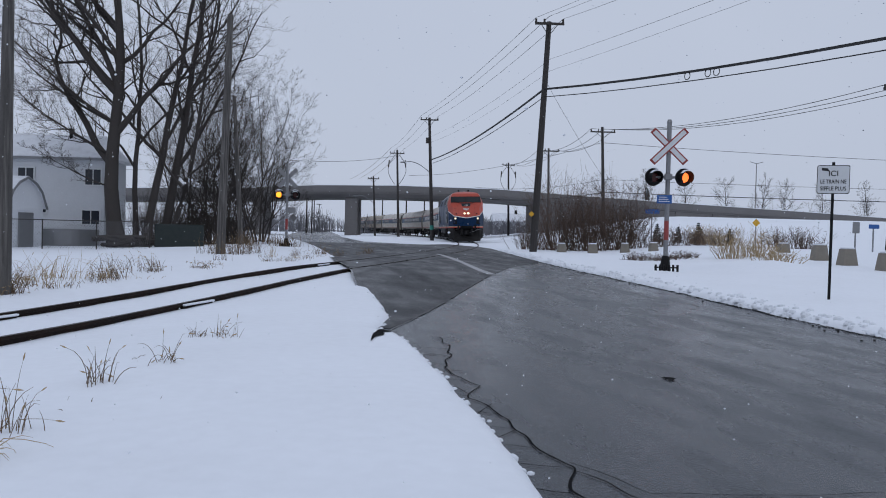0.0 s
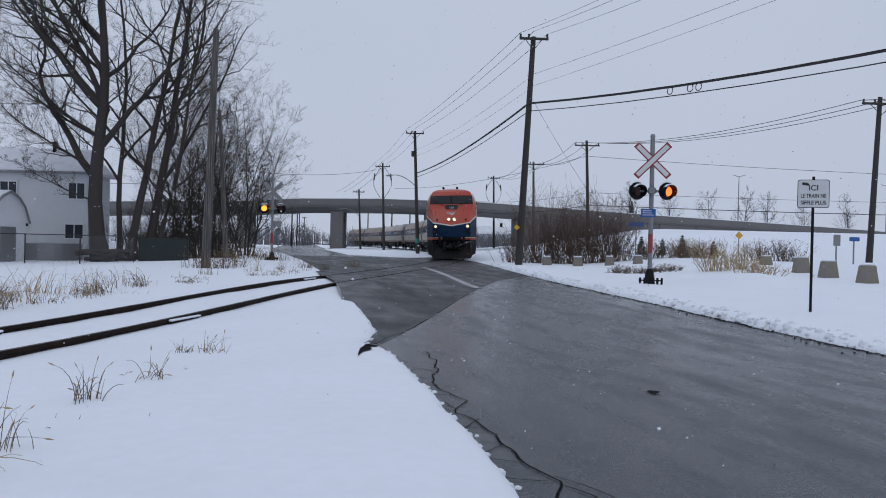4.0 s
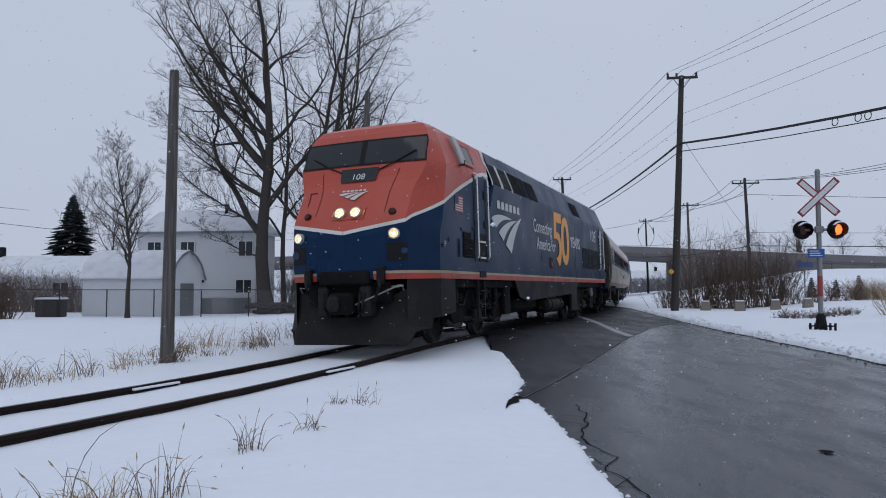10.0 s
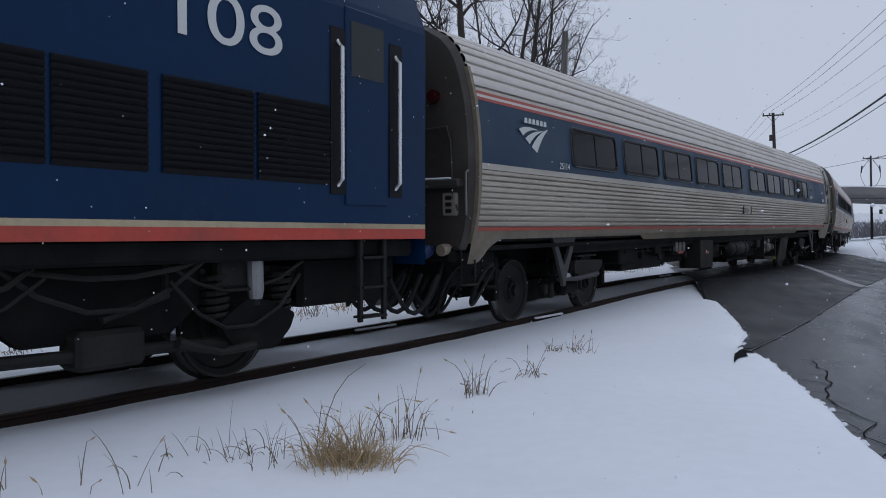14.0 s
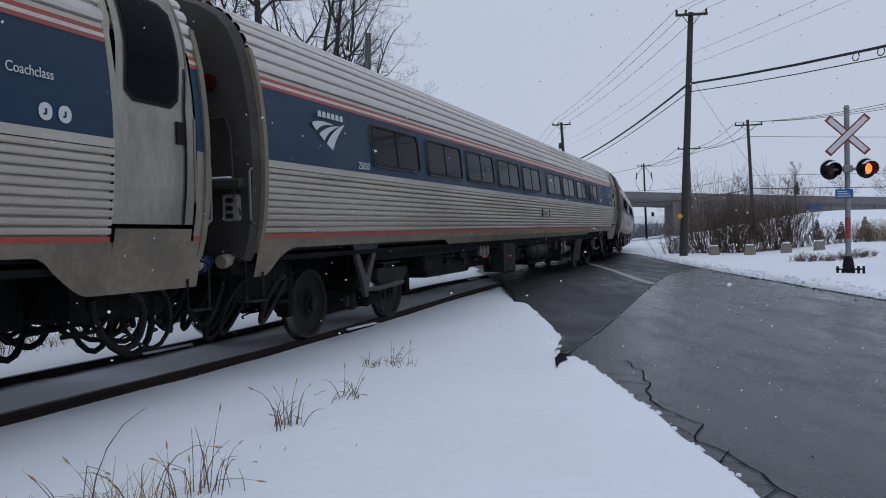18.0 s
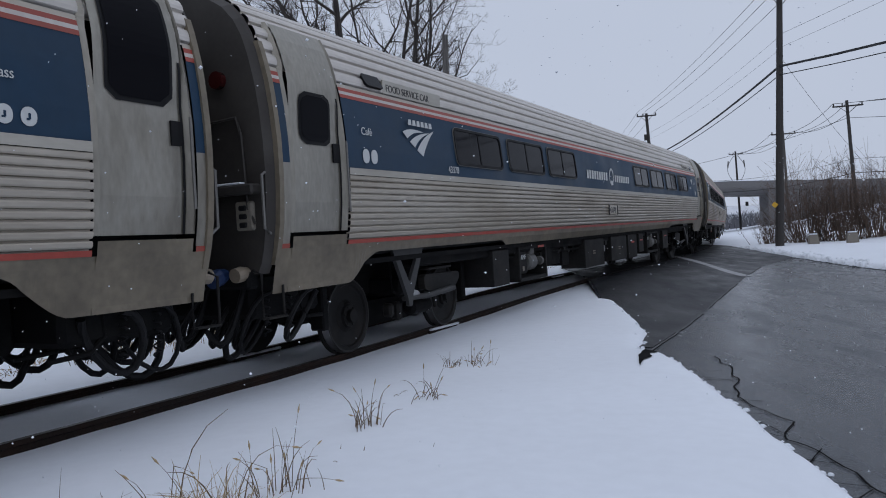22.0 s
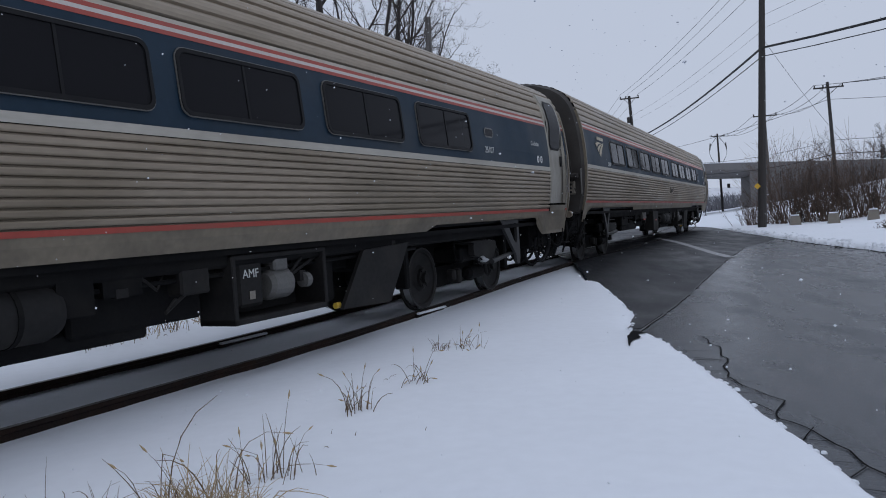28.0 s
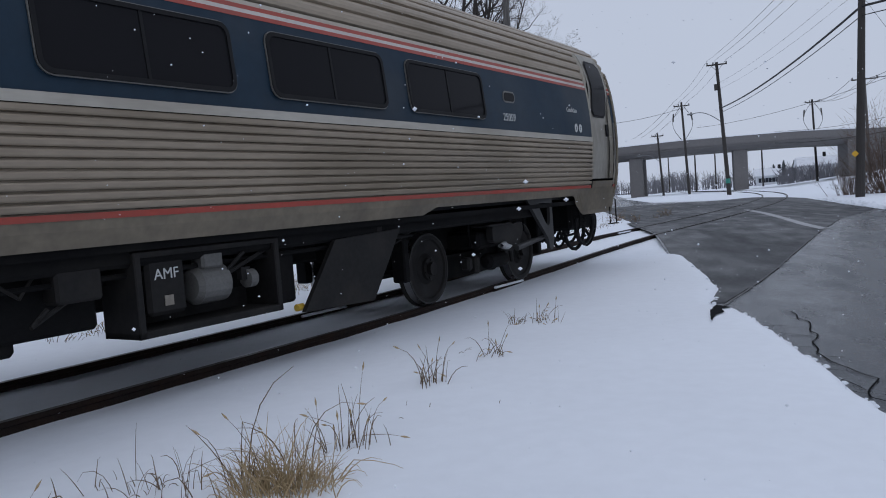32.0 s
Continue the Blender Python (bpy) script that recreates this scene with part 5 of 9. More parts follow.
        for xe in (12.20, 12.90):
            part("board_end", Shape().bevel_box((-xe - 0.03, half_width(1.80) + 0.012, 1.69), (-xe + 0.02, half_width(1.80) + 0.034, 1.89), 0.004), END_BROWN, car)
        side_text(car, number, 0.17, -12.24, half_width(1.80) + 0.025, 1.725, SIGN_BLACK, 0.003, squeeze=1.12, label="black stencilled car number")
    else:
        side_text(car, number, 0.13, -3.55, half_width(2.26) + 0.010, 2.22, label="pale car number")
        side_text(car, number, 0.13, -22.3, half_width(2.45) + 0.014, 2.44, label="pale car number")
        side_text(car, "Café", 0.12, -1.47, y, 2.56, label="pale lettering")
        side_text(car, "Café", 0.11, -23.25, half_width(2.6) + 0.014, 2.62, label="pale lettering")
        for x in (1.53, 1.70, 23.45):
            part("round_symbol", Shape().plate(rounded(0.13, 0.16, 0.06), 0.004), DECAL, car, "small round pale symbol", m=Matrix.Translation((-x, half_width(2.3) + 0.006, 2.32)))
        at_side = Matrix.Translation((0, half_width(2.45) + 0.008, 2.38))
        for k in range(9):
            part("name_bar", Shape().box((-10.00 - 0.183 * k - 0.12, 0, 0), (-10.00 - 0.183 * k, 0.004, 0.18)), DECAL, car, "plain pale bar of a name", m=at_side)
        for k in range(8):
            part("name_bar", Shape().box((-12.24 - 0.176 * k - 0.115, 0, -0.01), (-12.24 - 0.176 * k, 0.004, 0.15)), DECAL, car, "plain pale bar of a name", m=at_side)
        part("round_mark", ring_plate(rounded(0.36, 0.40, 0.179), rounded(0.27, 0.31, 0.134), 0.004), DECAL, car, "pale round mark", m=Matrix.Translation((-11.95, half_width(2.47) + 0.008, 2.48)))
        part("round_mark", Shape().plate(rounded(0.20, 0.10, 0.04), 0.004), DECAL, car, "pale round mark", m=Matrix.Translation((-11.95, half_width(2.36) + 0.008, 2.34)))
        for x in (2.2, 21.62):
            part("sign_plate", Shape().bevel_box((-x - 1.42, half_width(3.2) + 0.006, 3.115), (-x + 0.06, half_width(3.2) + 0.028, 3.285), 0.006), BELT, car, "pale plate behind the lettering")
            side_text(car, "FOOD SERVICE CAR", 0.12, -x, half_width(3.2) + 0.03, 3.15, SIGN_BLACK, label="dark roof-edge lettering")
        for x in (1.92, 23.1):
            part("destination_pane", Shape().plate(rounded(0.38, 0.18, 0.05), 0.03), TINTED, car, "small dark sign window", m=Matrix.Translation((-x, half_width(3.22) + 0.0, 3.22)) @ Matrix.Rotation(0.5, 4, "X"))
        part("number_board", Shape().box((-12.32, half_width(1.75) + 0.014, 1.61), (-11.60, half_width(1.75) + 0.024, 1.82)), steel, car)
        for xe in (11.60, 12.30):
            part("board_end", Shape().bevel_box((-xe - 0.03, half_width(1.75) + 0.012, 1.60), (-xe + 0.02, half_width(1.75) + 0.034, 1.83), 0.004), END_BROWN, car)
        side_text(car, number, 0.18, -11.66, half_width(1.75) + 0.025, 1.65, SIGN_BLACK, 0.003, squeeze=1.12, label="black stencilled car number")
    return car


CARS = [
    passenger_car("coach", "25114", "silver fluted passenger coach with a dark blue window band"),
    passenger_car("coach", "25050", "dull fluted steel coach with blue band and red stripes"),
    passenger_car("cafe", "43378", "fluted steel food service car with a door at each end"),
    passenger_car("coach", "25107", "grimy fluted steel coach with a dark blue band", STEEL_GRIMY),
    passenger_car("coach", "25059", "last fluted steel coach of the train, dirty brown below", STEEL_GRIMY),
]


# --- locomotive ---
LOCO_LEN = 20.28
FRONT = [(1.28, 0.15), (1.5, 0.12), (2.15, 0.14), (2.3, 0.22), (2.9, 0.65), (3.15, 0.84), (3.9, 1.26), (4.10, 1.42), (4.25, 1.85), (4.34, 2.8)]
FLANK = [(1.0, 1.49), (3.36, 1.50), (3.42, 1.485), (4.05, 1.19), (4.18, 0.98), (4.29, 0.60), (4.34, 0.0)]
CORNER = [(1.3, 0.95), (2.4, 0.95), (3.2, 0.62), (4.0, 0.42), (4.34, 0.3)]


def lift(z):
    """The roof stands higher than the first plan of the hull had it."""
    return z + 0.30 * smoothstep(z, 2.6, 4.1)


def plan_z(z):
    """The height in the hull's plan that ends up at z."""
    a, b = z - 0.4, z
    for _ in range(30):
        m = (a + b) / 2
        a, b = (m, b) if lift(m) < z else (a, m)
    return (a + b) / 2


COLOUR_LINE = [(0.26, 2.33), (0.46, 2.41), (0.8, 2.56), (1.3, 2.79), (1.91, 3.02), (2.62, plan_z(3.33)), (3.13, plan_z(3.51)), (3.5, plan_z(3.61)), (4.32, plan_z(3.66))]


def hull(u, z):
    """A place on the locomotive's skin. u: 0 at the nose's middle, 1 where the flat front ends, 2 where the flank begins, then 2 plus the metres behind that."""
    w, f, c = along(z, FLANK), along(z, FRONT), along(z, CORNER)
    flat = 0.75 + 0.12 * smoothstep(z, 2.9, 3.4) + 0.09 * smoothstep(z, 3.4, 3.8)
    sweep = 0.07 + 0.14 * (1 - smoothstep(z, 2.1, 2.5))
    if u <= 1:
        return Vector((-(f + sweep * u * u), w * flat * u, z))
    if u <= 2:
        k = u - 1
        return Vector((-(f + sweep + (c - sweep) * k), w * (flat + (1 - flat) * k), z))
    back = max(f + c, 0.0)
    b = back + (LOCO_LEN - back) * (u - 2) / 10.0
    return Vector((-b, w, z))


def u_at(b, z):
    """The u of a station b metres behind the front plane on the flank."""
    back = along(z, FRONT) + along(z, CORNER)
    return 2 + 10 * (b - back) / (LOCO_LEN - back)


def hull_patch(pts_rows, proud=0.006):
    """A skin laid proud of the hull over rows of (u, z)."""
    s = Shape()
    rows = []
    for r in pts_rows:
        row = []
        for u, z in r:
            p = hull(u, z)
            a, b = hull(u + 0.02, z) - hull(u - 0.02 if u > 0.02 else u, z), hull(u, z + 0.02) - hull(u, z - 0.02)
            n = b.cross(a)
            n = n.normalized() if n.length > 1e-9 else Vector((1, 0, 0))
            if n.y < 0 or (abs(n.y) < 1e-3 and n.x < 0):
                n = -n
            if u <= 1 and n.x < 0:
                n = -n
            row.append(p + n * proud)
        rows.append(row)
    s.grid(rows)
    return s


def mirrored(s):
    """The shape and its twin across the track's middle plane."""
    s.twin = True
    return s


def fit_text(parent, text, b0, b1, z0, z1, material, bold=0.0, y=1.507, name="lettering", label="", cap="H"):
    """Letters on the flank between two stations; z0 and z1 are the base line and the height of a capital."""
    me = lettering(text, 1.0, material, 0.0015, bold)
    xs = [v.co.x for v in me.vertices]
    top = 0.73
    for v in me.vertices:
        v.co.x = (v.co.x - min(xs)) / (max(xs) - min(xs)) * (b1 - b0)
        v.co.y = v.co.y / top * (z1 - z0)
    m = Matrix.Translation((-b0, y, z0)) @ Matrix.Rotation(math.pi, 4, "Z") @ Matrix.Rotation(math.pi / 2, 4, "X")
    return part(name, me, material, parent, label, m=m)


def louvre_panel(loco, b0, b1, z0, z1, slats, name="louvre", frame_mat=None, y_of=None):
    """A dark grille of slats in a frame on the flank."""
    yf = y_of or (lambda z: along(z, FLANK))
    g = Shape()
    for k in range(slats):
        a = z0 + (z1 - z0) * k / slats
        h = (z1 - z0) / slats
        n = len(g.v)
        g.v += [(-b0, yf(a) + 0.004, a), (-b1, yf(a) + 0.004, a), (-b1, yf(a + h * 0.7) + 0.028, a + h * 0.7), (-b0, yf(a + h * 0.7) + 0.028, a + h * 0.7), (-b0, yf(a + h) + 0.004, a + h), (-b1, yf(a + h) + 0.004, a + h)]
        g.f += [(n + 3, n + 2, n + 1, n), (n + 4, n + 5, n + 2, n + 3)]
    ob = part(name, mirrored(g), LOUVRE, loco, "black louvred air intake")
    if frame_mat:
        for a0, a1 in ((b0 - 0.085, b0), (b1, b1 + 0.085)):
            rows = [[(-a0, yf(z) + 0.016, z) for z in np.linspace(z0 - 0.03, z1 + 0.03, 7)], [(-a1, yf(z) + 0.016, z) for z in np.linspace(z0 - 0.03, z1 + 0.03, 7)]]
            f = Shape().grid(rows[::-1])
            part("louvre_frame", mirrored(f), frame_mat, ob, "bright riveted frame")
    return ob


def make_locomotive():
    loco = thing("locomotive", "orange and navy diesel locomotive with a sloping nose", "locomotive")
    us = [0, 0.25, 0.5, 0.75, 1.0, 1.15, 1.3, 1.5, 1.7, 1.85, 2.0]
    us += [u_at(b, 1.4) for b in (1.7, 2.1, 2.5, 2.9, 3.15, 3.5, 3.9, 4.31, 4.33)] + [u_at(b, 1.4) for b in (5.2, 6.3, 6.31, 8, 10, 12, 14, 16, 18, 19.5, LOCO_LEN)]

    def line(u):
        b = -hull(u, 2.3).x
        if u <= 1:
            return 2.13 + 0.20 * u
        return along(b, COLOUR_LINE) if b < 4.32 else 4.06

    navy, white, orange, roof = Shape(), Shape(), Shape(), Shape()
    cols = []
    for u in us:
        zc = line(u)
        zs = [1.30, 2.0, 2.7, 3.2, 3.36, 3.42, 3.6, 3.8, 3.96, zc] if zc > 4.0 else [1.30 + (zc - 1.30) * k / 9 for k in range(10)]
        low = [hull(u, z) for z in zs]
        mid = [hull(u, zc), hull(u, zc + 0.07)]
        up = [hull(u, zc + 0.07 + (4.34 - zc - 0.07) * (k / 16)) for k in range(17)]
        cols.append((u, low, mid, up))
    navy.grid([c[1] for c in cols])
    white.grid([[p + Vector((0.003, 0.003, 0)) for p in c[2]] for c in cols])
    cut = next(i for i, c in enumerate(cols) if -c[1][0].x > 6.305)
    orange.grid([c[3] for c in cols[:cut]])
    roof.grid([c[3] for c in cols[cut - 1:]])
    part("lower_hull", mirrored(navy), NAVY, loco, "glossy navy blue lower body")
    part("colour_stripe", mirrored(white), WHITE_PAINT, loco, "white stripe between the colours")
    part("upper_hull", mirrored(orange), ORANGE, loco, "orange-red upper nose and cab")
    part("roof", mirrored(roof), SKIRT, loco, "grey roof")
    # the rear wall slopes in at the top
    back = Shape()
    zs = [1.0, 1.30, 2.4, 3.36, 3.42, 4.05, 4.18, 4.29, 4.34]
    back.grid([[(-LOCO_LEN, y, z) for y in (-along(z, FLANK), along(z, FLANK))] for z in zs])
    part("rear_wall", back, NAVY, loco)
    # stripes along the sill
    red = Shape().grid([[hull(u, z) + Vector((0.004, 0.004, 0)) for z in (1.285, 1.34, 1.392)] for u in us if u >= 0.5])
    part("sill_stripe", mirrored(red), RED_PAINT, loco, "red stripe along the sill")
    wh = Shape().grid([[hull(u, z) + Vector((0.005, 0.005, 0)) for z in (1.392, 1.442)] for u in us if u >= 0.5])
    part("sill_line", mirrored(wh), LINE_PAINT, loco, "worn white line over the sill")
    gut = Shape().tube([(-b, along(4.10, FLANK) + 0.01, 4.10) for b in (6.3, 12, 19.8)], 0.028, 6)
    part("gutter", mirrored(gut), CHROME, loco, "bright gutter along the roof edge")
    # windshield panes, side windows
    for k, (u0, u1) in enumerate(((0.035, 0.985),)):
        rows = [[(u0 + (u1 - u0) * i / 8, 3.42 + (3.80 - 3.42) * j / 5) for j in range(6)] for i in range(9)]
        part("windshield", mirrored(hull_patch(rows, 0.010)), WINDSHIELD, loco, "dark windshield in two panes")
        seal = []
        for z0, z1, a, b in ((3.39, 3.42, 0.0, 1.0), (3.80, 3.83, 0.0, 1.0)):
            seal.append(hull_patch([[(a + (b - a) * i / 8, z0), (a + (b - a) * i / 8, z1)] for i in range(9)], 0.012))
        for s in seal:
            part("windshield_seal", mirrored(s), BLACK, loco)
        part("windshield_seal", mirrored(hull_patch([[(u, z) for z in np.linspace(3.39, 3.83, 6)] for u in (0.98, 1.0)], 0.012)), BLACK, loco)
        part("windshield_pillar", mirrored(hull_patch([[(u, z) for z in np.linspace(3.40, 3.82, 6)] for u in (0.0, 0.04)], 0.014)), BLACK, loco, "dark pillar between the panes")
    za, zb = plan_z(3.76), plan_z(4.17)
    zc = list(np.linspace(za, zb, 6))
    zd = list(np.linspace(za - 0.05, zb + 0.04, 7))
    # black skin laid on the hull: the shade of the window's recess as colour
    part("window_recess", mirrored(hull_patch([[(u_at(b, z), z) for z in zd] for b in (2.62, 2.74, 2.86)], 0.008)), BLACK, loco, "flat black patch for the shaded recess before the cab window")
    sw = hull_patch([[(u_at(b - 0.05 * (z - za), z), z) for z in zc] for b in (2.88, 3.08, 3.30, 3.46)], 0.022)
    win = part("cab_window", mirrored(sw), WINDSHIELD, loco, "dark cab side window")
    for bs in ((2.84, 2.89), (3.45, 3.50)):
        part("window_frame", mirrored(hull_patch([[(u_at(b, z), z) for z in zd] for b in bs], 0.034)), ORANGE, win, "orange window frame")
    for zz in ((zd[0], za + 0.005), (zb - 0.005, zd[-1])):
        part("window_frame", mirrored(hull_patch([[(u_at(b, z), z) for z in zz] for b in (2.85, 3.1, 3.3, 3.49)], 0.032)), ORANGE, win, "orange window frame")
    part("window_seal", mirrored(hull_patch([[(u_at(b, z), z) for z in zc] for b in (2.872, 2.892)], 0.028)), BLACK, win)
    mir = Shape()
    zm = list(np.linspace(plan_z(3.68), plan_z(4.27), 6))
    for o in (0.05, 0.09):
        row = [[Vector((-b - 0.06 * (zm[-1] - z), along(z, FLANK) + o + 0.10 * (b - 2.38), z)) for z in zm] for b in (2.36, 2.58)]
        mir.grid(row if o > 0.06 else row[::-1])
    for b in (2.36, 2.58):
        mir.grid([[Vector((-b - 0.06 * (zm[-1] - z), along(z, FLANK) + o + 0.10 * (b - 2.38), z)) for z in zm] for o in ((0.05, 0.09) if b < 2.4 else (0.09, 0.05))])
    mirror = part("mirror", mirrored(mir), MIRROR_PAINT, loco, "folded pale cab mirror")
    part("mirror_arm", mirrored(Shape().tube([(-2.40, 1.46, zm[0] - 0.03), (-2.46, 1.56, zm[0] - 0.02), (-2.48, 1.56, zm[0] + 0.05)], 0.016, 6)), BLACK, mirror)
    # wipers
    wp = Shape().tube([hull(0.30, 3.30) + Vector((0.02, 0, 0)), hull(0.52, 3.40) + Vector((0.03, 0, 0)), hull(0.84, 3.58) + Vector((0.03, 0, 0))], 0.012, 6)
    part("wiper", mirrored(wp), BLACK, loco)
    # number box over the nose
    nb = hull_patch([[(u, z) for z in (3.12, 3.20, 3.27, 3.34)] for u in (0.0, 0.1, 0.2, 0.30)], 0.02)
    box = part("number_box", mirrored(nb), WINDSHIELD, loco, "dark number box on the nose")
    p, q = hull(0, 3.145), hull(0, 3.315)
    slope = math.atan2(q.z - p.z, -(q.x - p.x))
    me = lettering("108", 0.20, DECAL, 0.002, align="CENTER")
    m = Matrix.Translation(p + Vector((0.030, 0, 0.02))) @ Matrix.Rotation(math.pi / 2, 4, "Z") @ Matrix.Rotation(slope, 4, "X")
    part("number", me, DECAL, box, "pale number", m=m)
    s = Shape()
    for b in swoosh(0.62, 0.22):
        s.plate(b, -0.004)
    p2, q2 = hull(0, 2.81), hull(0, 3.03)
    slope2 = math.atan2(q2.z - p2.z, -(q2.x - p2.x))
    mm = Matrix.Translation(p2 + Vector((0.03, -0.32, 0.0))) @ Matrix.Rotation(math.pi / 2, 4, "Z") @ Matrix.Rotation(slope2 - math.pi / 2, 4, "X")
    part("emblem", s, DECAL, loco, "pale curved blades of the railway's mark", m=mm)
    for k in range(6):
        nbars = Shape().plate([(0.05 + 0.09 * k, 0.235), (0.12 + 0.09 * k, 0.235), (0.11 + 0.09 * k, 0.275), (0.06 + 0.09 * k, 0.275)], -0.004)
        part("name_bar", nbars, DECAL, loco, "plain pale bar of a name", m=mm)

    def lamp(name, u, z, r, lens, side=1, ring=ORANGE, label="", tilt=0.35):
        p = hull(u, z)
        p = Vector((p.x, p.y * side, p.z))
        d = Vector((1, 0.22 * side if u > 0.4 else 0, tilt)).normalized()
        if lens is SIGNAL_OFF:
            h = part(name, Shape().tube([p - d * 0.06, p + d * 0.035], r * 1.22, 20), ring, loco, label)
            part("lens", Shape().tube([p + d * 0.034, p + d * 0.042, p + d * 0.050], [r, r * 0.95, r * 0.6], 20), lens, h, "lamp lens")
            return
        h = part(name, Shape().tube([p - d * 0.06, p + d * 0.066], r * 1.20, 24, caps=False), ring, loco, label)
        part("bezel", Shape().tube([p + d * 0.066, p + d * 0.070], [r * 1.20, r * 1.0], 24, caps=False), ring, h)
        part("reflector", Shape().tube([p + d * 0.069, p + d * 0.045, p + d * 0.026], [r, r * 0.8, r * 0.40], 24, caps=False), LAMP_BOWL, h, "bright reflector bowl")
        part("bulb", Shape().tube([p + d * 0.024, p + d * 0.032], [r * 0.34, r * 0.28], 14), lens, h, "bright bulb in a reflector")

    hs = hull_patch([[(u, z) for z in (2.43, 2.55, 2.67)] for u in (0.0, 0.15, 0.29)], 0.012)
    part("headlamp_plate", mirrored(hs), ORANGE, loco, "orange oval headlamp recess")
    for side in (1, -1):
        lamp("headlamp", 0.14, 2.55, 0.092, LAMP_ON, side, MIRROR_PAINT, "lit round headlamp")
        lamp("ditch_light", 0.84, 2.12, 0.084, DITCH_ON, side, MIRROR_PAINT, "lit round ditch light", 0.05)
        lamp("marker_lamp", 0.76, 2.54, 0.055, SIGNAL_OFF, side, BLACK, "small red marker lamp")
        # flat patch over the nose skin; the deep socket's shade is its black colour
        pr = hull_patch([[(u, z) for z in (1.62, 1.78, 1.95)] for u in (0.72, 0.84, 0.98, 1.05)], 0.008)
        if side < 0:
            pr.v = [(x, -y, z) for x, y, z in pr.v]
            pr.f = [tuple(reversed(f)) for f in pr.f]
        part("receptacle", pr, BLACK, loco, "flat black patch for the shaded socket recess in the nose")
    part("receptacle_cap", Shape().tube([hull(0.985, 1.8) + Vector((-0.03, 0, 0)), hull(0.985, 1.8) + Vector((0.020, 0.004, 0))], 0.055, 12), BLUE_PAINT, loco, "blue socket cap")
    part("receptacle_cap", Shape().tube([Vector((hull(0.93, 1.8).x - 0.02, -hull(0.93, 1.8).y, 1.8)), Vector((hull(0.93, 1.8).x + 0.030, -hull(0.93, 1.8).y, 1.8))], 0.070, 12), BLUE_PAINT, loco, "blue socket cap")
    for us_, zs_ in (((0.84, 0.855), (2.76, 2.84, 2.92, 3.0)), ((0.72, 0.79, 0.855), (2.985, 3.0))):
        edge = hull_patch([[(u, z) for z in zs_] for u in us_], 0.006)
        edge.v = [(x, -y, z) for x, y, z in edge.v]
        part("panel_seam", edge, BLACK, loco, "dark edge of a small hatch")
    part("amber_reflector", mirrored(hull_patch([[(u, z) for z in (2.50, 2.55, 2.60)] for u in (0.262, 0.285)], 0.02)), AMBER, loco, "small amber reflector beside a headlamp")
    seams = Shape()
    for u in (0.62, ):
        seams.grid([[hull(u - 0.004, z) + Vector((0.008, 0, 0)) for z in np.linspace(2.55, 3.3, 7)], [hull(u + 0.004, z) + Vector((0.008, 0, 0)) for z in np.linspace(2.55, 3.3, 7)]])
    part("panel_seam", mirrored(seams), SKIRT, loco)
    # pilot plough, coupler, hoses
    pl = Shape()
    rows = []
    for y in np.linspace(-1.42, 1.42, 31):
        w = abs(y)
        out = 0.12 * (1 - (w / 1.42) ** 2)
        zt = 0.56 + 0.36 * smoothstep(w, 0.10, 0.75) + 0.18 * smoothstep(w, 0.6, 1.1) - 0.16 * smoothstep(w, 1.16, 1.42)
        zl = 0.10 + 0.26 * smoothstep(w, 1.16, 1.26)
        back = 0.34 * max(0.0, (w - 1.10) / 0.32)
        rows.append([(-0.52 + out * 0.35 - back, y, zt), (-0.47 + out * 0.8 - back, y, 0.60), (-0.41 + out - back, y, 0.40), (-0.33 + out * 1.1 - back, y, zl)])
    pl.grid(rows)
    n = len(pl.v)
    pl.v += [(x - 0.05, y, z) for x, y, z in pl.v[:n]]
    pl.f += [tuple(reversed([i + n for i in f])) for f in pl.f[:]]
    part("plough", pl, UNDER2, loco, "broad dark steel snowplough")
    part("buffer_beam", Shape().bevel_box((-0.62, -0.82, 0.86), (-0.30, 0.82, 1.28), 0.04), UNDER, loco)
    part("coupler_hood", Shape().bevel_box((-0.40, -0.50, 1.20), (-0.10, 0.50, 1.46), 0.04), UNDER, loco, "dark hood over the coupler")
    for y in (-0.42, 0.42):
        part("buffer_post", Shape().bevel_box((-0.5, y - 0.10, 0.62), (-0.12, y + 0.10, 1.18), 0.03), UNDER2, loco)
    part("coupler", Shape().bevel_box((-0.8, -0.17, 0.70), (-0.02, 0.17, 1.02), 0.06).bevel_box((-0.16, -0.24, 0.66), (0.06, 0.24, 1.06), 0.06), UNDER, loco, "dark knuckle coupler")
    for y in (-0.40, -0.34, 0.34, 0.42):
        hz = Shape().tube([(-0.3, y, 1.15), (-0.12, y * 0.98, 1.05), (-0.08, y * 0.92, 0.8), (-0.16, y * 0.85, 0.62)], 0.028, 7)
        part("hose", hz, BLACK, loco, "hanging black air hose")
    part("lift_lever", Shape().tube([(-0.10, -0.14, 0.72), (-0.10, 0.30, 0.86), (-0.16, 0.98, 1.14), (-0.22, 1.12, 1.16)], 0.016, 7), GALV, loco, "thin uncoupling lever")
    part("knuckle", Shape().bevel_box((0.02, -0.20, 0.72), (0.16, 0.02, 1.00), 0.05), UNDER2, loco, "cast coupler knuckle")
    for y in (-0.72, 0.72):
        part("hose_bracket", Shape().bevel_box((-0.22, y - 0.07, 1.20), (-0.10, y + 0.07, 1.52), 0.025), BLACK, loco, "black hose bracket across the stripe")
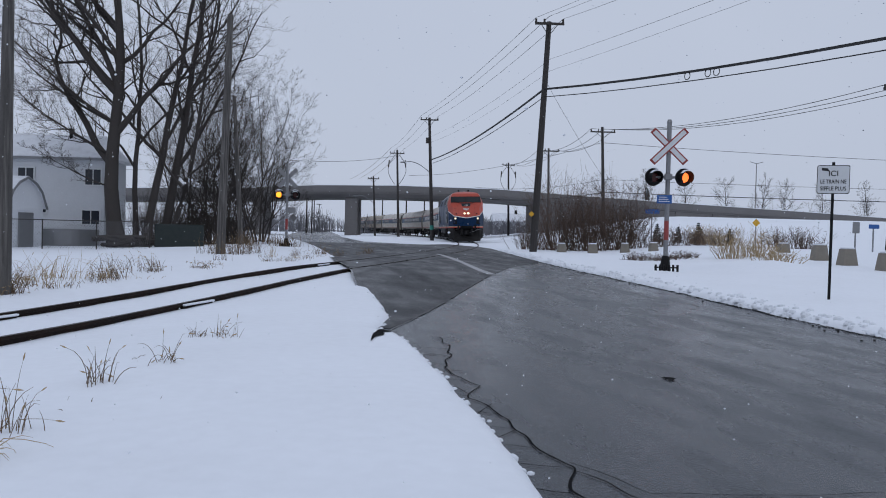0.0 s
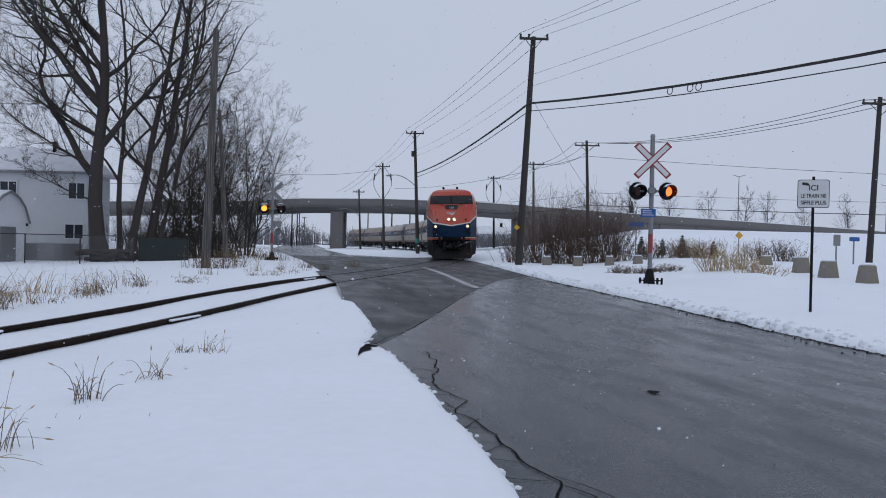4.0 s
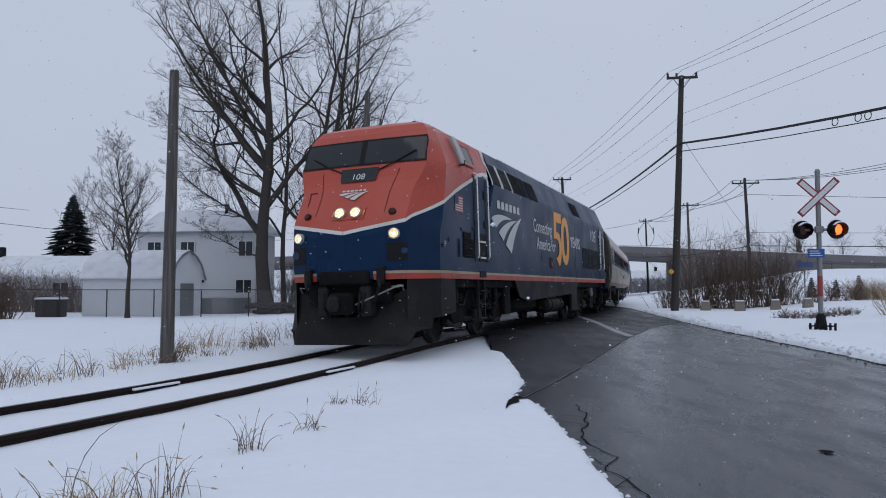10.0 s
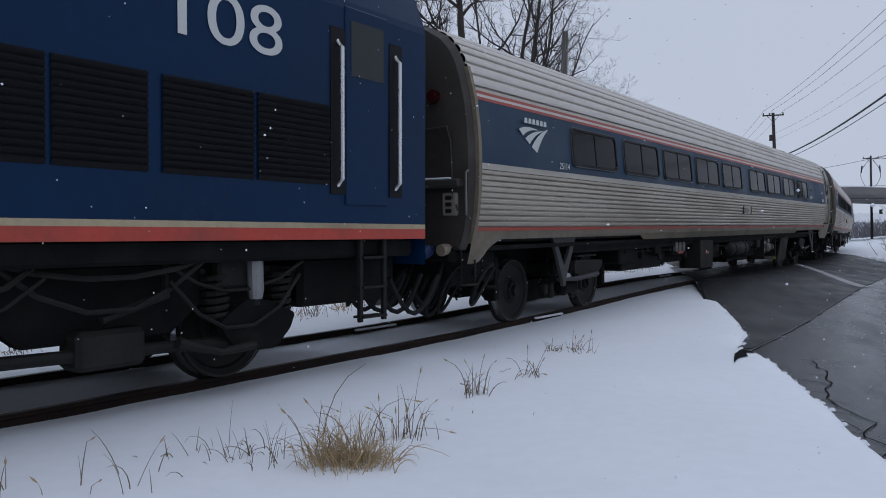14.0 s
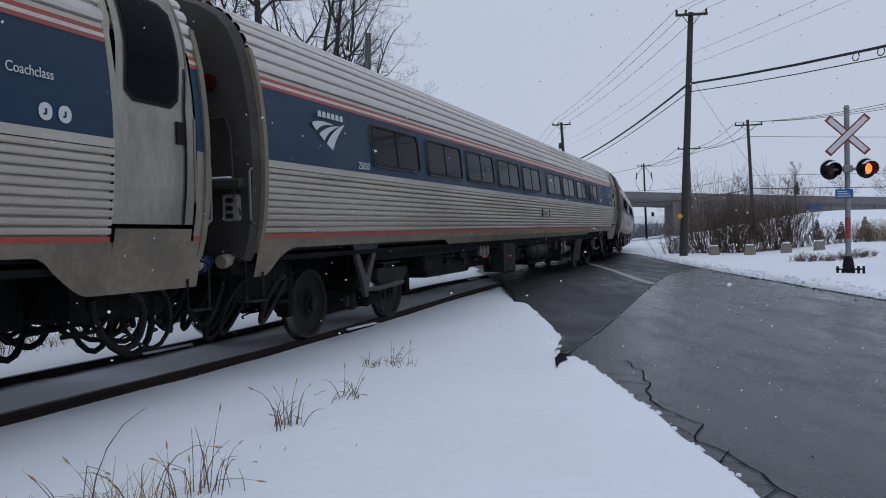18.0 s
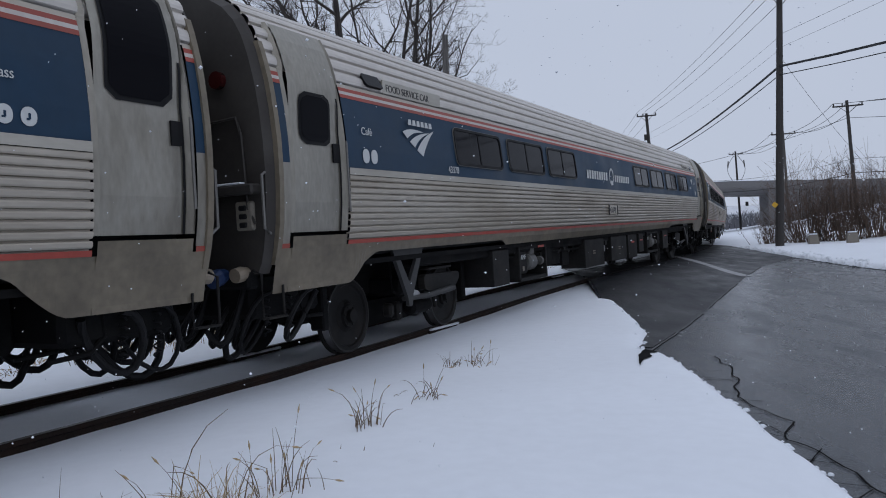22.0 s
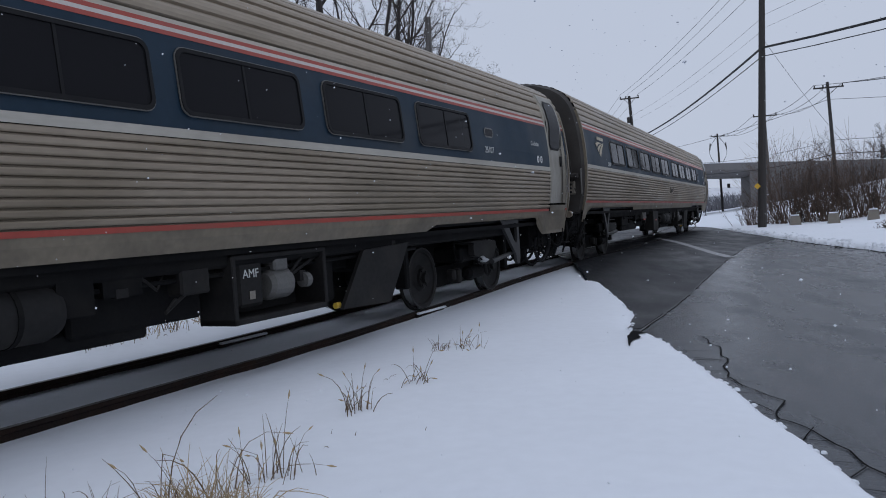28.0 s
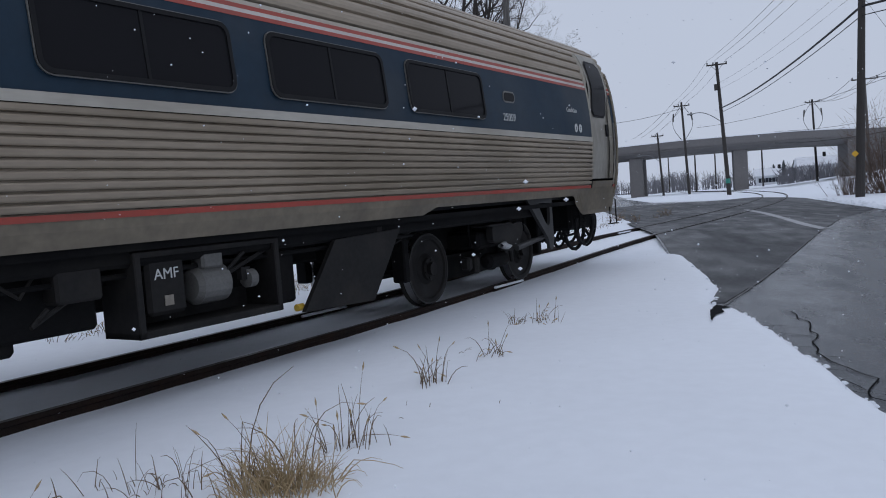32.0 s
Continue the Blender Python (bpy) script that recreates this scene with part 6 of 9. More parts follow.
        part("hose", Shape().tube([(-0.12, y, 1.30), (-0.02, y + 0.03, 1.16), (-0.06, y * 0.92, 0.98), (-0.18, y * 0.8, 0.86)], 0.03, 8), BLACK, loco, "hanging black air hose")
    for sd in (1, -1):
        rl = Shape().tube([(-0.44, sd * 0.50, 1.05), (-0.38, sd * 0.50, 1.13), (-0.38, sd * 1.02, 1.18), (-0.46, sd * 1.02, 1.08)], 0.014, 7)
        part("grab_rail", rl, GALV, loco, "pale rail over the plough")
    # skirts: behind the plough, and between the trucks
    fair = [1.02 + 0.98 * k / 8 for k in range(9)] + [u_at(v, 1.2) for v in (1.4, 1.65, 1.90)]
    sk = Shape().grid([[hull(u, 0.50 + 0.09 * max(0.0, -hull(u, 1.2).x - 0.4) + w * (0.79 - 0.09 * max(0.0, -hull(u, 1.2).x - 0.4)) / 3) + Vector((-0.02, -0.015, 0)) for w in range(4)] for u in fair])
    part("front_skirt", mirrored(sk), SKIRT, loco, "dark grey front skirt")
    sk2 = Shape().plate([(-6.3, 1.29), (-14.75, 1.29), (-14.45, 1.22), (-14.0, 1.02), (-13.5, 0.90), (-10.4, 0.82), (-7.5, 0.75), (-6.75, 0.86), (-6.45, 1.12)], 0.05, m=Matrix.Translation((0, 1.43, 0)))
    part("middle_skirt", mirrored(sk2), SKIRT, loco, "dark grey sloping skirt")
    sk3 = Shape().plate([(-13.45, 0.92), (-14.40, 1.18), (-14.45, 0.32), (-13.42, 0.32)], 0.08, m=Matrix.Translation((0, 1.36, 0)))
    part("sand_box", mirrored(sk3), SKIRT, loco)
    part("underframe", Shape().bevel_box((-LOCO_LEN + 0.1, -1.40, 1.10), (-1.3, 1.40, 1.30), 0.03), UNDER, loco, "black underframe")
    part("fuel_tank", Shape().bevel_box((-9.4, -1.25, 0.45), (-6.85, 1.25, 0.92), 0.12).bevel_box((-13.3, -1.0, 0.40), (-9.4, 1.0, 1.15), 0.1), UNDER, loco, "black fuel tank")
    for side in (1, -1):
        tk = Shape().tube([(-9.95, side * 1.22, 0.60), (-10.05, side * 1.22, 0.60), (-12.0, side * 1.22, 0.60), (-12.1, side * 1.22, 0.60)], [0.14, 0.25, 0.25, 0.14], 20)
        part("air_reservoir", tk, UNDER2, loco, "round grey air reservoir")
        for x in (-10.4, -11.6):
            part("tank_strap", Shape().tube([(x, side * 1.22, 0.60), (x - 0.05, side * 1.22, 0.60)], 0.265, 20), UNDER, loco)
        b = Shape().bevel_box((-6.12, side * 1.28 - 0.12, 0.46), (-5.60, side * 1.28 + 0.12, 1.22), 0.03)
        part("side_box", b, UNDER, loco)
    # trucks
    for xc in (-4.0, -16.75):
        tr = part("truck", Shape().bevel_box((xc - 1.9, -0.6, 0.55), (xc + 1.9, 0.6, 0.85), 0.06), UNDER, loco, "grimy two-axle power truck")
        for dx in (1.38, -1.38):
            wheelset(tr, xc + dx, 0.508, 0.508, True)
        for side in (1, -1):
            y0 = side * 1.02
            f = Shape().plate([(xc - 2.0, 1.02), (xc - 1.95, 0.86), (xc - 0.95, 0.80), (xc - 0.6, 0.52), (xc + 0.6, 0.52), (xc + 0.95, 0.80), (xc + 1.95, 0.86), (xc + 2.0, 1.02), (xc + 1.2, 1.08), (xc - 1.2, 1.08)], 0.14 * side, m=Matrix.Translation((0, y0, 0)))
            part("side_frame", f, UNDER, tr)
            for dx in (1.38, -1.38):
                bx = Shape().bevel_box((xc + dx - 0.24, y0 - 0.02, 0.30), (xc + dx + 0.24, y0 + side * 0.24 + 0.02, 0.70), 0.06).tube([(xc + dx, y0, 0.508), (xc + dx, y0 + side * 0.30, 0.508)], 0.17, 16)
                part("journal_box", bx, UNDER2, tr, "dark round journal box")
                arm = [(xc + dx + px, pz) for px, pz in ((-0.44, 0.60), (-0.12, 0.74), (0.14, 0.76), (0.42, 0.58), (0.36, 0.46), (0.20, 0.30), (-0.20, 0.30), (-0.38, 0.46))]
                part("guide_plate", Shape().plate(soften(arm, 0.04), 0.05 * side, m=Matrix.Translation((0, y0 + side * 0.20, 0))), UNDER, tr, "thick guide plate round the axle end")
                link = [(xc + dx + 0.10, y0 + side * 0.30, 0.36), (xc + dx + 0.45, y0 + side * 0.30, 0.34), (xc + dx + 0.86, y0 + side * 0.28, 0.46)]
                part("traction_link", Shape().tube(link, [0.045, 0.032, 0.05], 8), UNDER2, tr)
                for o in (-0.36, 0.36):
                    turns = [(xc + dx + o + 0.115 * math.cos(w), y0 + side * 0.15 + 0.115 * math.sin(w), 0.62 + 0.066 * w / 6.283) for w in [k * 6.283 / 12 for k in range(73)]]
                    part("coil_spring", Shape().tube(turns, 0.026, 6), UNDER2, tr, "heavy coil spring")
                da = Shape().tube([(xc + dx + 0.02, y0 + side * 0.28, 0.70), (xc + dx + 0.02, y0 + side * 0.26, 1.22)], 0.055, 10).tube([(xc + dx + 0.02, y0 + side * 0.27, 0.9), (xc + dx + 0.02, y0 + side * 0.26, 1.2)], 0.075, 10)
                part("damper", da, UNDER2, tr)
            rd = Shape().tube([(xc - 1.1, y0 + side * 0.2, 0.40), (xc + 1.0, y0 + side * 0.2, 0.46)], 0.05, 8).bevel_box((xc - 0.28, y0, 0.32), (xc + 0.28, y0 + side * 0.3, 0.62), 0.04).tube([(xc - 0.5, y0 + side * 0.2, 1.15), (xc - 0.45, y0 + side * 0.3, 0.85), (xc + 0.1, y0 + side * 0.3, 0.70)], 0.035, 7)
            part("brake_rigging", rd, UNDER2, tr, "grey brake rods and cylinder")
    # ladder under the cab door, and the door itself
    for side in (1, -1):
        ld = Shape()
        for x in (-3.42, -3.84):
            ld.bevel_box((x - 0.03, side * 1.44 - 0.03, 0.40), (x + 0.03, side * 1.44 + 0.03, 1.42), 0.008)
        for z in (0.44, 0.74, 1.04):
            ld.bevel_box((-3.84, side * 1.42 - 0.09, z - 0.015), (-3.42, side * 1.42 + 0.09, z + 0.015), 0.006)
        part("ladder", ld, SKIRT, loco, "dark steel cab ladder")
        pk = Shape().box((-3.84, min(side * 1.44, side * 1.515), 1.33), (-3.42, max(side * 1.44, side * 1.515), 1.47))
        part("foot_pocket", pk, BLACK, loco)
        for x in (-3.22, -3.98):
            hr = Shape().tube([(x, side * 1.50, 1.74), (x, side * 1.545, 1.75), (x, side * 1.56, 1.80), (x, side * 1.56, plan_z(3.50)), (x, side * 1.545, plan_z(3.56)), (x, side * 1.48, plan_z(3.58))], 0.02, 8)
            part("handrail", hr, CHROME, loco, "long bright handrail beside the door")
            # no hollow is cut: a flat dark strip carries the recess's shade
            part("rail_recess", Shape().box((x - 0.035 if x > -3.5 else x - 0.09, min(side * 1.48, side * 1.504), 1.66), (x + 0.09 if x > -3.5 else x + 0.035, max(side * 1.48, side * 1.504), plan_z(3.52))), LOUVRE, loco, "flat dark strip for the shaded recess beside a handrail")
        dr = Shape()
        dr.bevel_box((-3.88, side * 1.49 - 0.02, 2.28), (-3.38, side * 1.49 + 0.03, plan_z(3.55)), 0.01)
        door = part("cab_door", dr, NAVY, loco, "navy cab door")
        # the step opening is a flat plate; black stands for the shade inside
        part("door_recess", Shape().box((-3.87, min(side * 1.46, side * 1.508), 1.68), (-3.40, max(side * 1.46, side * 1.508), 2.26)), BLACK, door, "flat black plate for the shaded step recess")
        for z in (1.76, 2.11):
            part("step_edge", Shape().box((-3.83, side * 1.50 - 0.03, z - 0.018), (-3.44, side * 1.50 + 0.03, z + 0.02)), CHROME, door, "bright step edge")
        for z in (2.42, 3.0):
            part("hinge", Shape().bevel_box((-3.90, side * 1.52 - 0.02, z), (-3.74, side * 1.52 + 0.02, z + 0.16), 0.01), BLACK, door)
        rdx = Shape().bevel_box((-19.62, side * 1.49 - 0.02, 1.62), (-19.0, side * 1.49 + 0.025, 3.38), 0.01)
        rdoor = part("rear_door", rdx, NAVY, loco, "navy rear door")
        part("door_pane", Shape().box((-19.55, side * 1.49 - 0.02, 2.85), (-19.07, side * 1.49 + 0.03, 3.28)), WINDSHIELD, rdoor)
        for x in (-18.90, -19.76):
            part("handrail", Shape().tube([(x, side * 1.50, 1.80), (x, side * 1.56, 1.86), (x, side * 1.56, 3.05), (x, side * 1.50, 3.10)], 0.02, 8), CHROME, loco, "bright rear handrail")
            # the rear recesses too are flat strips, their shade put in as colour
            part("rail_recess", Shape().box((x - 0.10, min(side * 1.48, side * 1.506), 1.72), (x + 0.10, max(side * 1.48, side * 1.506), 3.2)), LOUVRE, loco, "flat dark strip for the shaded recess beside a handrail")
        rl2 = Shape()
        for x in (-19.28, -19.64):
            rl2.bevel_box((x - 0.025, side * 1.44 - 0.025, 0.45), (x + 0.025, side * 1.44 + 0.025, 1.4), 0.008)
        for z in (0.5, 0.8, 1.1):
            rl2.box((-19.64, side * 1.42 - 0.07, z - 0.012), (-19.28, side * 1.42 + 0.07, z + 0.012))
        part("ladder", rl2, SKIRT, loco, "dark steel rear ladder")
    # dark gear between the rear truck and the coupler, and cables round the trucks
    part("draft_gear", Shape().bevel_box((-20.2, -1.15, 0.62), (-18.75, 1.15, 1.12), 0.05), UNDER, loco, "dark gear behind the rear truck")
    rc = random.Random(5)
    for side in (1, -1):
        for xa, xb in ((-2.0, -3.3), (-3.4, -4.9), (-4.6, -5.5), (-14.9, -16.2), (-15.8, -17.6), (-17.2, -18.6)):
            for k in range(2):
                z0, dip = rc.uniform(0.95, 1.2), rc.uniform(0.15, 0.45)
                cab = [(xa + (xb - xa) * u, side * rc.uniform(1.26, 1.34), z0 - dip * 4 * u * (1 - u)) for u in (0, 0.2, 0.4, 0.6, 0.8, 1.0)]
                part("conduit", Shape().tube(cab, rc.uniform(0.014, 0.024), 6), UNDER2, loco, "grimy hanging conduit")
        for x in (-2.35, -4.75, -15.4, -17.9):
            part("truck_bracket", Shape().bevel_box((x - 0.16, side * 1.22 - 0.07, 0.86), (x + 0.16, side * 1.22 + 0.07, 1.14), 0.03), UNDER2, loco)
        part("damper_sleeve", Shape().tube([(-18.1, side * 1.33, 0.76), (-18.1, side * 1.33, 0.84), (-18.1, side * 1.32, 1.14)], [0.06, 0.075, 0.075], 12), GALV, loco, "pale dusty damper sleeve")
        for k in range(4):
            y = side * (0.5 + 0.24 * k)
            hose = [(-20.0 - 0.9 * u, y, 0.85 - 0.42 * math.sin(math.pi * u)) for u in [i / 8 for i in range(9)]]
            part("hose", Shape().tube(hose, 0.028, 7), BLACK, loco, "hanging black rubber hose")
    # louvres
    louvre_panel(loco, 2.40, 2.87, 1.73, 2.27, 9)
    louvre_panel(loco, 2.872, 3.08, 1.73, 2.13, 7)
    louvre_panel(loco, 2.08, 2.16, 1.73, 2.1, 9)
    for b0, b1 in ((15.40, 16.12), (16.16, 16.88), (17.0, 17.88), (17.92, 18.78)):
        louvre_panel(loco, b0, b1, 1.80, 2.55, 14)
    for b0, b1 in ((4.58, 5.24), (5.44, 6.18)):
        louvre_panel(loco, b0, b1, plan_z(3.53), plan_z(4.04), 8, frame_mat=WHITE_PAINT)
    for b0, b1 in ((6.44, 7.13), (7.16, 7.84), (8.0, 8.92)):
        louvre_panel(loco, b0, b1, plan_z(3.53), plan_z(4.06), 14, "radiator_grille")
    louvre_panel(loco, 14.05, 15.2, plan_z(3.62), plan_z(4.08), 14, "radiator_grille")
    # roof gear
    rg = Shape()
    for x in (-7.6, -12.6, -13.6, -16.0):
        rg.bevel_box((x - 0.5, -0.5, 4.30), (x + 0.5, 0.5, 4.42), 0.04)
    part("roof_hatch", rg, UNDER, loco, "low dark roof hatches")
    for y in (-0.5, 0.35):
        hn = Shape()
        hn.tube([(-3.3, y, 4.40), (-2.9, y, 4.41), (-2.84, y, 4.41)], [0.04, 0.05, 0.085], 10)
        hn.box((-3.2, y - 0.03, 4.24), (-3.1, y + 0.03, 4.40))
        part("horn", hn, BLACK, loco, "black roof horn")
    # decals on the verge side
    emblem(loco, -4.37, 1.506, 1.96, 2.60, 0.94, bars=True)
    fit_text(loco, "Connecting", 8.28, 10.50, 2.67, 3.05, DECAL, 0.006, label="pale slogan lettering")
    fit_text(loco, "America for", 8.60, 10.98, 2.20, 2.56, DECAL, 0.006, label="pale slogan lettering")
    fit_text(loco, "0", 11.82, 13.03, 1.90, 3.43, AMBER, 0.022, label="large amber figure")
    five = [(0.10, 1.0), (1.0, 1.0), (1.0, 0.80), (0.36, 0.80), (0.335, 0.60), (0.55, 0.60), (0.72, 0.56), (0.86, 0.49), (0.955, 0.385), (0.985, 0.27), (0.955, 0.155), (0.88, 0.05), (0.76, -0.05), (0.64, -0.10), (0.24, 0.065), (0.44, 0.085), (0.56, 0.13), (0.65, 0.20), (0.68, 0.29), (0.645, 0.375), (0.55, 0.43), (0.40, 0.455), (0.0, 0.455)]
    fv = Shape().plate([(x * 1.12, z * 1.53) for x, z in five], -0.004)
    part("lettering", fv, AMBER, loco, "large amber figure with an arrow tail", m=Matrix.Translation((-10.74, 1.506, 1.92)) @ Matrix.Rotation(math.pi, 4, "Z"))
    fit_text(loco, "YEARS", 13.22, 14.90, 2.46, 2.84, DECAL, 0.012, label="pale slogan lettering")
    fit_text(loco, "108", 17.14, 18.20, 2.86, 3.30, DECAL, 0.0, label="pale locomotive number")
    fit_text(loco, "F", 1.30, 1.38, 1.90, 2.02, DECAL, label="small pale letter")
    fit_text(loco, "BEECH GROVE", 1.72, 2.50, 1.318, 1.372, STEEL_GRIMY, 0.004, label="small tan lettering on the stripe")
    flag = Shape()
    for k in range(7):
        flag.box((-2.42, 1.505, 2.65 + 0.0445 * k), (-1.97, 1.509, 2.65 + 0.0445 * k + 0.023))
    fl = part("flag", Shape().box((-2.42, 1.502, 2.65), (-1.97, 1.506, 2.94)), DECAL, loco, "small striped flag decal")
    part("flag_stripe", flag, RED_PAINT, fl)
    part("flag_corner", Shape().box((-2.16, 1.507, 2.785), (-1.97, 1.512, 2.94)), NAVY, fl)
    # black plate on the flank, in place of a recess dark with shade
    pt = Shape().bevel_box((-10.49, 1.46, 1.68), (-10.13, 1.508, 2.02), 0.02)
    port = part("emergency_port", pt, BLACK, loco, "black plate for the shaded recess behind a red handle")
    part("red_handle", Shape().tube([(-10.32, 1.50, 1.80), (-10.32, 1.53, 1.80)], 0.065, 12), RED_PAINT, port)
    for x0, z0, x1, z1 in ((-14.05, 1.6, -14.04, 3.2), (-14.05, 3.19, -13.6, 3.2), (-9.3, 1.85, -9.1, 1.86), (-9.1, 1.85, -9.09, 2.1)):
        part("panel_seam", Shape().box((x0, 1.502, z0), (x1, 1.507, z1)), LOUVRE, loco)
    for x, z in ((-1.55, 2.05), (-1.2, 1.92), (-2.3, 2.3), (-3.02, 2.35)):
        part("plug", Shape().tube([(x, 1.49, z), (x, 1.504, z)], 0.042, 12), BLACK, loco)
    return loco


LOCO = make_locomotive()


def settle_hull(loco):
    """Lifts the roof to its true height and brings the sides to their true width."""
    done = set()
    wide = 1.05
    for ob in loco.children_recursive:
        if ob.name.startswith(("wheelset", "tread", "hub_bolt", "truck", "side_frame", "journal", "coil", "damper", "brake")):
            continue
        m = ob.matrix_basis
        at0 = m.translation.copy()
        if abs(at0.x) > 1e-6 or abs(at0.z) > 1e-6:
            m.translation = (at0.x, at0.y * wide, lift(at0.z))
            ob.matrix_basis = m
        elif ob.data and ob.data.name not in done:
            done.add(ob.data.name)
            for v in ob.data.vertices:
                v.co.y *= wide
                v.co.z = lift(v.co.z)


settle_hull(LOCO)


# ---- poles, wires, signals and signs ----
def ground_z(x, y):
    return snow_height(x, y, 5.0)


def utility_pole(base, top, r, material, label, arm=0.0, arm_z=0.35, extras=""):
    b, t = Vector(base), Vector(top)
    b.z = ground_z(b.x, b.y) - 0.3
    pole = thing("utility_pole", label, "utility pole", Matrix.Translation(b), group="utility poles")
    d = t - b
    n = 7
    part("shaft", Shape().tube([d * (k / n) for k in range(n + 1)], [r * (1 - 0.35 * k / n) for k in range(n + 1)], 12), material, pole, smooth=False)
    if arm:
        z = d.z - arm_z
        x, y = d.x * z / d.z, d.y * z / d.z
        part("crossarm", Shape().bevel_box((x - arm, y - r * 0.9 - 0.10, z - 0.06), (x + arm, y - r * 0.9, z + 0.06), 0.01), material, pole)
        for k in (-0.92, -0.35, 0.92):
            p = Vector((x + arm * k, y - r, z))
            part("insulator", Shape().tube([p, p + Vector((0, 0, 0.08)), p + Vector((0, 0, 0.12)), p + Vector((0, 0, 0.24))], [0.03, 0.07, 0.05, 0.06], 10), POLE_DARK, pole, "dark ribbed insulator")
        part("arm_brace", Shape().tube([(x - arm * 0.6, y - r, z), (x * 0.96, y * 0.96 - r, z - 0.6)], 0.02, 6).tube([(x + arm * 0.6, y - r, z), (x * 0.96, y * 0.96 - r, z - 0.6)], 0.02, 6), POLE_DARK, pole)
    if "loops" in extras:
        for sx in (-1, 1):
            a = Vector((d.x * 0.9, d.y * 0.9, d.z * 0.9))
            pts = [a + Vector((sx * (0.25 + 1.0 * math.sin(math.pi * u)), 0, 0.6 - 4.2 * u)) for u in [i / 10 for i in range(11)]]
            part("cable_loop", Shape().tube(pts, 0.035, 6), WIRE, pole, "hanging black cable loop")
            part("cutout", Shape().tube([a + Vector((sx * 1.1, 0, -0.2)), a + Vector((sx * 1.2, 0, -1.2))], 0.09, 8), POLE_DARK, pole)
    if "lamp" in extras:
        a = Vector((d.x * 0.56, d.y * 0.56, d.z * 0.56))
        pts = [a + Vector((-2.6 * u, 0, 1.1 * math.sin(math.pi * 0.62 * u))) for u in [i / 8 for i in range(9)]]
        part("lamp_arm", Shape().tube(pts, 0.04, 7), GALV, pole, "curved street lamp arm")
        part("lamp_head", Shape().bevel_box(pts[-1] - Vector((0.45, 0.12, 0.08)), pts[-1] + Vector((0.1, 0.12, 0.06)), 0.04), GALV, pole)
    if "band" in extras:
        part("green_band", Shape().tube([d * 0.11, d * 0.145], [r * 1.03, r * 1.03], 12), GREEN_PAINT, pole, "green painted band")
        p = d * 0.82
        part("transformer", Shape().tube([p + Vector((-0.25, -0.1, -0.3)), p + Vector((-0.25, -0.1, 0.25))], 0.16, 10), POLE_DARK, pole)
    if "sign" in extras:
        p = d * 0.185
        q = Shape().plate([(-0.15, 0), (0, -0.15), (0.15, 0), (0, 0.15)], -0.02, m=Matrix.Translation(p + Vector((-0.25, -r - 0.02, 0))))
        part("small_sign", q, SIGN_YELLOW, pole, "small yellow warning sign")
    return pole


RIGHT_FOOT, RIGHT_TOP = Vector((25.33, 43.3, 0)), Vector((25.62, 43.12, 9.9))
BIG_TOP, MID_TOP, P4_TOP = Vector((6.35, 41.96, 12.2)), Vector((0.57, 79.46, 12.6)), Vector((-3.6, 109.4, 12.4))
utility_pole((5.84, 42.04, 0), BIG_TOP, 0.20, POLE_DARK, "tall dark creosoted utility pole leaning over the verge", 0.75, 0.15, "sign")
utility_pole((1.13, 79.45, 0), MID_TOP, 0.20, POLE_DARK, "dark utility pole with a street lamp and green band", 0.9, 0.25, "lamp band")
utility_pole((-3.17, 109.4, 0), P4_TOP, 0.19, POLE_DARK, "utility pole with hanging cable loops near the bridge", 1.0, 0.5, "loops")
utility_pole((-6.7, 114.2, 0), (-7.12, 114.2, 9.0), 0.17, POLE_DARK, "short utility pole with a small crossarm", 0.8, 0.4, "lamp")
utility_pole((17.47, 75.4, 0), (17.06, 75.5, 11.6), 0.19, POLE_DARK, "utility pole with a wide crossarm behind the shrubs", 1.2, 0.5)
utility_pole((13.47, 83.4, 0), (13.25, 83.4, 10.3), 0.16, POLE_WOOD, "slim grey utility pole with a crossarm", 1.1, 0.3)
utility_pole((14.13, 126.7, 0), (13.85, 126.7, 12.6), 0.19, POLE_DARK, "far utility pole with cable loops behind the bridge", 1.0, 0.4, "loops")
utility_pole((-7.20, 30.43, 0), (-6.99, 30.48, 8.95), 0.17, POLE_WOOD, "weathered grey bare pole beside the tracks")
utility_pole((-9.69, 44.34, 0), (-10.17, 44.22, 8.33), 0.15, POLE_WOOD, "thin weathered bare pole near the far signal")
utility_pole((-6.76, 15.19, 0), (-6.72, 15.21, 5.40), 0.125, POLE_WOOD, "weathered grey bare pole standing in dry weeds")
utility_pole(RIGHT_FOOT, RIGHT_TOP, 0.18, POLE_DARK, "utility pole with a crossarm beside the far road", 1.1, 0.4)
for x, y, h in ((-22.0, 150, 8.5), (-25.0, 178, 9), (-29, 210, 9), (-33, 250, 9), (-14.5, 165, 9), (-9, 178, 9), (0.5, 165, 10.5), (-3.0, 150, 9.5), (8.2, 150, 9)):
    utility_pole((x, y, 0), (x, y, h), 0.17, POLE_DARK, "far dark utility pole along the road", 0.8, 0.3)


def wire(points, r=0.012, sag=0.4, label="thin black overhead wire"):
    s = Shape()
    pts = []
    for p, q in zip(points, points[1:]):
        p, q = Vector(p), Vector(q)
        n = 14
        for i in range(n + (q == Vector(points[-1]))):
            u = i / n
            pts.append(p.lerp(q, u) - Vector((0, 0, sag * 4 * u * (1 - u))))
    s.tube(pts, r, 5)
    solid("overhead_wire", s, WIRE, label, "wire", group="overhead wires")


NEXT = Vector((17.0, 0.0, 10.7))
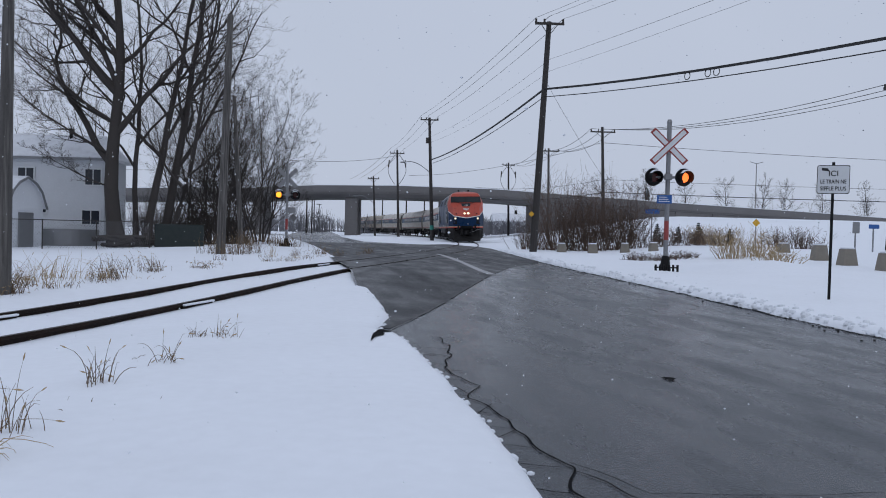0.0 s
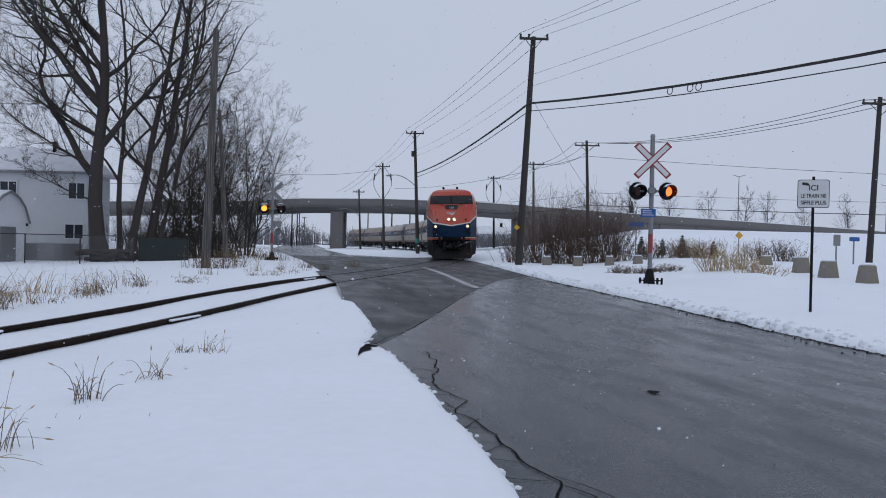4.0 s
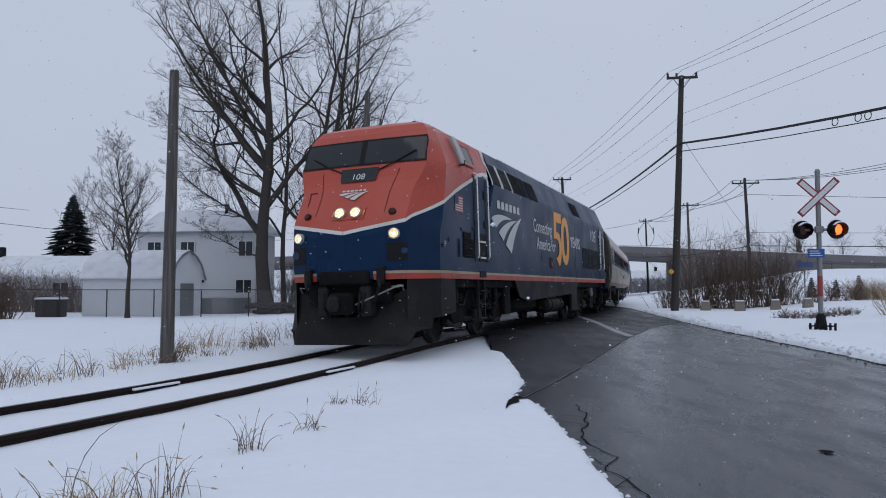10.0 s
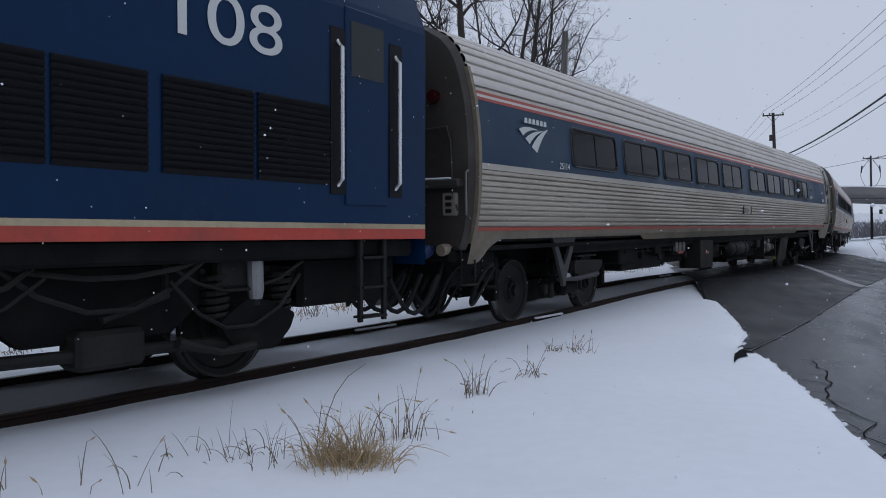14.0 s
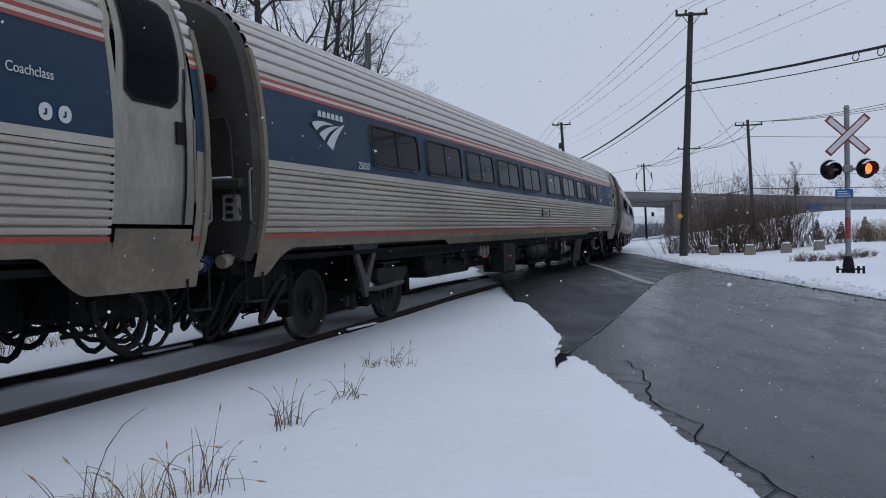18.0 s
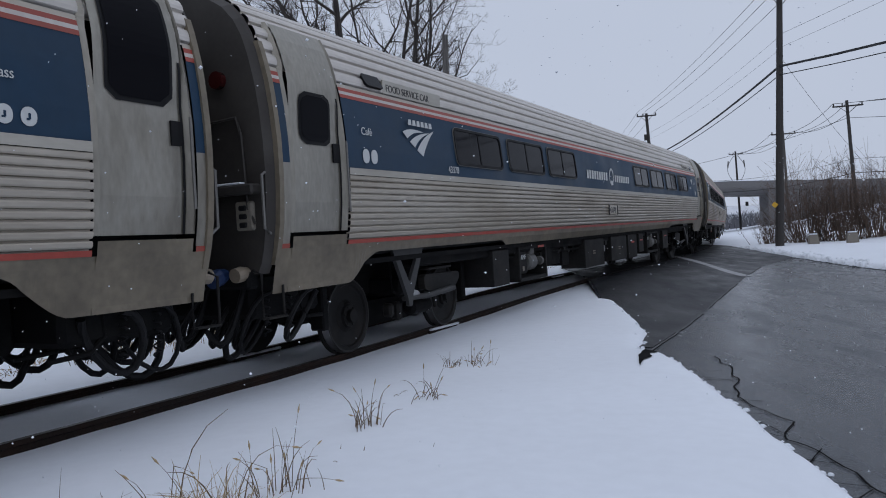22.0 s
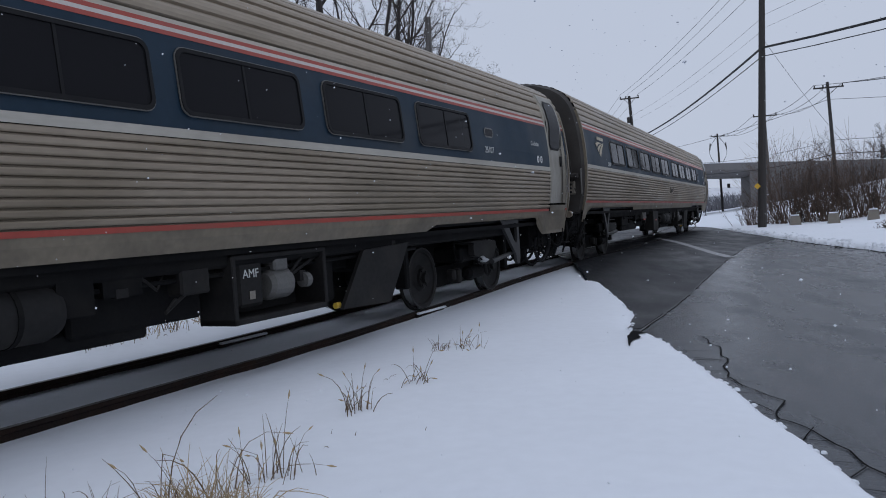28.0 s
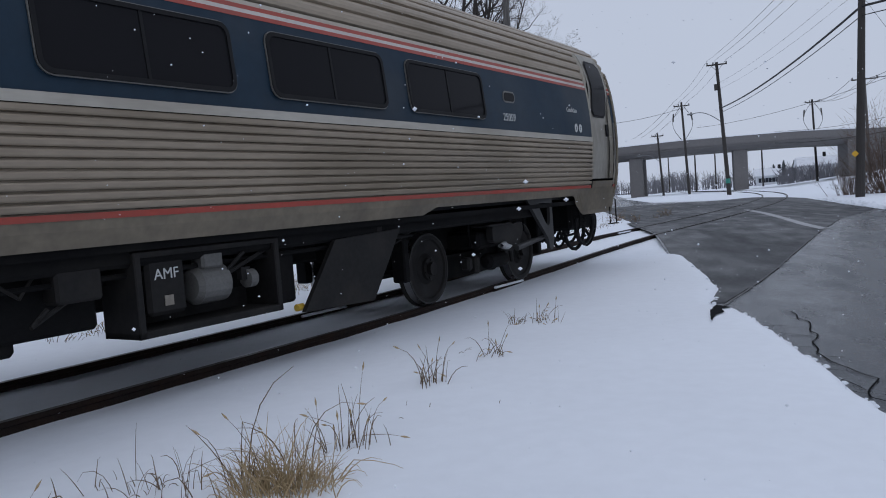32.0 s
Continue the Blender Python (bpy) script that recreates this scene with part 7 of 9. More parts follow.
NEXT_LOW = Vector((21.0, -2.0, 10.6))
for o, up in ((-0.7, 0.15), (0.0, 0.25), (0.7, 0.12)):
    a, b, c = BIG_TOP + Vector((o, -0.2, up)), MID_TOP + Vector((o * 1.2, -0.2, up)), P4_TOP + Vector((o * 1.3, -0.2, up))
    wire([NEXT + Vector((o * 1.5, 0, up)), a], 0.008, 0.85)
    wire([a, b, c], 0.012, 0.35)
    wire([c, c + Vector((-9 + o, 45, -1.5))], 0.02, 0.5)
for up, off, r in ((-1.9, 0.1, 0.007), (-2.5, 0.1, 0.006)):
    wire([NEXT_LOW + Vector((0, 0, up * 0.3)), BIG_TOP + Vector((off, 0, up)), MID_TOP + Vector((off, 0, up))], r, 0.4)
wire([(27.0, -5.0, 8.3), (6.18, 41.9, 8.75)], 0.055, 1.30, "thick black bundled overhead cable")
wire([(6.18, 41.9, 8.75), (0.8, 79.4, 8.4)], 0.055, 0.45, "thick black bundled overhead cable")
wire([(27.0, -5.0, 7.9), (6.18, 41.9, 8.35)], 0.022, 1.25)
wire([(6.18, 41.9, 8.35), (0.8, 79.4, 8.0)], 0.022, 0.4)
for y in (32.5, 31.5, 31.1):
    s = Shape()
    u = (41.9 - y) / 46.9
    p, z = (6.18 + 20.82 * u, y), 8.75 - 0.45 * u - 5.2 * u * (1 - u) - 0.15
    s.tube([(p[0] + 0.06 * math.cos(a), p[1] - 0.14 * math.cos(a), z + 0.15 * math.sin(a)) for a in np.linspace(0, 6.28, 16)], 0.018, 5, caps=False)
    solid("cable_coil", s, WIRE, "small coil of slack black cable on a wire", "wire", group="overhead wires")
T3 = Vector((17.06, 75.4, 11.3))
for o in (-1.1, 0.0, 1.1):
    wire([(60.0, 22.0 + o, 11.5), RIGHT_TOP + Vector((o, 0, -0.2)), T3 + Vector((o, 0, 0.1)), (13.25 + o, 83.3, 10.1), (13.85 + o, 126.6, 12.3)], 0.02, 0.8)
wire([(90.0, 70.0, 9.0), T3 + Vector((0, 0, -1.2)), (-2, 118, 9.5)], 0.02, 0.8)
wire([(90.0, 66.0, 6.6), (17.3, 75.4, 6.6), (6.0, 90, 6.4)], 0.016, 0.5)
wire([(90.0, 60.0, 5.2), (17.4, 75.4, 5.4), (6.0, 90, 5.2)], 0.035, 0.5)
wire([(BIG_TOP.x - 0.1, BIG_TOP.y, 9.2), (13.4, 47.0, 1.2)], 0.008, 0.5, "thin slanting guy wire")
wire([(-22, 60, 8.0), (-3.6, 109.3, 11.6)], 0.022, 1.4)


def round_lamp(parent, x, z, lit, lens, side):
    """A signal lamp: a round black background, a hooded lens and a snow cap."""
    at0 = Matrix.Translation((x, -0.04, z)) @ Matrix.Rotation(radians(side), 4, "Z")
    bg = part("background", Shape().tube([(0, 0.03, 0), (0, 0.0, 0), (0, -0.03, 0)], [0.22, 0.255, 0.25], 26), BLACK, parent, "round black signal background", m=at0)
    part("lamp_housing", Shape().tube([(0, 0.03, 0), (0, 0.12, 0), (0, 0.28, 0)], [0.19, 0.16, 0.08], 18), BLACK, bg)
    part("lens", Shape().tube([(0, -0.04, 0), (0, -0.08, 0)], [0.145, 0.115], 24), lens, bg, "lit round signal lens" if lit else "dark round signal lens")
    rows = []
    for a in np.linspace(radians(-48), radians(228), 22):
        rows.append([(0.18 * math.cos(a), -0.02, 0.18 * math.sin(a)), (0.185 * math.cos(a), -0.20, 0.185 * math.sin(a) - 0.01), (0.185 * math.cos(a), -0.27 - 0.04 * math.sin(a), 0.185 * math.sin(a) - 0.02)])
    hood = Shape().grid(rows)
    n = len(hood.v)
    hood.v += [(p * 0.95, q, r * 0.95) for p, q, r in hood.v[:n]]
    hood.f += [tuple(reversed([i + n for i in f])) for f in list(hood.f)]
    part("hood", hood, BLACK, bg, "black rounded hood")
    for name, r0, ya, yb in (("snow_cap", 0.257, 0.03, -0.035), ("hood_snow", 0.187, -0.06, -0.25)):
        rows = []
        for a in np.linspace(radians(42), radians(140), 9):
            bump = 0.028 * math.sin(math.pi * (a - radians(42)) / radians(98)) + 0.004
            rows.append([(r * math.cos(a), y, r * math.sin(a) - (0.012 if name == "hood_snow" else 0)) for r, y in ((r0, ya), (r0 + bump, ya * 0.7 + yb * 0.3), (r0 + bump, ya * 0.3 + yb * 0.7), (r0, yb))])
        part(name, Shape().grid(rows), OLD_SNOW, bg, "thin cap of snow")


def crossing_signal(x, y, turn, lit, lens, label, back=False):
    z0 = ground_z(x, y) - 0.02
    sg = thing("crossing_signal", label, "railway signal", Matrix.Translation((x, y, z0)) @ Matrix.Rotation(turn, 4, "Z"), group="level crossing signals")
    part("mast", Shape().tube([(0, 0, 0), (0, 0, 4.27)], 0.065, 14), GALV, sg, "grey galvanised mast")
    part("mast_cap", Shape().tube([(0, 0, 4.26), (0, 0, 4.34)], [0.08, 0.05], 12), GALV, sg)
    part("mast_band", Shape().tube([(0, 0, 0.9), (0, 0, 1.45)], 0.068, 14), SIGN_RED, sg, "faded red reflective band")
    part("base_collar", Shape().tube([(0, 0, 0), (0, 0, 0.12), (0, 0, 0.4), (0, 0, 0.45)], [0.16, 0.15, 0.11, 0.07], 14), BLACK, sg)
    for k in range(6):
        part("guard_bar", Shape().bevel_box((-0.30 + 0.12 * k - 0.03, -0.32, -0.02), (-0.30 + 0.12 * k + 0.03, -0.27, 0.2), 0.008), BLACK, sg)
    part("guard_rail", Shape().bevel_box((-0.34, -0.27, 0.10), (0.34, -0.24, 0.14), 0.008), BLACK, sg)
    for k, a in enumerate((45, -45)):
        m = Matrix.Translation((0, (0.075 + 0.012 * k) * (1 if back else -1), 3.57)) @ Matrix.Rotation(radians(a), 4, "Y")
        bl = part("crossbuck_blade", Shape().bevel_box((-0.66, -0.008, -0.10), (0.66, 0.008, 0.10), 0.006), GALV if back else SIGN_RED, sg, "bare grey back of a crossbuck blade" if back else "white crossbuck blade with a red border", m=m)
        if not back:
            part("blade_face", Shape().box((-0.60, -0.0125, -0.062), (0.60, -0.0085, 0.062)), SIGN_WHITE, bl, "white reflective face")
    part("lamp_bar", Shape().tube([(-0.42, -0.06, 2.69), (0.42, -0.06, 2.69)], 0.04, 10).bevel_box((-0.11, -0.12, 2.61), (0.11, 0.02, 2.79), 0.02), GALV, sg, "crossbar that holds the lamps")
    for k, xx in enumerate((-0.42, 0.42)):
        round_lamp(sg, xx, 2.69, k == lit, lens if k == lit else SIGNAL_OFF, 20 if not back else 0)
    if not back:
        pl = part("blue_plate", Shape().bevel_box((-0.30, -0.085, 1.94), (0.12, -0.072, 2.18), 0.01), SIGN_BLUE, sg, "small blue information plate")
        for r in range(3):
            part("text_bar", Shape().box((-0.25, -0.0885, 1.99 + 0.06 * r), (0.06 - 0.04 * r, -0.0855, 2.01 + 0.06 * r)), SIGN_WHITE, pl, "plain white bar")
    else:
        part("small_plate", Shape().bevel_box((0.05, 0.03, 1.75), (0.45, 0.045, 2.05), 0.008), GALV, sg)
    return sg


crossing_signal(7.08, 24.3, radians(-10), 1, SIGNAL_ON, "grey crossing signal with red-bordered crossbuck and a lit lamp")
crossing_signal(-6.93, 42.4, radians(6), 0, SIGNAL_ON2, "far crossing signal showing the bare back of its crossbuck", back=True)


def whistle_sign():
    x, y = 7.80, 16.75
    z0 = ground_z(x, y)
    sg = thing("road_sign", "white square sign with black lettering on a thin post", "road sign", Matrix.Translation((x, y, z0 - 0.18)) @ Matrix.Rotation(radians(-22), 4, "Z"))
    part("post", Shape().bevel_box((-0.025, 0.0, 0), (0.025, 0.03, 2.78), 0.006), BLACK, sg, "thin dark steel post")
    pl = part("plate", Shape().plate(rounded(0.56, 0.54, 0.04), -0.006, m=Matrix.Translation((0, -0.004, 2.45))), SIGN_BLACK, sg, "square sign plate")
    part("plate_face", Shape().plate(rounded(0.535, 0.515, 0.035), -0.003, m=Matrix.Translation((0, -0.011, 2.45))), SIGN_WHITE, pl, "white reflective face")
    for text, zz, size, w in (("ICI", 2.515, 0.145, 0.16), ("LE TRAIN NE", 2.375, 0.105, 0.44), ("SIFFLE PLUS", 2.245, 0.105, 0.44)):
        me = lettering(text, size, SIGN_BLACK, 0.001, 0.002, align="CENTER")
        xs = [v.co.x for v in me.vertices]
        k = w / (max(xs) - min(xs))
        for v in me.vertices:
            v.co.x *= k
        part("lettering", me, SIGN_BLACK, pl, "black sign lettering", m=Matrix.Translation((0, -0.016, zz)) @ Matrix.Rotation(math.pi / 2, 4, "X"))
    part("symbol", Shape().plate([(-0.20, 2.62), (-0.06, 2.60), (-0.10, 2.66), (-0.20, 2.67)], -0.003, m=Matrix.Translation((0, -0.015, 0))), SIGN_BLACK, pl, "small black symbol")


whistle_sign()


def small_sign(x, y, h, w, hh, material, label, shape="square"):
    z0 = ground_z(x, y)
    sg = thing("road_sign", label, "road sign", Matrix.Translation((x, y, z0 - 0.1)), group="far road signs")
    part("post", Shape().tube([(0, 0, 0), (0, 0, h)], 0.035, 8), GALV, sg)
    if shape == "diamond":
        o = [(0, -hh / 2), (w / 2, 0), (0, hh / 2), (-w / 2, 0)]
    else:
        o = rounded(w, hh, 0.03)
    part("plate", Shape().plate(o, -0.012, m=Matrix.Translation((0, -0.04, h - hh / 2))), material, sg)


small_sign(19.3, 36.0, 1.5, 0.32, 0.5, GALV, "grey back of a sign beside the far road")
small_sign(21.3, 38.0, 1.4, 0.5, 0.2, SIGN_BLUE, "blue street name sign on a thin post")
small_sign(14.4, 50.0, 2.3, 0.9, 0.28, SIGN_BLUE, "blue direction sign in the snow")
small_sign(24.5, 58.0, 2.0, 0.6, 0.6, SIGN_YELLOW, "yellow diamond warning sign in the field", "diamond")
small_sign(-9.2, 58.0, 2.1, 0.6, 0.6, GALV, "grey back of a diamond sign by the road", "diamond")


# ---- bridge ----
def make_bridge():
    top = [(-60, 6.3), (-40, 6.8), (-26.5, 7.05), (-16, 7.7), (-4, 7.9), (11, 7.75), (22, 7.2), (39.5, 6.4), (63.4, 5.5), (100, 4.0)]
    br = thing("overpass", "long grey concrete road overpass, thin snow on its parapet", "bridge", kind="structure")
    rows = []
    for x in np.arange(-60, 100.1, 2.0):
        z = along(x, top)
        y = 118.0 + 0.0012 * (x - 5) ** 2
        low = z - 1.25
        rows.append([(x, y, z), (x, y, z - 1.0), (x, y + 0.15, z - 1.0), (x, y + 0.15, low), (x, y + 1.2, low - 0.6), (x, y + 9.0, low - 0.6), (x, y + 10.2, low), (x, y + 10.2, z), (x, y + 9.9, z), (x, y + 9.9, z - 0.9), (x, y + 0.3, z - 0.9), (x, y + 0.3, z)])
    part("deck", Shape().grid(rows, closed=True), CONCRETE, br, "grey concrete deck and fascia")
    snow = [[(p[0][0], p[0][1] - 0.03, p[0][2] + 0.0), (p[0][0], p[0][1] + 0.02, p[0][2] + 0.10), (p[0][0], p[0][1] + 0.28, p[0][2] + 0.10), (p[0][0], p[0][1] + 0.33, p[0][2])] for p in rows]
    part("parapet_snow", Shape().grid(snow), OLD_SNOW, br, "thin snow along the parapet")
    for x, w in ((-24.8, 1.3), (-10.7, 1.9), (3.6, 1.9)):
        y = 119.2
        z = along(x, top) - 1.8
        p = Shape().bevel_box((x - w / 2, y, -0.5), (x + w / 2, y + 1.2, z), 0.1)
        p.bevel_box((x - w / 2, y + 6.0, -0.5), (x + w / 2, y + 7.2, z), 0.1)
        part("pier", p, CONCRETE, br, "square concrete pier")
    wall = []
    for x in np.arange(17.0, 100.1, 2.0):
        y = 118.3 + 0.0012 * (x - 5) ** 2
        wall.append([(x, y, along(x, top) - 0.9), (x, y, -0.5)])
    wall.insert(0, [(17.0, 127.5, along(17, top) - 0.9), (17.0, 127.5, -0.5)])
    part("approach_wall", Shape().grid(wall), CONCRETE, br, "grey concrete approach wall")
    joints = Shape()
    for x in np.arange(21, 98, 6.0):
        y = 118.3 + 0.0012 * (x - 5) ** 2
        joints.box((x - 0.04, y - 0.03, 0), (x + 0.04, y - 0.012, along(x, top) - 1.0))
    part("wall_joint", joints, UNDER2, br)
    for x in (52.0, 76.0):
        y = 121.0
        z = along(x, top)
        lp = thing("street_lamp", "far street lamp on the overpass", "street lamp", Matrix.Translation((x, y, z - 0.9)), group="overpass lamps")
        part("post", Shape().tube([(0, 0, 0), (0, 0, 8)], [0.10, 0.06], 8), GALV, lp)
        part("arm", Shape().tube([(-1.0, 0, 8.2), (0, 0, 7.9), (1.0, 0, 8.2)], 0.05, 6), GALV, lp)


make_bridge()


# ---- houses ----
def siding_wall(a, b, z0, z1, step=0.2):
    """A wall of lapped boards from a to b."""
    a, b = Vector((*a, 0)), Vector((*b, 0))
    d = (b - a).normalized()
    n = Vector((d.y, -d.x, 0))
    s = Shape()
    k = int(round((z1 - z0) / step))
    rows = []
    for i in range(k):
        za, zb = z0 + (z1 - z0) * i / k, z0 + (z1 - z0) * (i + 1) / k
        rows.append([a + n * 0.03 + Vector((0, 0, za)), b + n * 0.03 + Vector((0, 0, za))])
        rows.append([a + n * 0.004 + Vector((0, 0, zb)), b + n * 0.004 + Vector((0, 0, zb))])
    s.grid(rows)
    return s


def house_window(parent, x, y, z, w, h, panes=2):
    f = Shape()
    t = 0.07
    f.box((x - w / 2 - t, y - 0.06, z - t), (x + w / 2 + t, y, z)).box((x - w / 2 - t, y - 0.06, z + h), (x + w / 2 + t, y, z + h + t)).box((x - w / 2 - t, y - 0.06, z), (x - w / 2, y, z + h)).box((x + w / 2, y - 0.06, z), (x + w / 2 + t, y, z + h)).box((x - 0.025, y - 0.05, z), (x + 0.025, y, z + h))
    win = part("window", f, SIGN_WHITE, parent, "white framed window")
    for k in range(panes):
        part("pane", Shape().box((x - w / 2 + k * w / panes, y - 0.035, z), (x - w / 2 + (k + 1) * w / panes - 0.01, y - 0.025, z + h)), DARKPANE, win)


def make_house():
    z = 0.2
    h = thing("house", "two-storey white sided house with a snowy roof", "house")
    x0, x1, y0, y1, e = -25.3, -17.72, 46.0, 49.0, 4.85
    part("wall", siding_wall((x0, y0), (x1, y0), 0, e), SIDING, h, "white lapped siding")
    part("wall", siding_wall((x1, y0), (x1, y1), 0, e), SIDING, h, "white lapped siding")
    part("wall", siding_wall((x0, y1), (x0, y0), 0, e), SIDING, h, "white lapped siding")
    part("wall", siding_wall((x1, y1), (x0, y1), 0, e), SIDING, h, "white lapped siding")
    r = Shape()
    o, ym, zr = 0.25, (y0 + y1) / 2, 6.35
    r.v = [(x0 - o, y0 - o, e - 0.05), (x1 + o, y0 - o, e - 0.05), (x1 + o, y1 + o, e - 0.05), (x0 - o, y1 + o, e - 0.05), (x0 + 0.6, ym, zr), (x1 - 0.6, ym, zr), (x0 - o, y0 - o, e + 0.12), (x1 + o, y0 - o, e + 0.12), (x1 + o, y1 + o, e + 0.12), (x0 - o, y1 + o, e + 0.12)]
    r.f = [(6, 7, 5, 4), (7, 8, 5), (8, 9, 4, 5), (9, 6, 4), (0, 1, 7, 6), (1, 2, 8, 7), (2, 3, 9, 8), (3, 0, 6, 9), (3, 2, 1, 0)]
    part("roof", r, ROOF_SNOW, h, "snow-covered hipped roof")
    part("eave", Shape().box((x0 - 0.27, y0 - 0.29, e - 0.06), (x1 + 0.27, y0 - 0.25, e + 0.08)), GALV, h)
    part("chimney", Shape().tube([(-20.2, ym - 0.2, 6.0), (-20.2, ym - 0.2, 6.62)], 0.10, 10).tube([(-20.2, ym - 0.2, 6.58), (-20.2, ym - 0.2, 6.70)], 0.16, 10), UNDER2, h)
    for x, zz, w, hh in ((-22.05, 3.45, 0.85, 0.85), (-18.35, 3.45, 0.85, 0.85), (-18.45, 1.25, 0.95, 0.75), (-21.2, 1.85, 0.55, 0.36), (-24.2, 3.45, 0.85, 0.85)):
        house_window(h, x, y0 - 0.03, zz, w, hh)
    part("foundation", Shape().box((x0, y0 - 0.02, -0.4), (x1, y1, 0.02)), CONCRETE2, h)


def make_shed():
    s = thing("shed", "white sided garden shed with a gambrel roof", "shed")
    x0, x1, y0, y1, e = -23.6, -18.9, 38.0, 41.4, 2.0
    part("wall", siding_wall((x0, y0), (x1, y0), 0, e, 0.17), SIDING, s, "white lapped siding")
    part("wall", siding_wall((x1, y0), (x1, y1), 0, e, 0.17), SIDING, s, "white lapped siding")
    part("wall", siding_wall((x1, y1), (x0, y1), 0, e, 0.17), SIDING, s, "white lapped siding")
    part("wall", siding_wall((x0, y1), (x0, y0), 0, e, 0.17), SIDING, s, "white lapped siding")
    ym = (y0 + y1) / 2
    prof = [(y0 - 0.15, e - 0.05), (y0 + 0.35, e + 0.75), (y0 + 0.9, e + 1.15), (ym, e + 1.42), (y1 - 0.9, e + 1.15), (y1 - 0.35, e + 0.75), (y1 + 0.15, e - 0.05)]
    part("roof", Shape().grid([[(x, y, z) for y, z in prof] for x in (x0 - 0.15, x1 + 0.15)]).grid([[(x, y, z + 0.07) for y, z in prof] for x in (x1 + 0.15, x0 - 0.15)]), ROOF_SNOW, s, "grey gambrel roof dusted with snow")
    for x in (x0 + 0.01, x1 + 0.01):
        g = Shape()
        g.v = [(x, y, z) for y, z in prof]
        g.f = [tuple(range(len(prof)))]
        part("gable", g, SIDING, s)
    trim = Shape()
    for p, q in zip(prof, prof[1:]):
        trim.tube([(x1 + 0.16, *p), (x1 + 0.16, *q)], 0.06, 6)
    part("gable_trim", trim, GALV, s)
    part("shed_door", Shape().bevel_box((x1 + 0.03, y0 + 1.0, 0.05), (x1 + 0.07, y0 + 2.4, 1.75), 0.02), GALV, s, "grey double door")


def make_bungalow(x0, x1, y0, y1, e, zr, label):
    b = thing("bungalow", label, "house", group="far houses")
    part("wall", Shape().box((x0, y0, -0.4), (x1, y1, e)), SIDING, b)
    o, ym = 0.5, (y0 + y1) / 2
    r = Shape()
    r.v = [(x0 - o, y0 - o, e), (x1 + o, y0 - o, e), (x1 + o, y1 + o, e), (x0 - o, y1 + o, e), (x0 - o, ym, zr), (x1 + o, ym, zr), (x0 - o, y0 - o, e - 0.15), (x1 + o, y0 - o, e - 0.15), (x1 + o, y1 + o, e - 0.15), (x0 - o, y1 + o, e - 0.15)]
    r.f = [(0, 1, 5, 4), (2, 3, 4, 5), (1, 2, 5), (3, 0, 4), (6, 7, 1, 0), (7, 8, 2, 1), (8, 9, 3, 2), (9, 6, 0, 3), (9, 8, 7, 6)]
    part("roof", r, ROOF_SNOW, b, "low snow-covered roof")
    part("chimney", Shape().bevel_box((x0 + 4.2, ym - 0.3, zr - 0.3), (x0 + 4.7, ym + 0.3, zr + 0.7), 0.03), UNDER2, b)
    for k in range(3):
        xx = x0 + (x1 - x0) * (0.2 + 0.3 * k)
        house_window(b, xx, y0 - 0.01, 1.0, 1.2, 0.9)


make_house()
make_shed()
make_bungalow(-47.0, -31.5, 52.0, 60.0, 2.4, 4.0, "low white bungalow with a snowy roof behind a hedge")
make_bungalow(-66.0, -53.0, 48.0, 56.0, 2.6, 4.6, "far white bungalow with a snowy gable roof")
make_bungalow(8.4, 12.6, 172.0, 178.0, 2.4, 3.8, "small far house beyond the bridge")
make_bungalow(15.0, 21.0, 158.0, 164.0, 3.6, 5.2, "far two-storey house among trees beyond the bridge")


def make_fence():
    f = thing("chain_link_fence", "grey chain-link fence along the yard", "fence")
    a, b = Vector((-40.0, 34.5, 0)), Vector((-12.5, 38.3, 0))
    n = 12
    for k in range(n + 1):
        p = a.lerp(b, k / n)
        part("post", Shape().tube([p, p + Vector((0, 0, 1.45))], 0.03, 8), POLE_DARK, f)
    part("top_rail", Shape().tube([a + Vector((0, 0, 1.42)), b + Vector((0, 0, 1.42))], 0.022, 6), POLE_DARK, f)
    net = Shape()
    d = (b - a)
    for k in range(0, 230):
        p = a + d * (k / 230)
        for sx in (1, -1):
            q = a + d * min(1, max(0, (k + sx * 8) / 230))
            net.tube([p + Vector((0, 0, 0.15)), q + Vector((0, 0, 1.42))], 0.0035, 3, caps=False)
    ob = part("wire_net", net, GALV, f, "fine wire net")
    tagged(ob, kind="stuff")
    t = Shape().bevel_box((-13.2, 41.0, 0.1), (-10.8, 41.12, 1.35), 0.02)
    solid("fence_screen", t, GREEN_TARP, "dark green screen on a yard fence", "screen")
    pile = thing("log_pile", "low pile of cut logs and brush by the fence", "log pile")
    rnd = random.Random(5)
    for k in range(26):
        x = rnd.uniform(-17.0, -13.0)
        part("log", Shape().tube([(x, rnd.uniform(41.6, 42.6), 0.15 + 0.5 * rnd.random()), (x + rnd.uniform(1.2, 2.0), rnd.uniform(41.6, 42.6), 0.2 + 0.5 * rnd.random())], 0.06 + 0.05 * rnd.random(), 7), BARK, pile)
    bt = Shape().bevel_box((-25.2, 36.6, 0.0), (-24.0, 37.4, 0.95), 0.05)
    table = thing("trailer", "dark covered trailer behind the fence", "trailer")
    part("cover", bt, POLE_DARK, table)
    part("snow_cap", Shape().bevel_box((-25.25, 36.55, 0.95), (-23.95, 37.45, 1.04), 0.05), OLD_SNOW, table)
    pool = Shape().tube([(-19.2, 44.2, 0.1), (-19.2, 44.2, 0.95)], 1.8, 28)
    solid("pool", pool, GALV, "round covered garden pool with snow on it", "pool")


make_fence()


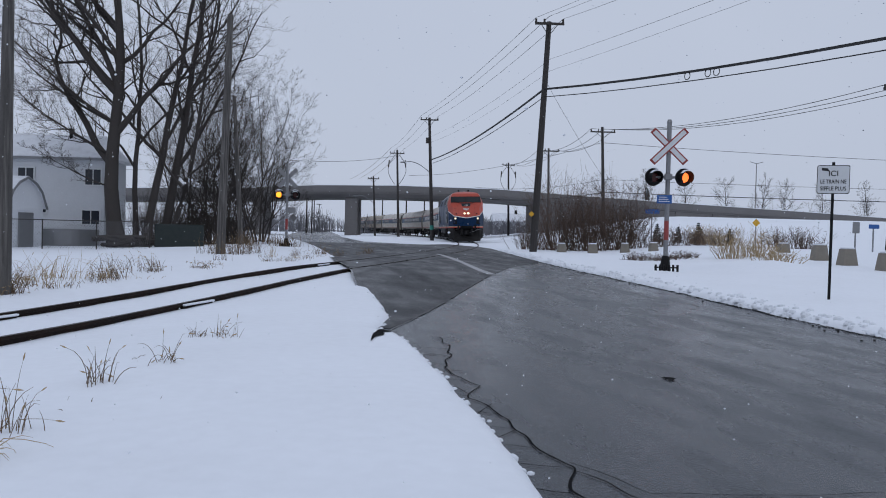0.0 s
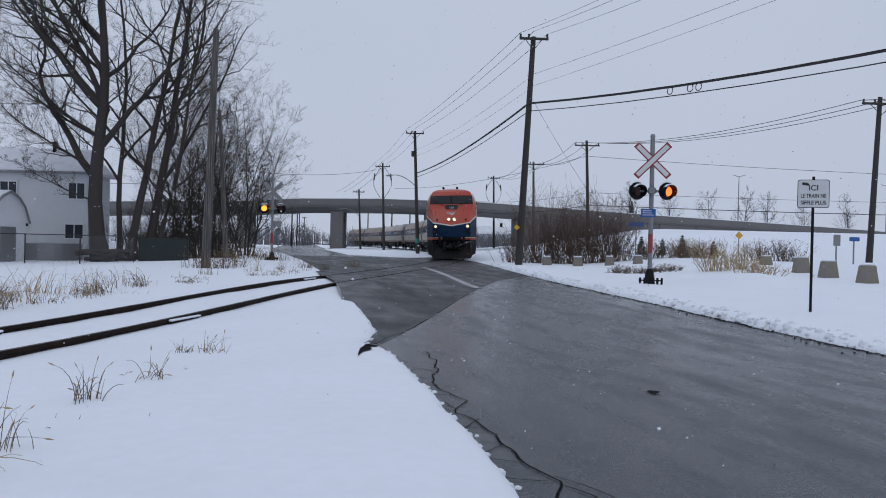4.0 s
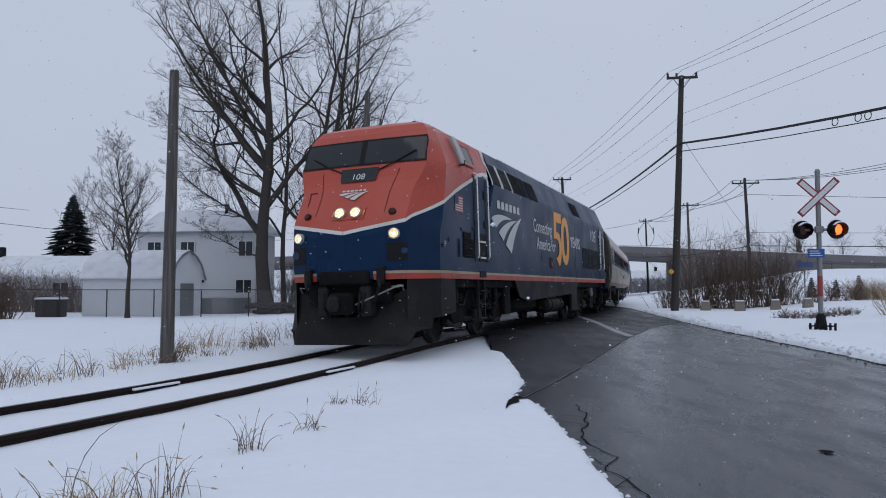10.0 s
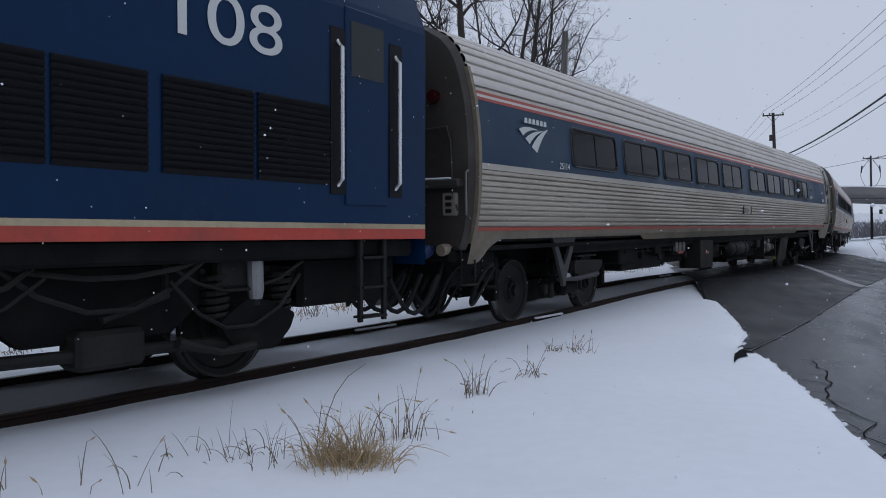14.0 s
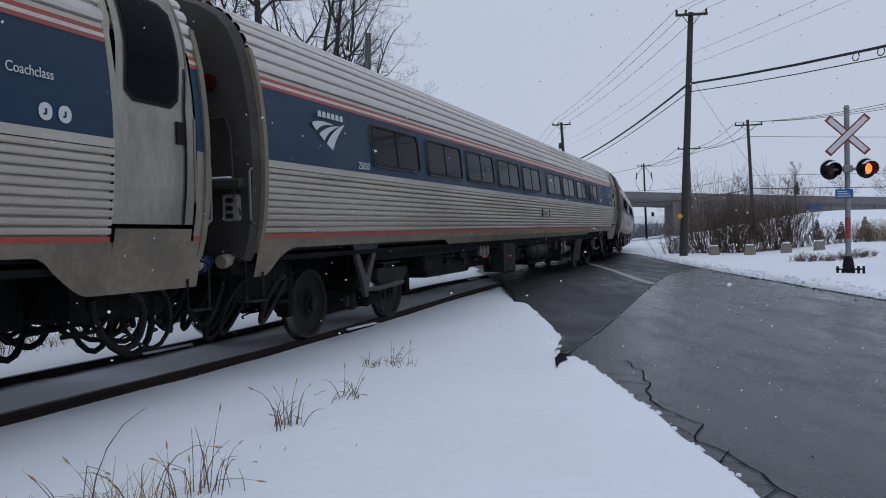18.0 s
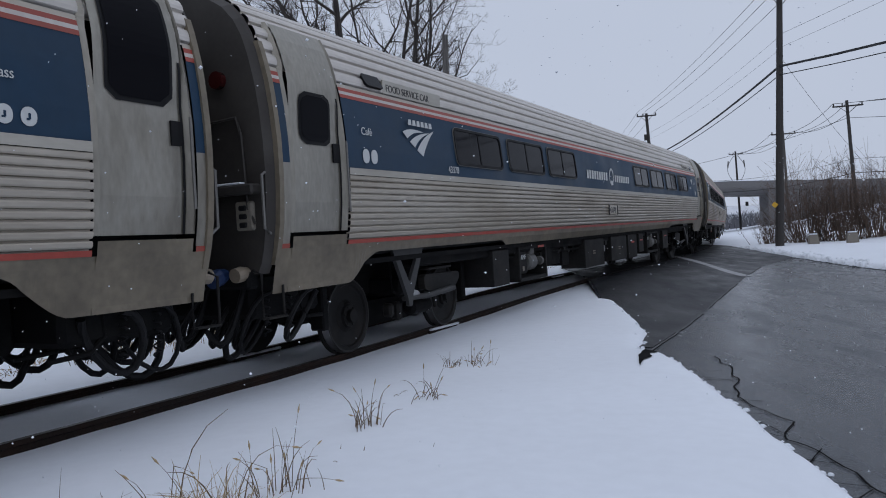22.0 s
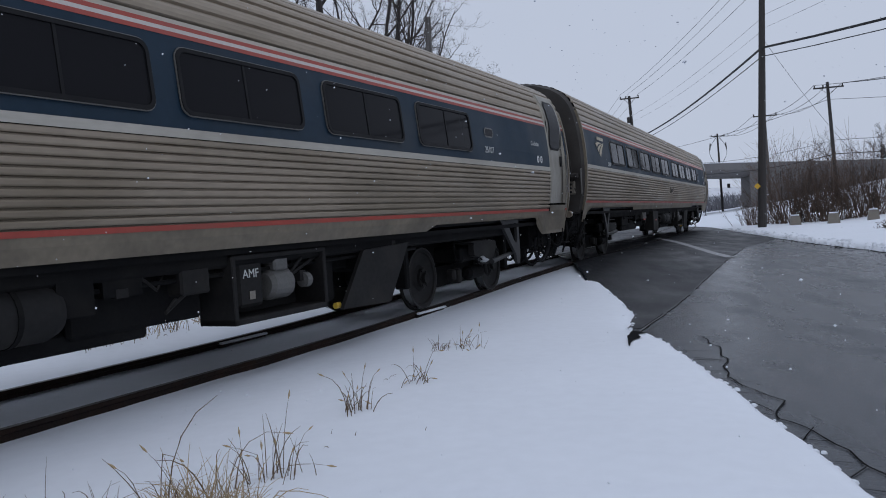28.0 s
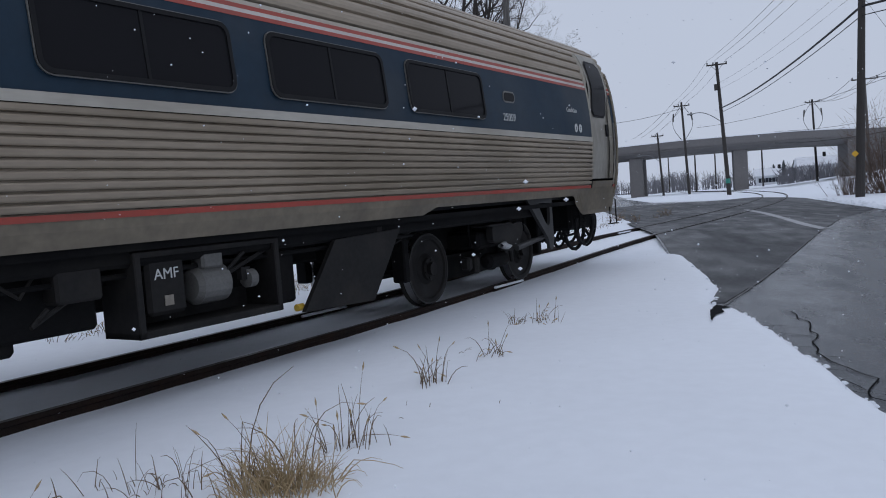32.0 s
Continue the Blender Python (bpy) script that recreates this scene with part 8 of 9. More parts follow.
def make_board_fence():
    """Pale boards between posts round a far yard."""
    f = thing("board_fence", "pale weathered board fence round a far yard", "fence")
    a, b = Vector((-37.0, 22.4, 0)), Vector((-25.8, 32.8, 0))
    d = (b - a).normalized()
    n = 7
    m = Matrix.Rotation(math.atan2(d.y, d.x), 4, "Z")
    step = (b - a).length / n
    for k in range(n + 1):
        p = a + d * step * k
        part("post", Shape().bevel_box((-0.06, -0.06, -0.4), (0.06, 0.06, 1.12), 0.01), GALV, f, m=Matrix.Translation(p) @ m)
        if k < n:
            part("panel", Shape().bevel_box((0.07, -0.025, -0.3), (step - 0.07, 0.025, 1.02), 0.01), SIDING, f, m=Matrix.Translation(p) @ m)
            part("cap_rail", Shape().bevel_box((0.06, -0.05, 1.02), (step - 0.06, 0.05, 1.07), 0.01), GALV, f, m=Matrix.Translation(p) @ m)


make_board_fence()


# ---- plants ----
BRANCHES = ((13, 8, 6, 5), (0.46, 0.48, 0.48, 0.50))


def grow(rnd, shapes, p, d, length, r, level, counts, up=0.10, first=0.3, thin=0.007, flare=1.0):
    """A limb that wanders and tapers, with side branches set round it by the golden angle; level 0 is a stem."""
    n = (12, 8, 6, 4, 3)[level]
    pts, dirs, rad = [p.copy()], [d.normalized()], [r * flare]
    dd = d.normalized()
    rough = (0.055, 0.17, 0.22, 0.25, 0.25)[level]
    for k in range(n):
        dd = (dd + Vector((rnd.gauss(0, 1), rnd.gauss(0, 1), rnd.gauss(0, 0.6))) * rough + Vector((0, 0, up * (0.3 if level == 0 else 0.8)))).normalized()
        pts.append(pts[-1] + dd * (length / n))
        dirs.append(dd.copy())
        rad.append(max(thin * 0.6, r * (1 - 0.86 * ((k + 1) / n) ** 0.9)))
    shapes[min(level, 3) if level < 3 else 3].tube(pts, rad, (11, 6, 5, 3, 3)[level], caps=False)
    if level >= len(counts):
        return pts
    c = counts[level]
    turn = rnd.uniform(0, 6.28)
    for k in range(c):
        u = first + (1 - first) * (k + rnd.random()) / c
        i = min(n - 1, int(u * n))
        at0, ax = pts[i].lerp(pts[i + 1], u * n - i), dirs[i + 1]
        a = ax.cross(Vector((0, 0, 1)) if abs(ax.z) < 0.9 else Vector((1, 0, 0))).normalized()
        b = ax.cross(a)
        turn += 2.4 + rnd.uniform(-0.5, 0.5)
        tilt = radians(rnd.uniform(30, 58) if level < 2 else rnd.uniform(30, 70))
        nd = ax * math.cos(tilt) + (a * math.cos(turn) + b * math.sin(turn)) * math.sin(tilt)
        if nd.z < -0.1:
            nd.z *= 0.3
        ll = length * BRANCHES[1][level] * (1.12 - 0.62 * u) * rnd.uniform(0.55, 1.25)
        grow(rnd, shapes, at0, nd, ll, max(thin, min(rad[i] * 0.6, ll * 0.020)), level + 1, counts, up, 0.22, thin)
    return pts


def bare_tree(x, y, seed, label, stems, counts=BRANCHES[0], group="bare trees", first=0.22, thin=0.0048, up=0.10):
    """stems: (x, y and z of the foot, lean in x and y, length, radius) for each."""
    rnd = random.Random(seed)
    t = thing("tree", label, "tree", Matrix.Translation((x, y, ground_z(x, y) - 0.2)), group=group)
    shapes = [Shape() for _ in range(4)]
    bole = None
    for sx, sy, sz, lx, ly, length, r in stems:
        foot = Vector((sx, sy, sz)) if sz < 0.5 else min(bole, key=lambda q: abs(q.z - sz))
        line = grow(rnd, shapes, foot, Vector((lx, ly, 1)), length, r, 0, counts, up, first if sz < 0.5 else 0.15, thin, 1.35 if sz < 0.5 else 0.9)
        bole = bole or line
    part("trunk", shapes[0], BARK, t, "dark furrowed trunk", smooth=True)
    shapes[1].v, shapes[1].f = shapes[1].v + shapes[2].v, shapes[1].f + [tuple(i + len(shapes[1].v) for i in f) for f in shapes[2].f]
    tagged(part("limb_tangle", shapes[1], BARK, t, "bare dark limbs", smooth=True), kind="stuff")
    tagged(part("twig_spray", shapes[3], TWIG, t, "fine bare twigs"), kind="stuff")
    return t


bare_tree(-15.65, 42.6, 3, "tall bare tree with a thick leaning forked trunk", [(0, 0, 0, -0.17, 0, 20, 0.42), (0, 0, 8.0, -0.85, 0.1, 12.0, 0.19), (0, 0, 8.9, -0.38, 0.1, 11.0, 0.17), (0, 0, 6.2, -1.5, -0.2, 8.0, 0.10), (0, 0, 10.5, -1.2, 0.2, 7.5, 0.10), (0, 0, 4.6, -3.0, -0.3, 6.0, 0.06), (0, 0, 5.4, -2.6, 0.5, 6.5, 0.07), (0, 0, 3.6, -2.2, -0.6, 4.2, 0.05), (0, 0, 9.6, -0.70, -0.35, 10.5, 0.13), (0, 0, 12.0, -0.85, 0.3, 8.0, 0.10), (0, 0, 7.2, -1.9, 0.3, 7.5, 0.08)])
bare_tree(-14.75, 43.4, 8, "tall bare tree with two upright stems", [(0.25, 0, 0, 0.05, 0, 20.5, 0.23), (-0.35, 0.3, 0, 0.02, 0.04, 19, 0.16)])
bare_tree(-14.1, 44.5, 21, "tall bare tree with a stem leaning over the track", [(0, 0, 0, 0.15, 0, 20, 0.27), (0.4, 0, 0, 0.22, 0, 14.0, 0.17), (0, 0, 8.5, 0.42, 0.1, 10.5, 0.12)])
for x, y, seed, h in ((-12.5, 50.0, 31, 12.0), (-11.6, 52.0, 34, 11.5), (-11.2, 56.0, 38, 11.0), (-15.0, 52.0, 41, 11.0), (-12.6, 47.0, 43, 9.0), (-11.6, 48.5, 45, 9.0), (-10.6, 54.0, 46, 7.5)):
    bare_tree(x, y, seed, "smaller bare tree in a thicket", [(-0.3, 0, 0, -0.24, 0, h * 0.9, 0.065), (0, 0.3, 0, 0.02, 0.1, h, 0.075), (0.3, 0, 0, 0.28, -0.05, h * 0.85, 0.06)], (17, 9, 6, 3), first=0.10, thin=0.0045)
bare_tree(-20.2, 36.4, 47, "slender bare tree before the shed", [(0, 0, 0, 0.02, 0, 7.9, 0.12)], (30, 9, 6, 3), first=0.3, thin=0.006, up=0.16)
bare_tree(-22.3, 21.0, 61, "spreading bare tree at the field's edge", [(0, 0, 0, 0.0, 0, 13.5, 0.24), (0, 0, 3.0, 0.6, 0, 8, 0.13), (0, 0, 4.0, 1.1, 0.2, 7.0, 0.10), (0, 0, 6.0, 0.9, -0.1, 6.5, 0.09), (0, 0, 2.6, 1.9, 0.1, 5.0, 0.06)], (12, 8, 5, 4))
bare_tree(-30.0, 62.0, 53, "small far bare tree", [(0, 0, 0, 0, 0, 8.5, 0.12)], (14, 7, 5))
bare_tree(-24.0, 60.0, 57, "small far bare tree", [(0, 0, 0, 0, 0, 8.5, 0.12)], (14, 7, 5))
for k, (x, y, h) in enumerate(((36, 150, 7), (44, 150, 7.5), (52, 152, 7), (62, 156, 8), (66, 150, 7), (74, 158, 8), (84, 160, 8), (96, 165, 9), (-45, 75, 9), (-52, 78, 10), (-60, 74, 9), (-70, 82, 10))):
    bare_tree(x, y, 80 + k, "far rounded bare tree on the skyline", [(0, 0, 0, 0, 0, h + 2.5, 0.15)], (16, 8, 6), "far bare trees", thin=0.015)


def shrub(x, y, w, h, n, seed, label, material=BUSH):
    """A clump of many thin stems that fan out from the ground."""
    rnd = random.Random(seed)
    z0 = ground_z(x, y)
    sh = thing("shrub", label, "shrub", Matrix.Translation((x, y, z0 - 0.05)), group="bare shrubs")
    s, tw = Shape(), Shape()
    for k in range(n):
        bx, by = rnd.gauss(0, w * 0.32), rnd.gauss(0, w * 0.22)
        p = Vector((bx, by, 0))
        hh = h * rnd.uniform(0.35, 1.0) * (1.15 - 0.35 * min(1, abs(bx) / w))
        d = Vector((bx / w * 0.7 + rnd.uniform(-0.3, 0.3), rnd.uniform(-0.3, 0.3), 1)).normalized()
        pts = [p, p + d * hh * 0.5 + Vector((rnd.uniform(-0.1, 0.1), 0, 0)), p + d * hh + Vector((rnd.uniform(-0.3, 0.3), rnd.uniform(-0.2, 0.2), 0))]
        s.tube(pts, [0.016, 0.010, 0.004], 3, caps=False)
        for j in range(7):
            u = rnd.uniform(0.3, 1)
            q = p + d * hh * u
            e = Vector((rnd.uniform(-1, 1), rnd.uniform(-1, 1), rnd.uniform(0.2, 1))).normalized()
            tw.tube([q, q + e * hh * rnd.uniform(0.12, 0.3)], [0.007, 0.003], 3, caps=False)
    tagged(part("stem_spray", s, material, sh), kind="stuff")
    tagged(part("twig_spray", tw, material, sh, "fine brown twigs"), kind="stuff")


for x, y, seed, h in ((8.9, 46.8, 71, 3.0), (11.9, 46.5, 72, 3.4), (10.2, 47.2, 73, 2.4)):
    bare_tree(x, y, seed, "spreading bare sapling among brown shrubs", [(-0.1, 0, 0, -0.25, 0, h, 0.035), (0.1, 0, 0, 0.35, 0.1, h * 0.95, 0.035), (0, 0.1, 0, 0.05, -0.1, h * 1.1, 0.035)], (11, 6, 4), first=0.15)
shrub(8.2, 47.0, 1.6, 4.4, 170, 1, "tall brown bare shrub beside the utility pole")
shrub(9.8, 46.6, 1.8, 3.3, 190, 2, "dense brown bare shrub on the verge")
shrub(11.6, 46.4, 1.6, 4.0, 160, 3, "tall brown bare shrub on the verge")
for k, (x, y) in enumerate(((9.4, 33.0), (10.3, 33.6), (11.2, 34.4), (8.6, 32.6))):
    shrub(x, y, 0.9, 0.36, 46, 130 + k, "low brown brush lying on a snowy bank")
shrub(6.6, 48.0, 1.3, 1.8, 90, 4, "low brown bare shrub")
for k, (x, y) in enumerate(((13.4, 46.0), (14.8, 46.2), (16.2, 46.8), (17.4, 46.0), (18.5, 41.5), (19.6, 41.0))):
    shrub(x, y, 1.3, 1.1, 70, 10 + k, "low brown bare shrub on a snowy bank")
for k, (x, y, h) in enumerate(((17.4, 50.5, 1.3), (18.6, 51.0, 1.3), (11.2, 26.2, 0.5), (12.6, 33.0, 1.25), (13.7, 33.6, 1.15))):
    shrub(x, y, 0.9, h, 50, 30 + k, "dry straw-coloured weeds in snow", STRAW)
for k in range(7):
    shrub(-34.0 + 1.5 * k, 44.0 + 0.3 * (k % 2), 1.5, 2.4, 120, 50 + k, "dense brown hedge shrub by the yard")
for k, (x, y) in enumerate(((-13.5, 47.5), (-12.0, 46.8), (-10.8, 47.8), (-15.2, 46.8))):
    shrub(x, y, 1.6, 3.0, 170, 70 + k, "dense dark undergrowth below bare trees", TWIG)


for k, (x, y, h) in enumerate(((-25.2, 34.2, 2.4), (-26.4, 33.6, 1.6), (-30.0, 28.4, 1.1), (-28.0, 30.4, 1.2))):
    shrub(x, y, 1.0, h, 110, 90 + k, "bare brown bush beside a pale fence")


def spruce(x, y, height, w, seed, label, needles=None):
    rnd = random.Random(seed)
    z0 = ground_z(x, y) - 0.1
    t = thing("conifer", label, "tree", Matrix.Translation((x, y, z0)), group="conifers")
    part("trunk", Shape().tube([(0, 0, 0), (0, 0, height * 0.97)], [height * 0.02, 0.01], 8), BARK, t)
    br = Shape()
    layers = max(11, int(height * 7))
    for k in range(layers):
        u = k / layers
        z = height * (0.06 + 0.93 * u) + rnd.uniform(-0.04, 0.04) * height * (1 - u)
        rr = w * (1 - u) ** 0.85
        for j in range(10):
            a = 2 * math.pi * j / 10 + k * 0.7 + rnd.uniform(-0.4, 0.4)
            d = Vector((math.cos(a), math.sin(a), 0))
            l = rr * rnd.uniform(0.45, 1.05) + 0.05
            z = height * (0.06 + 0.93 * u) + rnd.uniform(-0.05, 0.05) * height * (1 - u)
            p0, p1, p2 = Vector((0, 0, z)), d * l * 0.6 + Vector((0, 0, z - 0.10 * l)), d * l + Vector((0, 0, z - 0.22 * l + 0.05))
            side = Vector((-d.y, d.x, 0)) * (min(0.16, 0.05 * height) + 0.10 * l)
            n = len(br.v)
            br.v += [tuple(p0), tuple(p1 + side), tuple(p2), tuple(p1 - side), tuple(p1 + Vector((0, 0, -min(0.16, 0.05 * height))))]
            br.f += [(n, n + 1, n + 2, n + 3), (n, n + 4, n + 1), (n + 1, n + 4, n + 2), (n + 2, n + 4, n + 3), (n + 3, n + 4, n)]
    tagged(part("foliage", br, needles or NEEDLE, t, "dark green needle branches"), kind="stuff")


spruce(-40.3, 61.5, 9.6, 4.6, 1, "tall dark spruce behind the bungalow")
spruce(-28.8, 58.0, 6.2, 1.5, 2, "dark narrow spruce near the house")
spruce(-48.5, 52.8, 6.9, 2.4, 3, "dark spruce in a far yard")
spruce(-50.9, 57.4, 5.9, 1.4, 4, "narrow dark spruce in a far yard")
utility_pole((-30.3, 38.2, 0), (-30.3, 38.2, 5.3), 0.12, POLE_WOOD, "short weathered pole in the yard of a bungalow")


def antenna():
    """A tall television mast with long thin crossed rods."""
    a = thing("antenna_mast", "tall thin television antenna mast beside a bungalow", "antenna", Matrix.Translation((-38.5, 48.4, ground_z(-38.5, 48.4))))
    part("mast", Shape().tube([(0, 0, -0.2), (0, 0, 8.5), (0, 0, 10.7)], [0.05, 0.04, 0.012], 6), GALV, a)
    part("boom", Shape().tube([(-2.4, -1.7, 6.9), (0, 0, 7.0), (2.6, 1.9, 6.8)], [0.012, 0.03, 0.012], 6), GALV, a)
    for k in range(4):
        part("rod", Shape().tube([(-0.5 + 0.1 * k, 0.5, 6.4 + 0.75 * k), (0.5 - 0.1 * k, -0.5, 6.4 + 0.75 * k)], 0.014, 5), GALV, a)


antenna()
wire([(-30.3, 38.2, 5.2), (-42.0, 44.0, 4.6)], 0.014, 0.3)
wire([(-30.3, 38.2, 5.1), (-20.0, 62.0, 5.5)], 0.014, 0.5)
for k, (x, y, h) in enumerate(((14.6, 62, 2.3), (15.9, 60, 2.6), (18.0, 60.5, 2.9), (19.8, 61, 2.6), (21.0, 60, 3.2), (13.2, 64, 2.2), (23.0, 59, 2.4))):
    spruce(x, y, h * 0.55, h * 0.24, 10 + k, "small dark conifer in a snowy field")
spruce(45.0, 155.0, 9.0, 2.4, 30, "conifer on the skyline with haze in its colour", HAZED_NEEDLE)


def far_woods(y, x0, x1, h, n, seed, label):
    """A low line of far bare woods: many thin upright strokes of wood, with haze put into their colour."""
    rnd = random.Random(seed)
    s = Shape()
    for k in range(n):
        x, yy = rnd.uniform(x0, x1), y + rnd.uniform(-8, 8)
        hh = h * rnd.uniform(0.45, 1.0) * (0.7 + 0.3 * noise.noise((x * 0.05, seed, 0)))
        z0 = hills(x, yy)
        s.tube([(x, yy, z0 - 0.5), (x + rnd.uniform(-0.4, 0.4), yy, z0 + hh * 0.6), (x + rnd.uniform(-1.0, 1.0), yy, z0 + hh)], [0.10, 0.06, 0.02], 3, caps=False)
        for j in range(4):
            u = rnd.uniform(0.3, 0.8)
            e = Vector((rnd.uniform(-1, 1), 0, rnd.uniform(0.4, 1)))
            p = Vector((x, yy, z0 + hh * u))
            s.tube([p, p + e * hh * 0.25], [0.04, 0.015], 3, caps=False)
    solid("far_woods", s, HAZED_WOOD, label, "woods", kind="stuff")


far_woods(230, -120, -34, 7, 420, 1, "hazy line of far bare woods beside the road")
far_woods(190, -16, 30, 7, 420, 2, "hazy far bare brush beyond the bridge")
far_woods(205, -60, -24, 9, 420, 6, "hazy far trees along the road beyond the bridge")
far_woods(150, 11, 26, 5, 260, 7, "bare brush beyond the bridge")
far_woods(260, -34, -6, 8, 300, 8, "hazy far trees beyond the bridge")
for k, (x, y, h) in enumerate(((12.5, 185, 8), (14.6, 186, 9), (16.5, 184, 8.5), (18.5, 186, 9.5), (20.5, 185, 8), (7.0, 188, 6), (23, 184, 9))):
    spruce(x, y, h * 0.55, h * 0.18, 60 + k, "far conifer beyond the bridge with haze in its colour", HAZED_NEEDLE)
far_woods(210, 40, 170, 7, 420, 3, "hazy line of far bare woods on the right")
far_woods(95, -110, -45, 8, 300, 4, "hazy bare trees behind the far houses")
# made-up woods behind the camera, out of view; they close the horizon there
far_woods(-60, -160, 160, 10, 500, 5, "unseen bare woods added across the road behind")


# grass and weeds in the snow
def grass_tuft(x, y, height, n, seed, material, label, spread=0.12, lean=0.35, heads=False, thick=1.0):
    """Thin dry blades that rise from one root and arch over under their own weight."""
    rnd = random.Random(seed)
    z0 = ground_z(x, y)
    t = thing("grass_tuft", label, "dry grass", Matrix.Translation((x, y, z0 - 0.02)), group="dry grass tufts")
    s, hd = Shape(), Shape()
    sway = rnd.uniform(0, 6.28)
    for k in range(n):
        a = sway + rnd.gauss(0, 1.3)
        out = Vector((math.cos(a), math.sin(a), 0))
        p = Vector((rnd.gauss(0, spread), rnd.gauss(0, spread), 0))
        h = height * (rnd.uniform(0.25, 0.75) if k % 4 else rnd.uniform(0.7, 1.15))
        tilt = rnd.uniform(0.02, 0.5) * (0.5 + lean)
        curl = rnd.uniform(0.05, 0.5) * (0.5 + lean) if k % 3 else rnd.uniform(0.0, 0.15)
        pts = [p.copy()]
        for i in range(5):
            p = p + (out * math.sin(tilt) + Vector((0, 0, math.cos(tilt)))) * h / 5
            tilt += curl * (0.3 + 0.3 * i)
            pts.append(p.copy())
        if k % 7 == 0:
            kink = rnd.randint(2, 4)
            for i in range(kink, 6):
                pts[i] = pts[i] + out * 0.10 * h * (i - kink) - Vector((0, 0, 0.16 * h * (i - kink)))
        w = rnd.uniform(0.0016, 0.0034) * thick
        w *= 1.15
        s.tube(pts, [w, w, w * 0.9, w * 0.75, w * 0.5, w * 0.25], 3, caps=False)
        if heads and rnd.random() < 0.45:
            d = (pts[-1] - pts[-2]).normalized()
            q = pts[-1] - d * 0.02
            hd.tube([q, q + d * 0.025, q + d * 0.055], [0.002, 0.0065, 0.001], 4, caps=False)
    tagged(part("grass", s, material, t), kind="stuff")
    if hd.v:
        tagged(part("seed_spray", hd, STRAW, t), kind="stuff")


grass_tuft(-2.43, 8.53, 0.36, 24, 1, STEM, "upright dry weed tuft in snow", 0.06, 0.5, True, 1.25)
grass_tuft(-2.23, 9.52, 0.34, 16, 2, STEM, "thin dry weed tuft in snow", 0.06, 0.6, True, 1.2)
grass_tuft(-2.48, 11.25, 0.18, 22, 3, STEM, "small dry weed tuft in snow", 0.06, 0.7, False, 1.1)
grass_tuft(-2.16, 11.32, 0.26, 28, 4, STEM, "small branched dry weed in snow", 0.09, 0.7, True, 1.1)
grass_tuft(-2.53, 6.42, 0.36, 230, 5, STRAW, "dense straw-coloured grass clump bowing over", 0.09, 0.9)
grass_tuft(-2.36, 6.46, 0.32, 150, 15, STRAW, "dense brown grass clump bowing over", 0.08, 1.1)
grass_tuft(-2.66, 6.50, 0.62, 11, 6, STEM, "tall dry grass stalks beside a clump", 0.07, 0.45, True, 1.25)
grass_tuft(-2.54, 6.95, 0.50, 12, 7, STEM, "tall dry grass stalks in snow", 0.07, 0.55, True, 1.25)
grass_tuft(-2.37, 7.12, 0.46, 20, 8, STEM, "tall dry grass stalks in snow", 0.07, 0.6, True, 1.2)
grass_tuft(-3.14, 6.30, 0.28, 34, 9, STEM, "wispy dry grass near the rail", 0.14, 1.1)
grass_tuft(-2.86, 6.30, 0.42, 8, 16, STEM, "few tall bent dry stalks", 0.08, 0.5)
grass_tuft(-3.6, 6.2, 0.20, 8, 10, STEM, "wispy dry grass near the rail", 0.2, 1.3)
grass_tuft(-3.85, 5.3, 0.36, 9, 11, STEM, "bent dry grass stalks near the rail", 0.15, 0.8, True)
grass_tuft(-3.44, 5.5, 0.36, 9, 12, STEM, "bent dry grass stalks in snow", 0.12, 0.8, True)
grass_tuft(-2.15, 7.9, 0.08, 6, 13, STEM, "few short dry blades in snow", 0.2, 1.4)
grass_tuft(-2.40, 9.6, 0.10, 6, 14, STEM, "few short dry blades in snow", 0.12, 1.2)
rnd_w = random.Random(77)
for k in range(84):
    s_ = 5.4 + rnd_w.gauss(0, 2.2) if k % 3 == 0 else -8.0 + 34.0 * rnd_w.random()
    off = -2.45 - rnd_w.random() ** 2 * 1.5
    p = on_track(s_, off)
    dense = 0.35 + 0.9 * max(0.0, noise.noise((s_ * 0.55, 3, 1)) + 0.35)
    straw = rnd_w.random() < 0.28
    low = rnd_w.random() < 0.5
    h = rnd_w.uniform(0.14, 0.30) if low else rnd_w.uniform(0.28, 0.70)
    grass_tuft(p.x, p.y, h, int(rnd_w.uniform(12, 46) * dense) + 4, 100 + k, STRAW if straw else STEM, "dry straw grass along the track" if straw else "dry brown weeds along the track", rnd_w.uniform(0.07, 0.22), 0.95 if low else 0.5, not straw, 1.5)
for k, (x, y) in enumerate(((-7.0, 30.0), (-6.6, 30.6), (-7.5, 31.0), (-6.2, 31.5), (-6.7, 42.2), (-7.3, 42.5), (-9.3, 44.0), (-8.0, 38.0), (-8.4, 47.0), (-9.4, 51.0))):
    grass_tuft(x, y, 0.9, 44, 200 + k, STEM, "dry brown weeds round a post", 0.35, 0.3, True, 2.4)


# concrete blocks and bollards
def concrete_block(x, y, w, h, turn, label):
    z0 = ground_z(x, y) - 0.05
    b = thing("concrete_block", label, "concrete block", Matrix.Translation((x, y, z0)) @ Matrix.Rotation(turn, 4, "Z"), group="concrete blocks")
    part("block", Shape().box((-w / 2, -w * 0.35, 0), (w / 2, w * 0.35, h), taper=w * 0.12), CONCRETE2, b)
    part("snow_cap", Shape().bevel_box((-w * 0.37, -w * 0.22, h), (w * 0.37, w * 0.22, h + 0.06), 0.03), OLD_SNOW, b, "cap of snow")


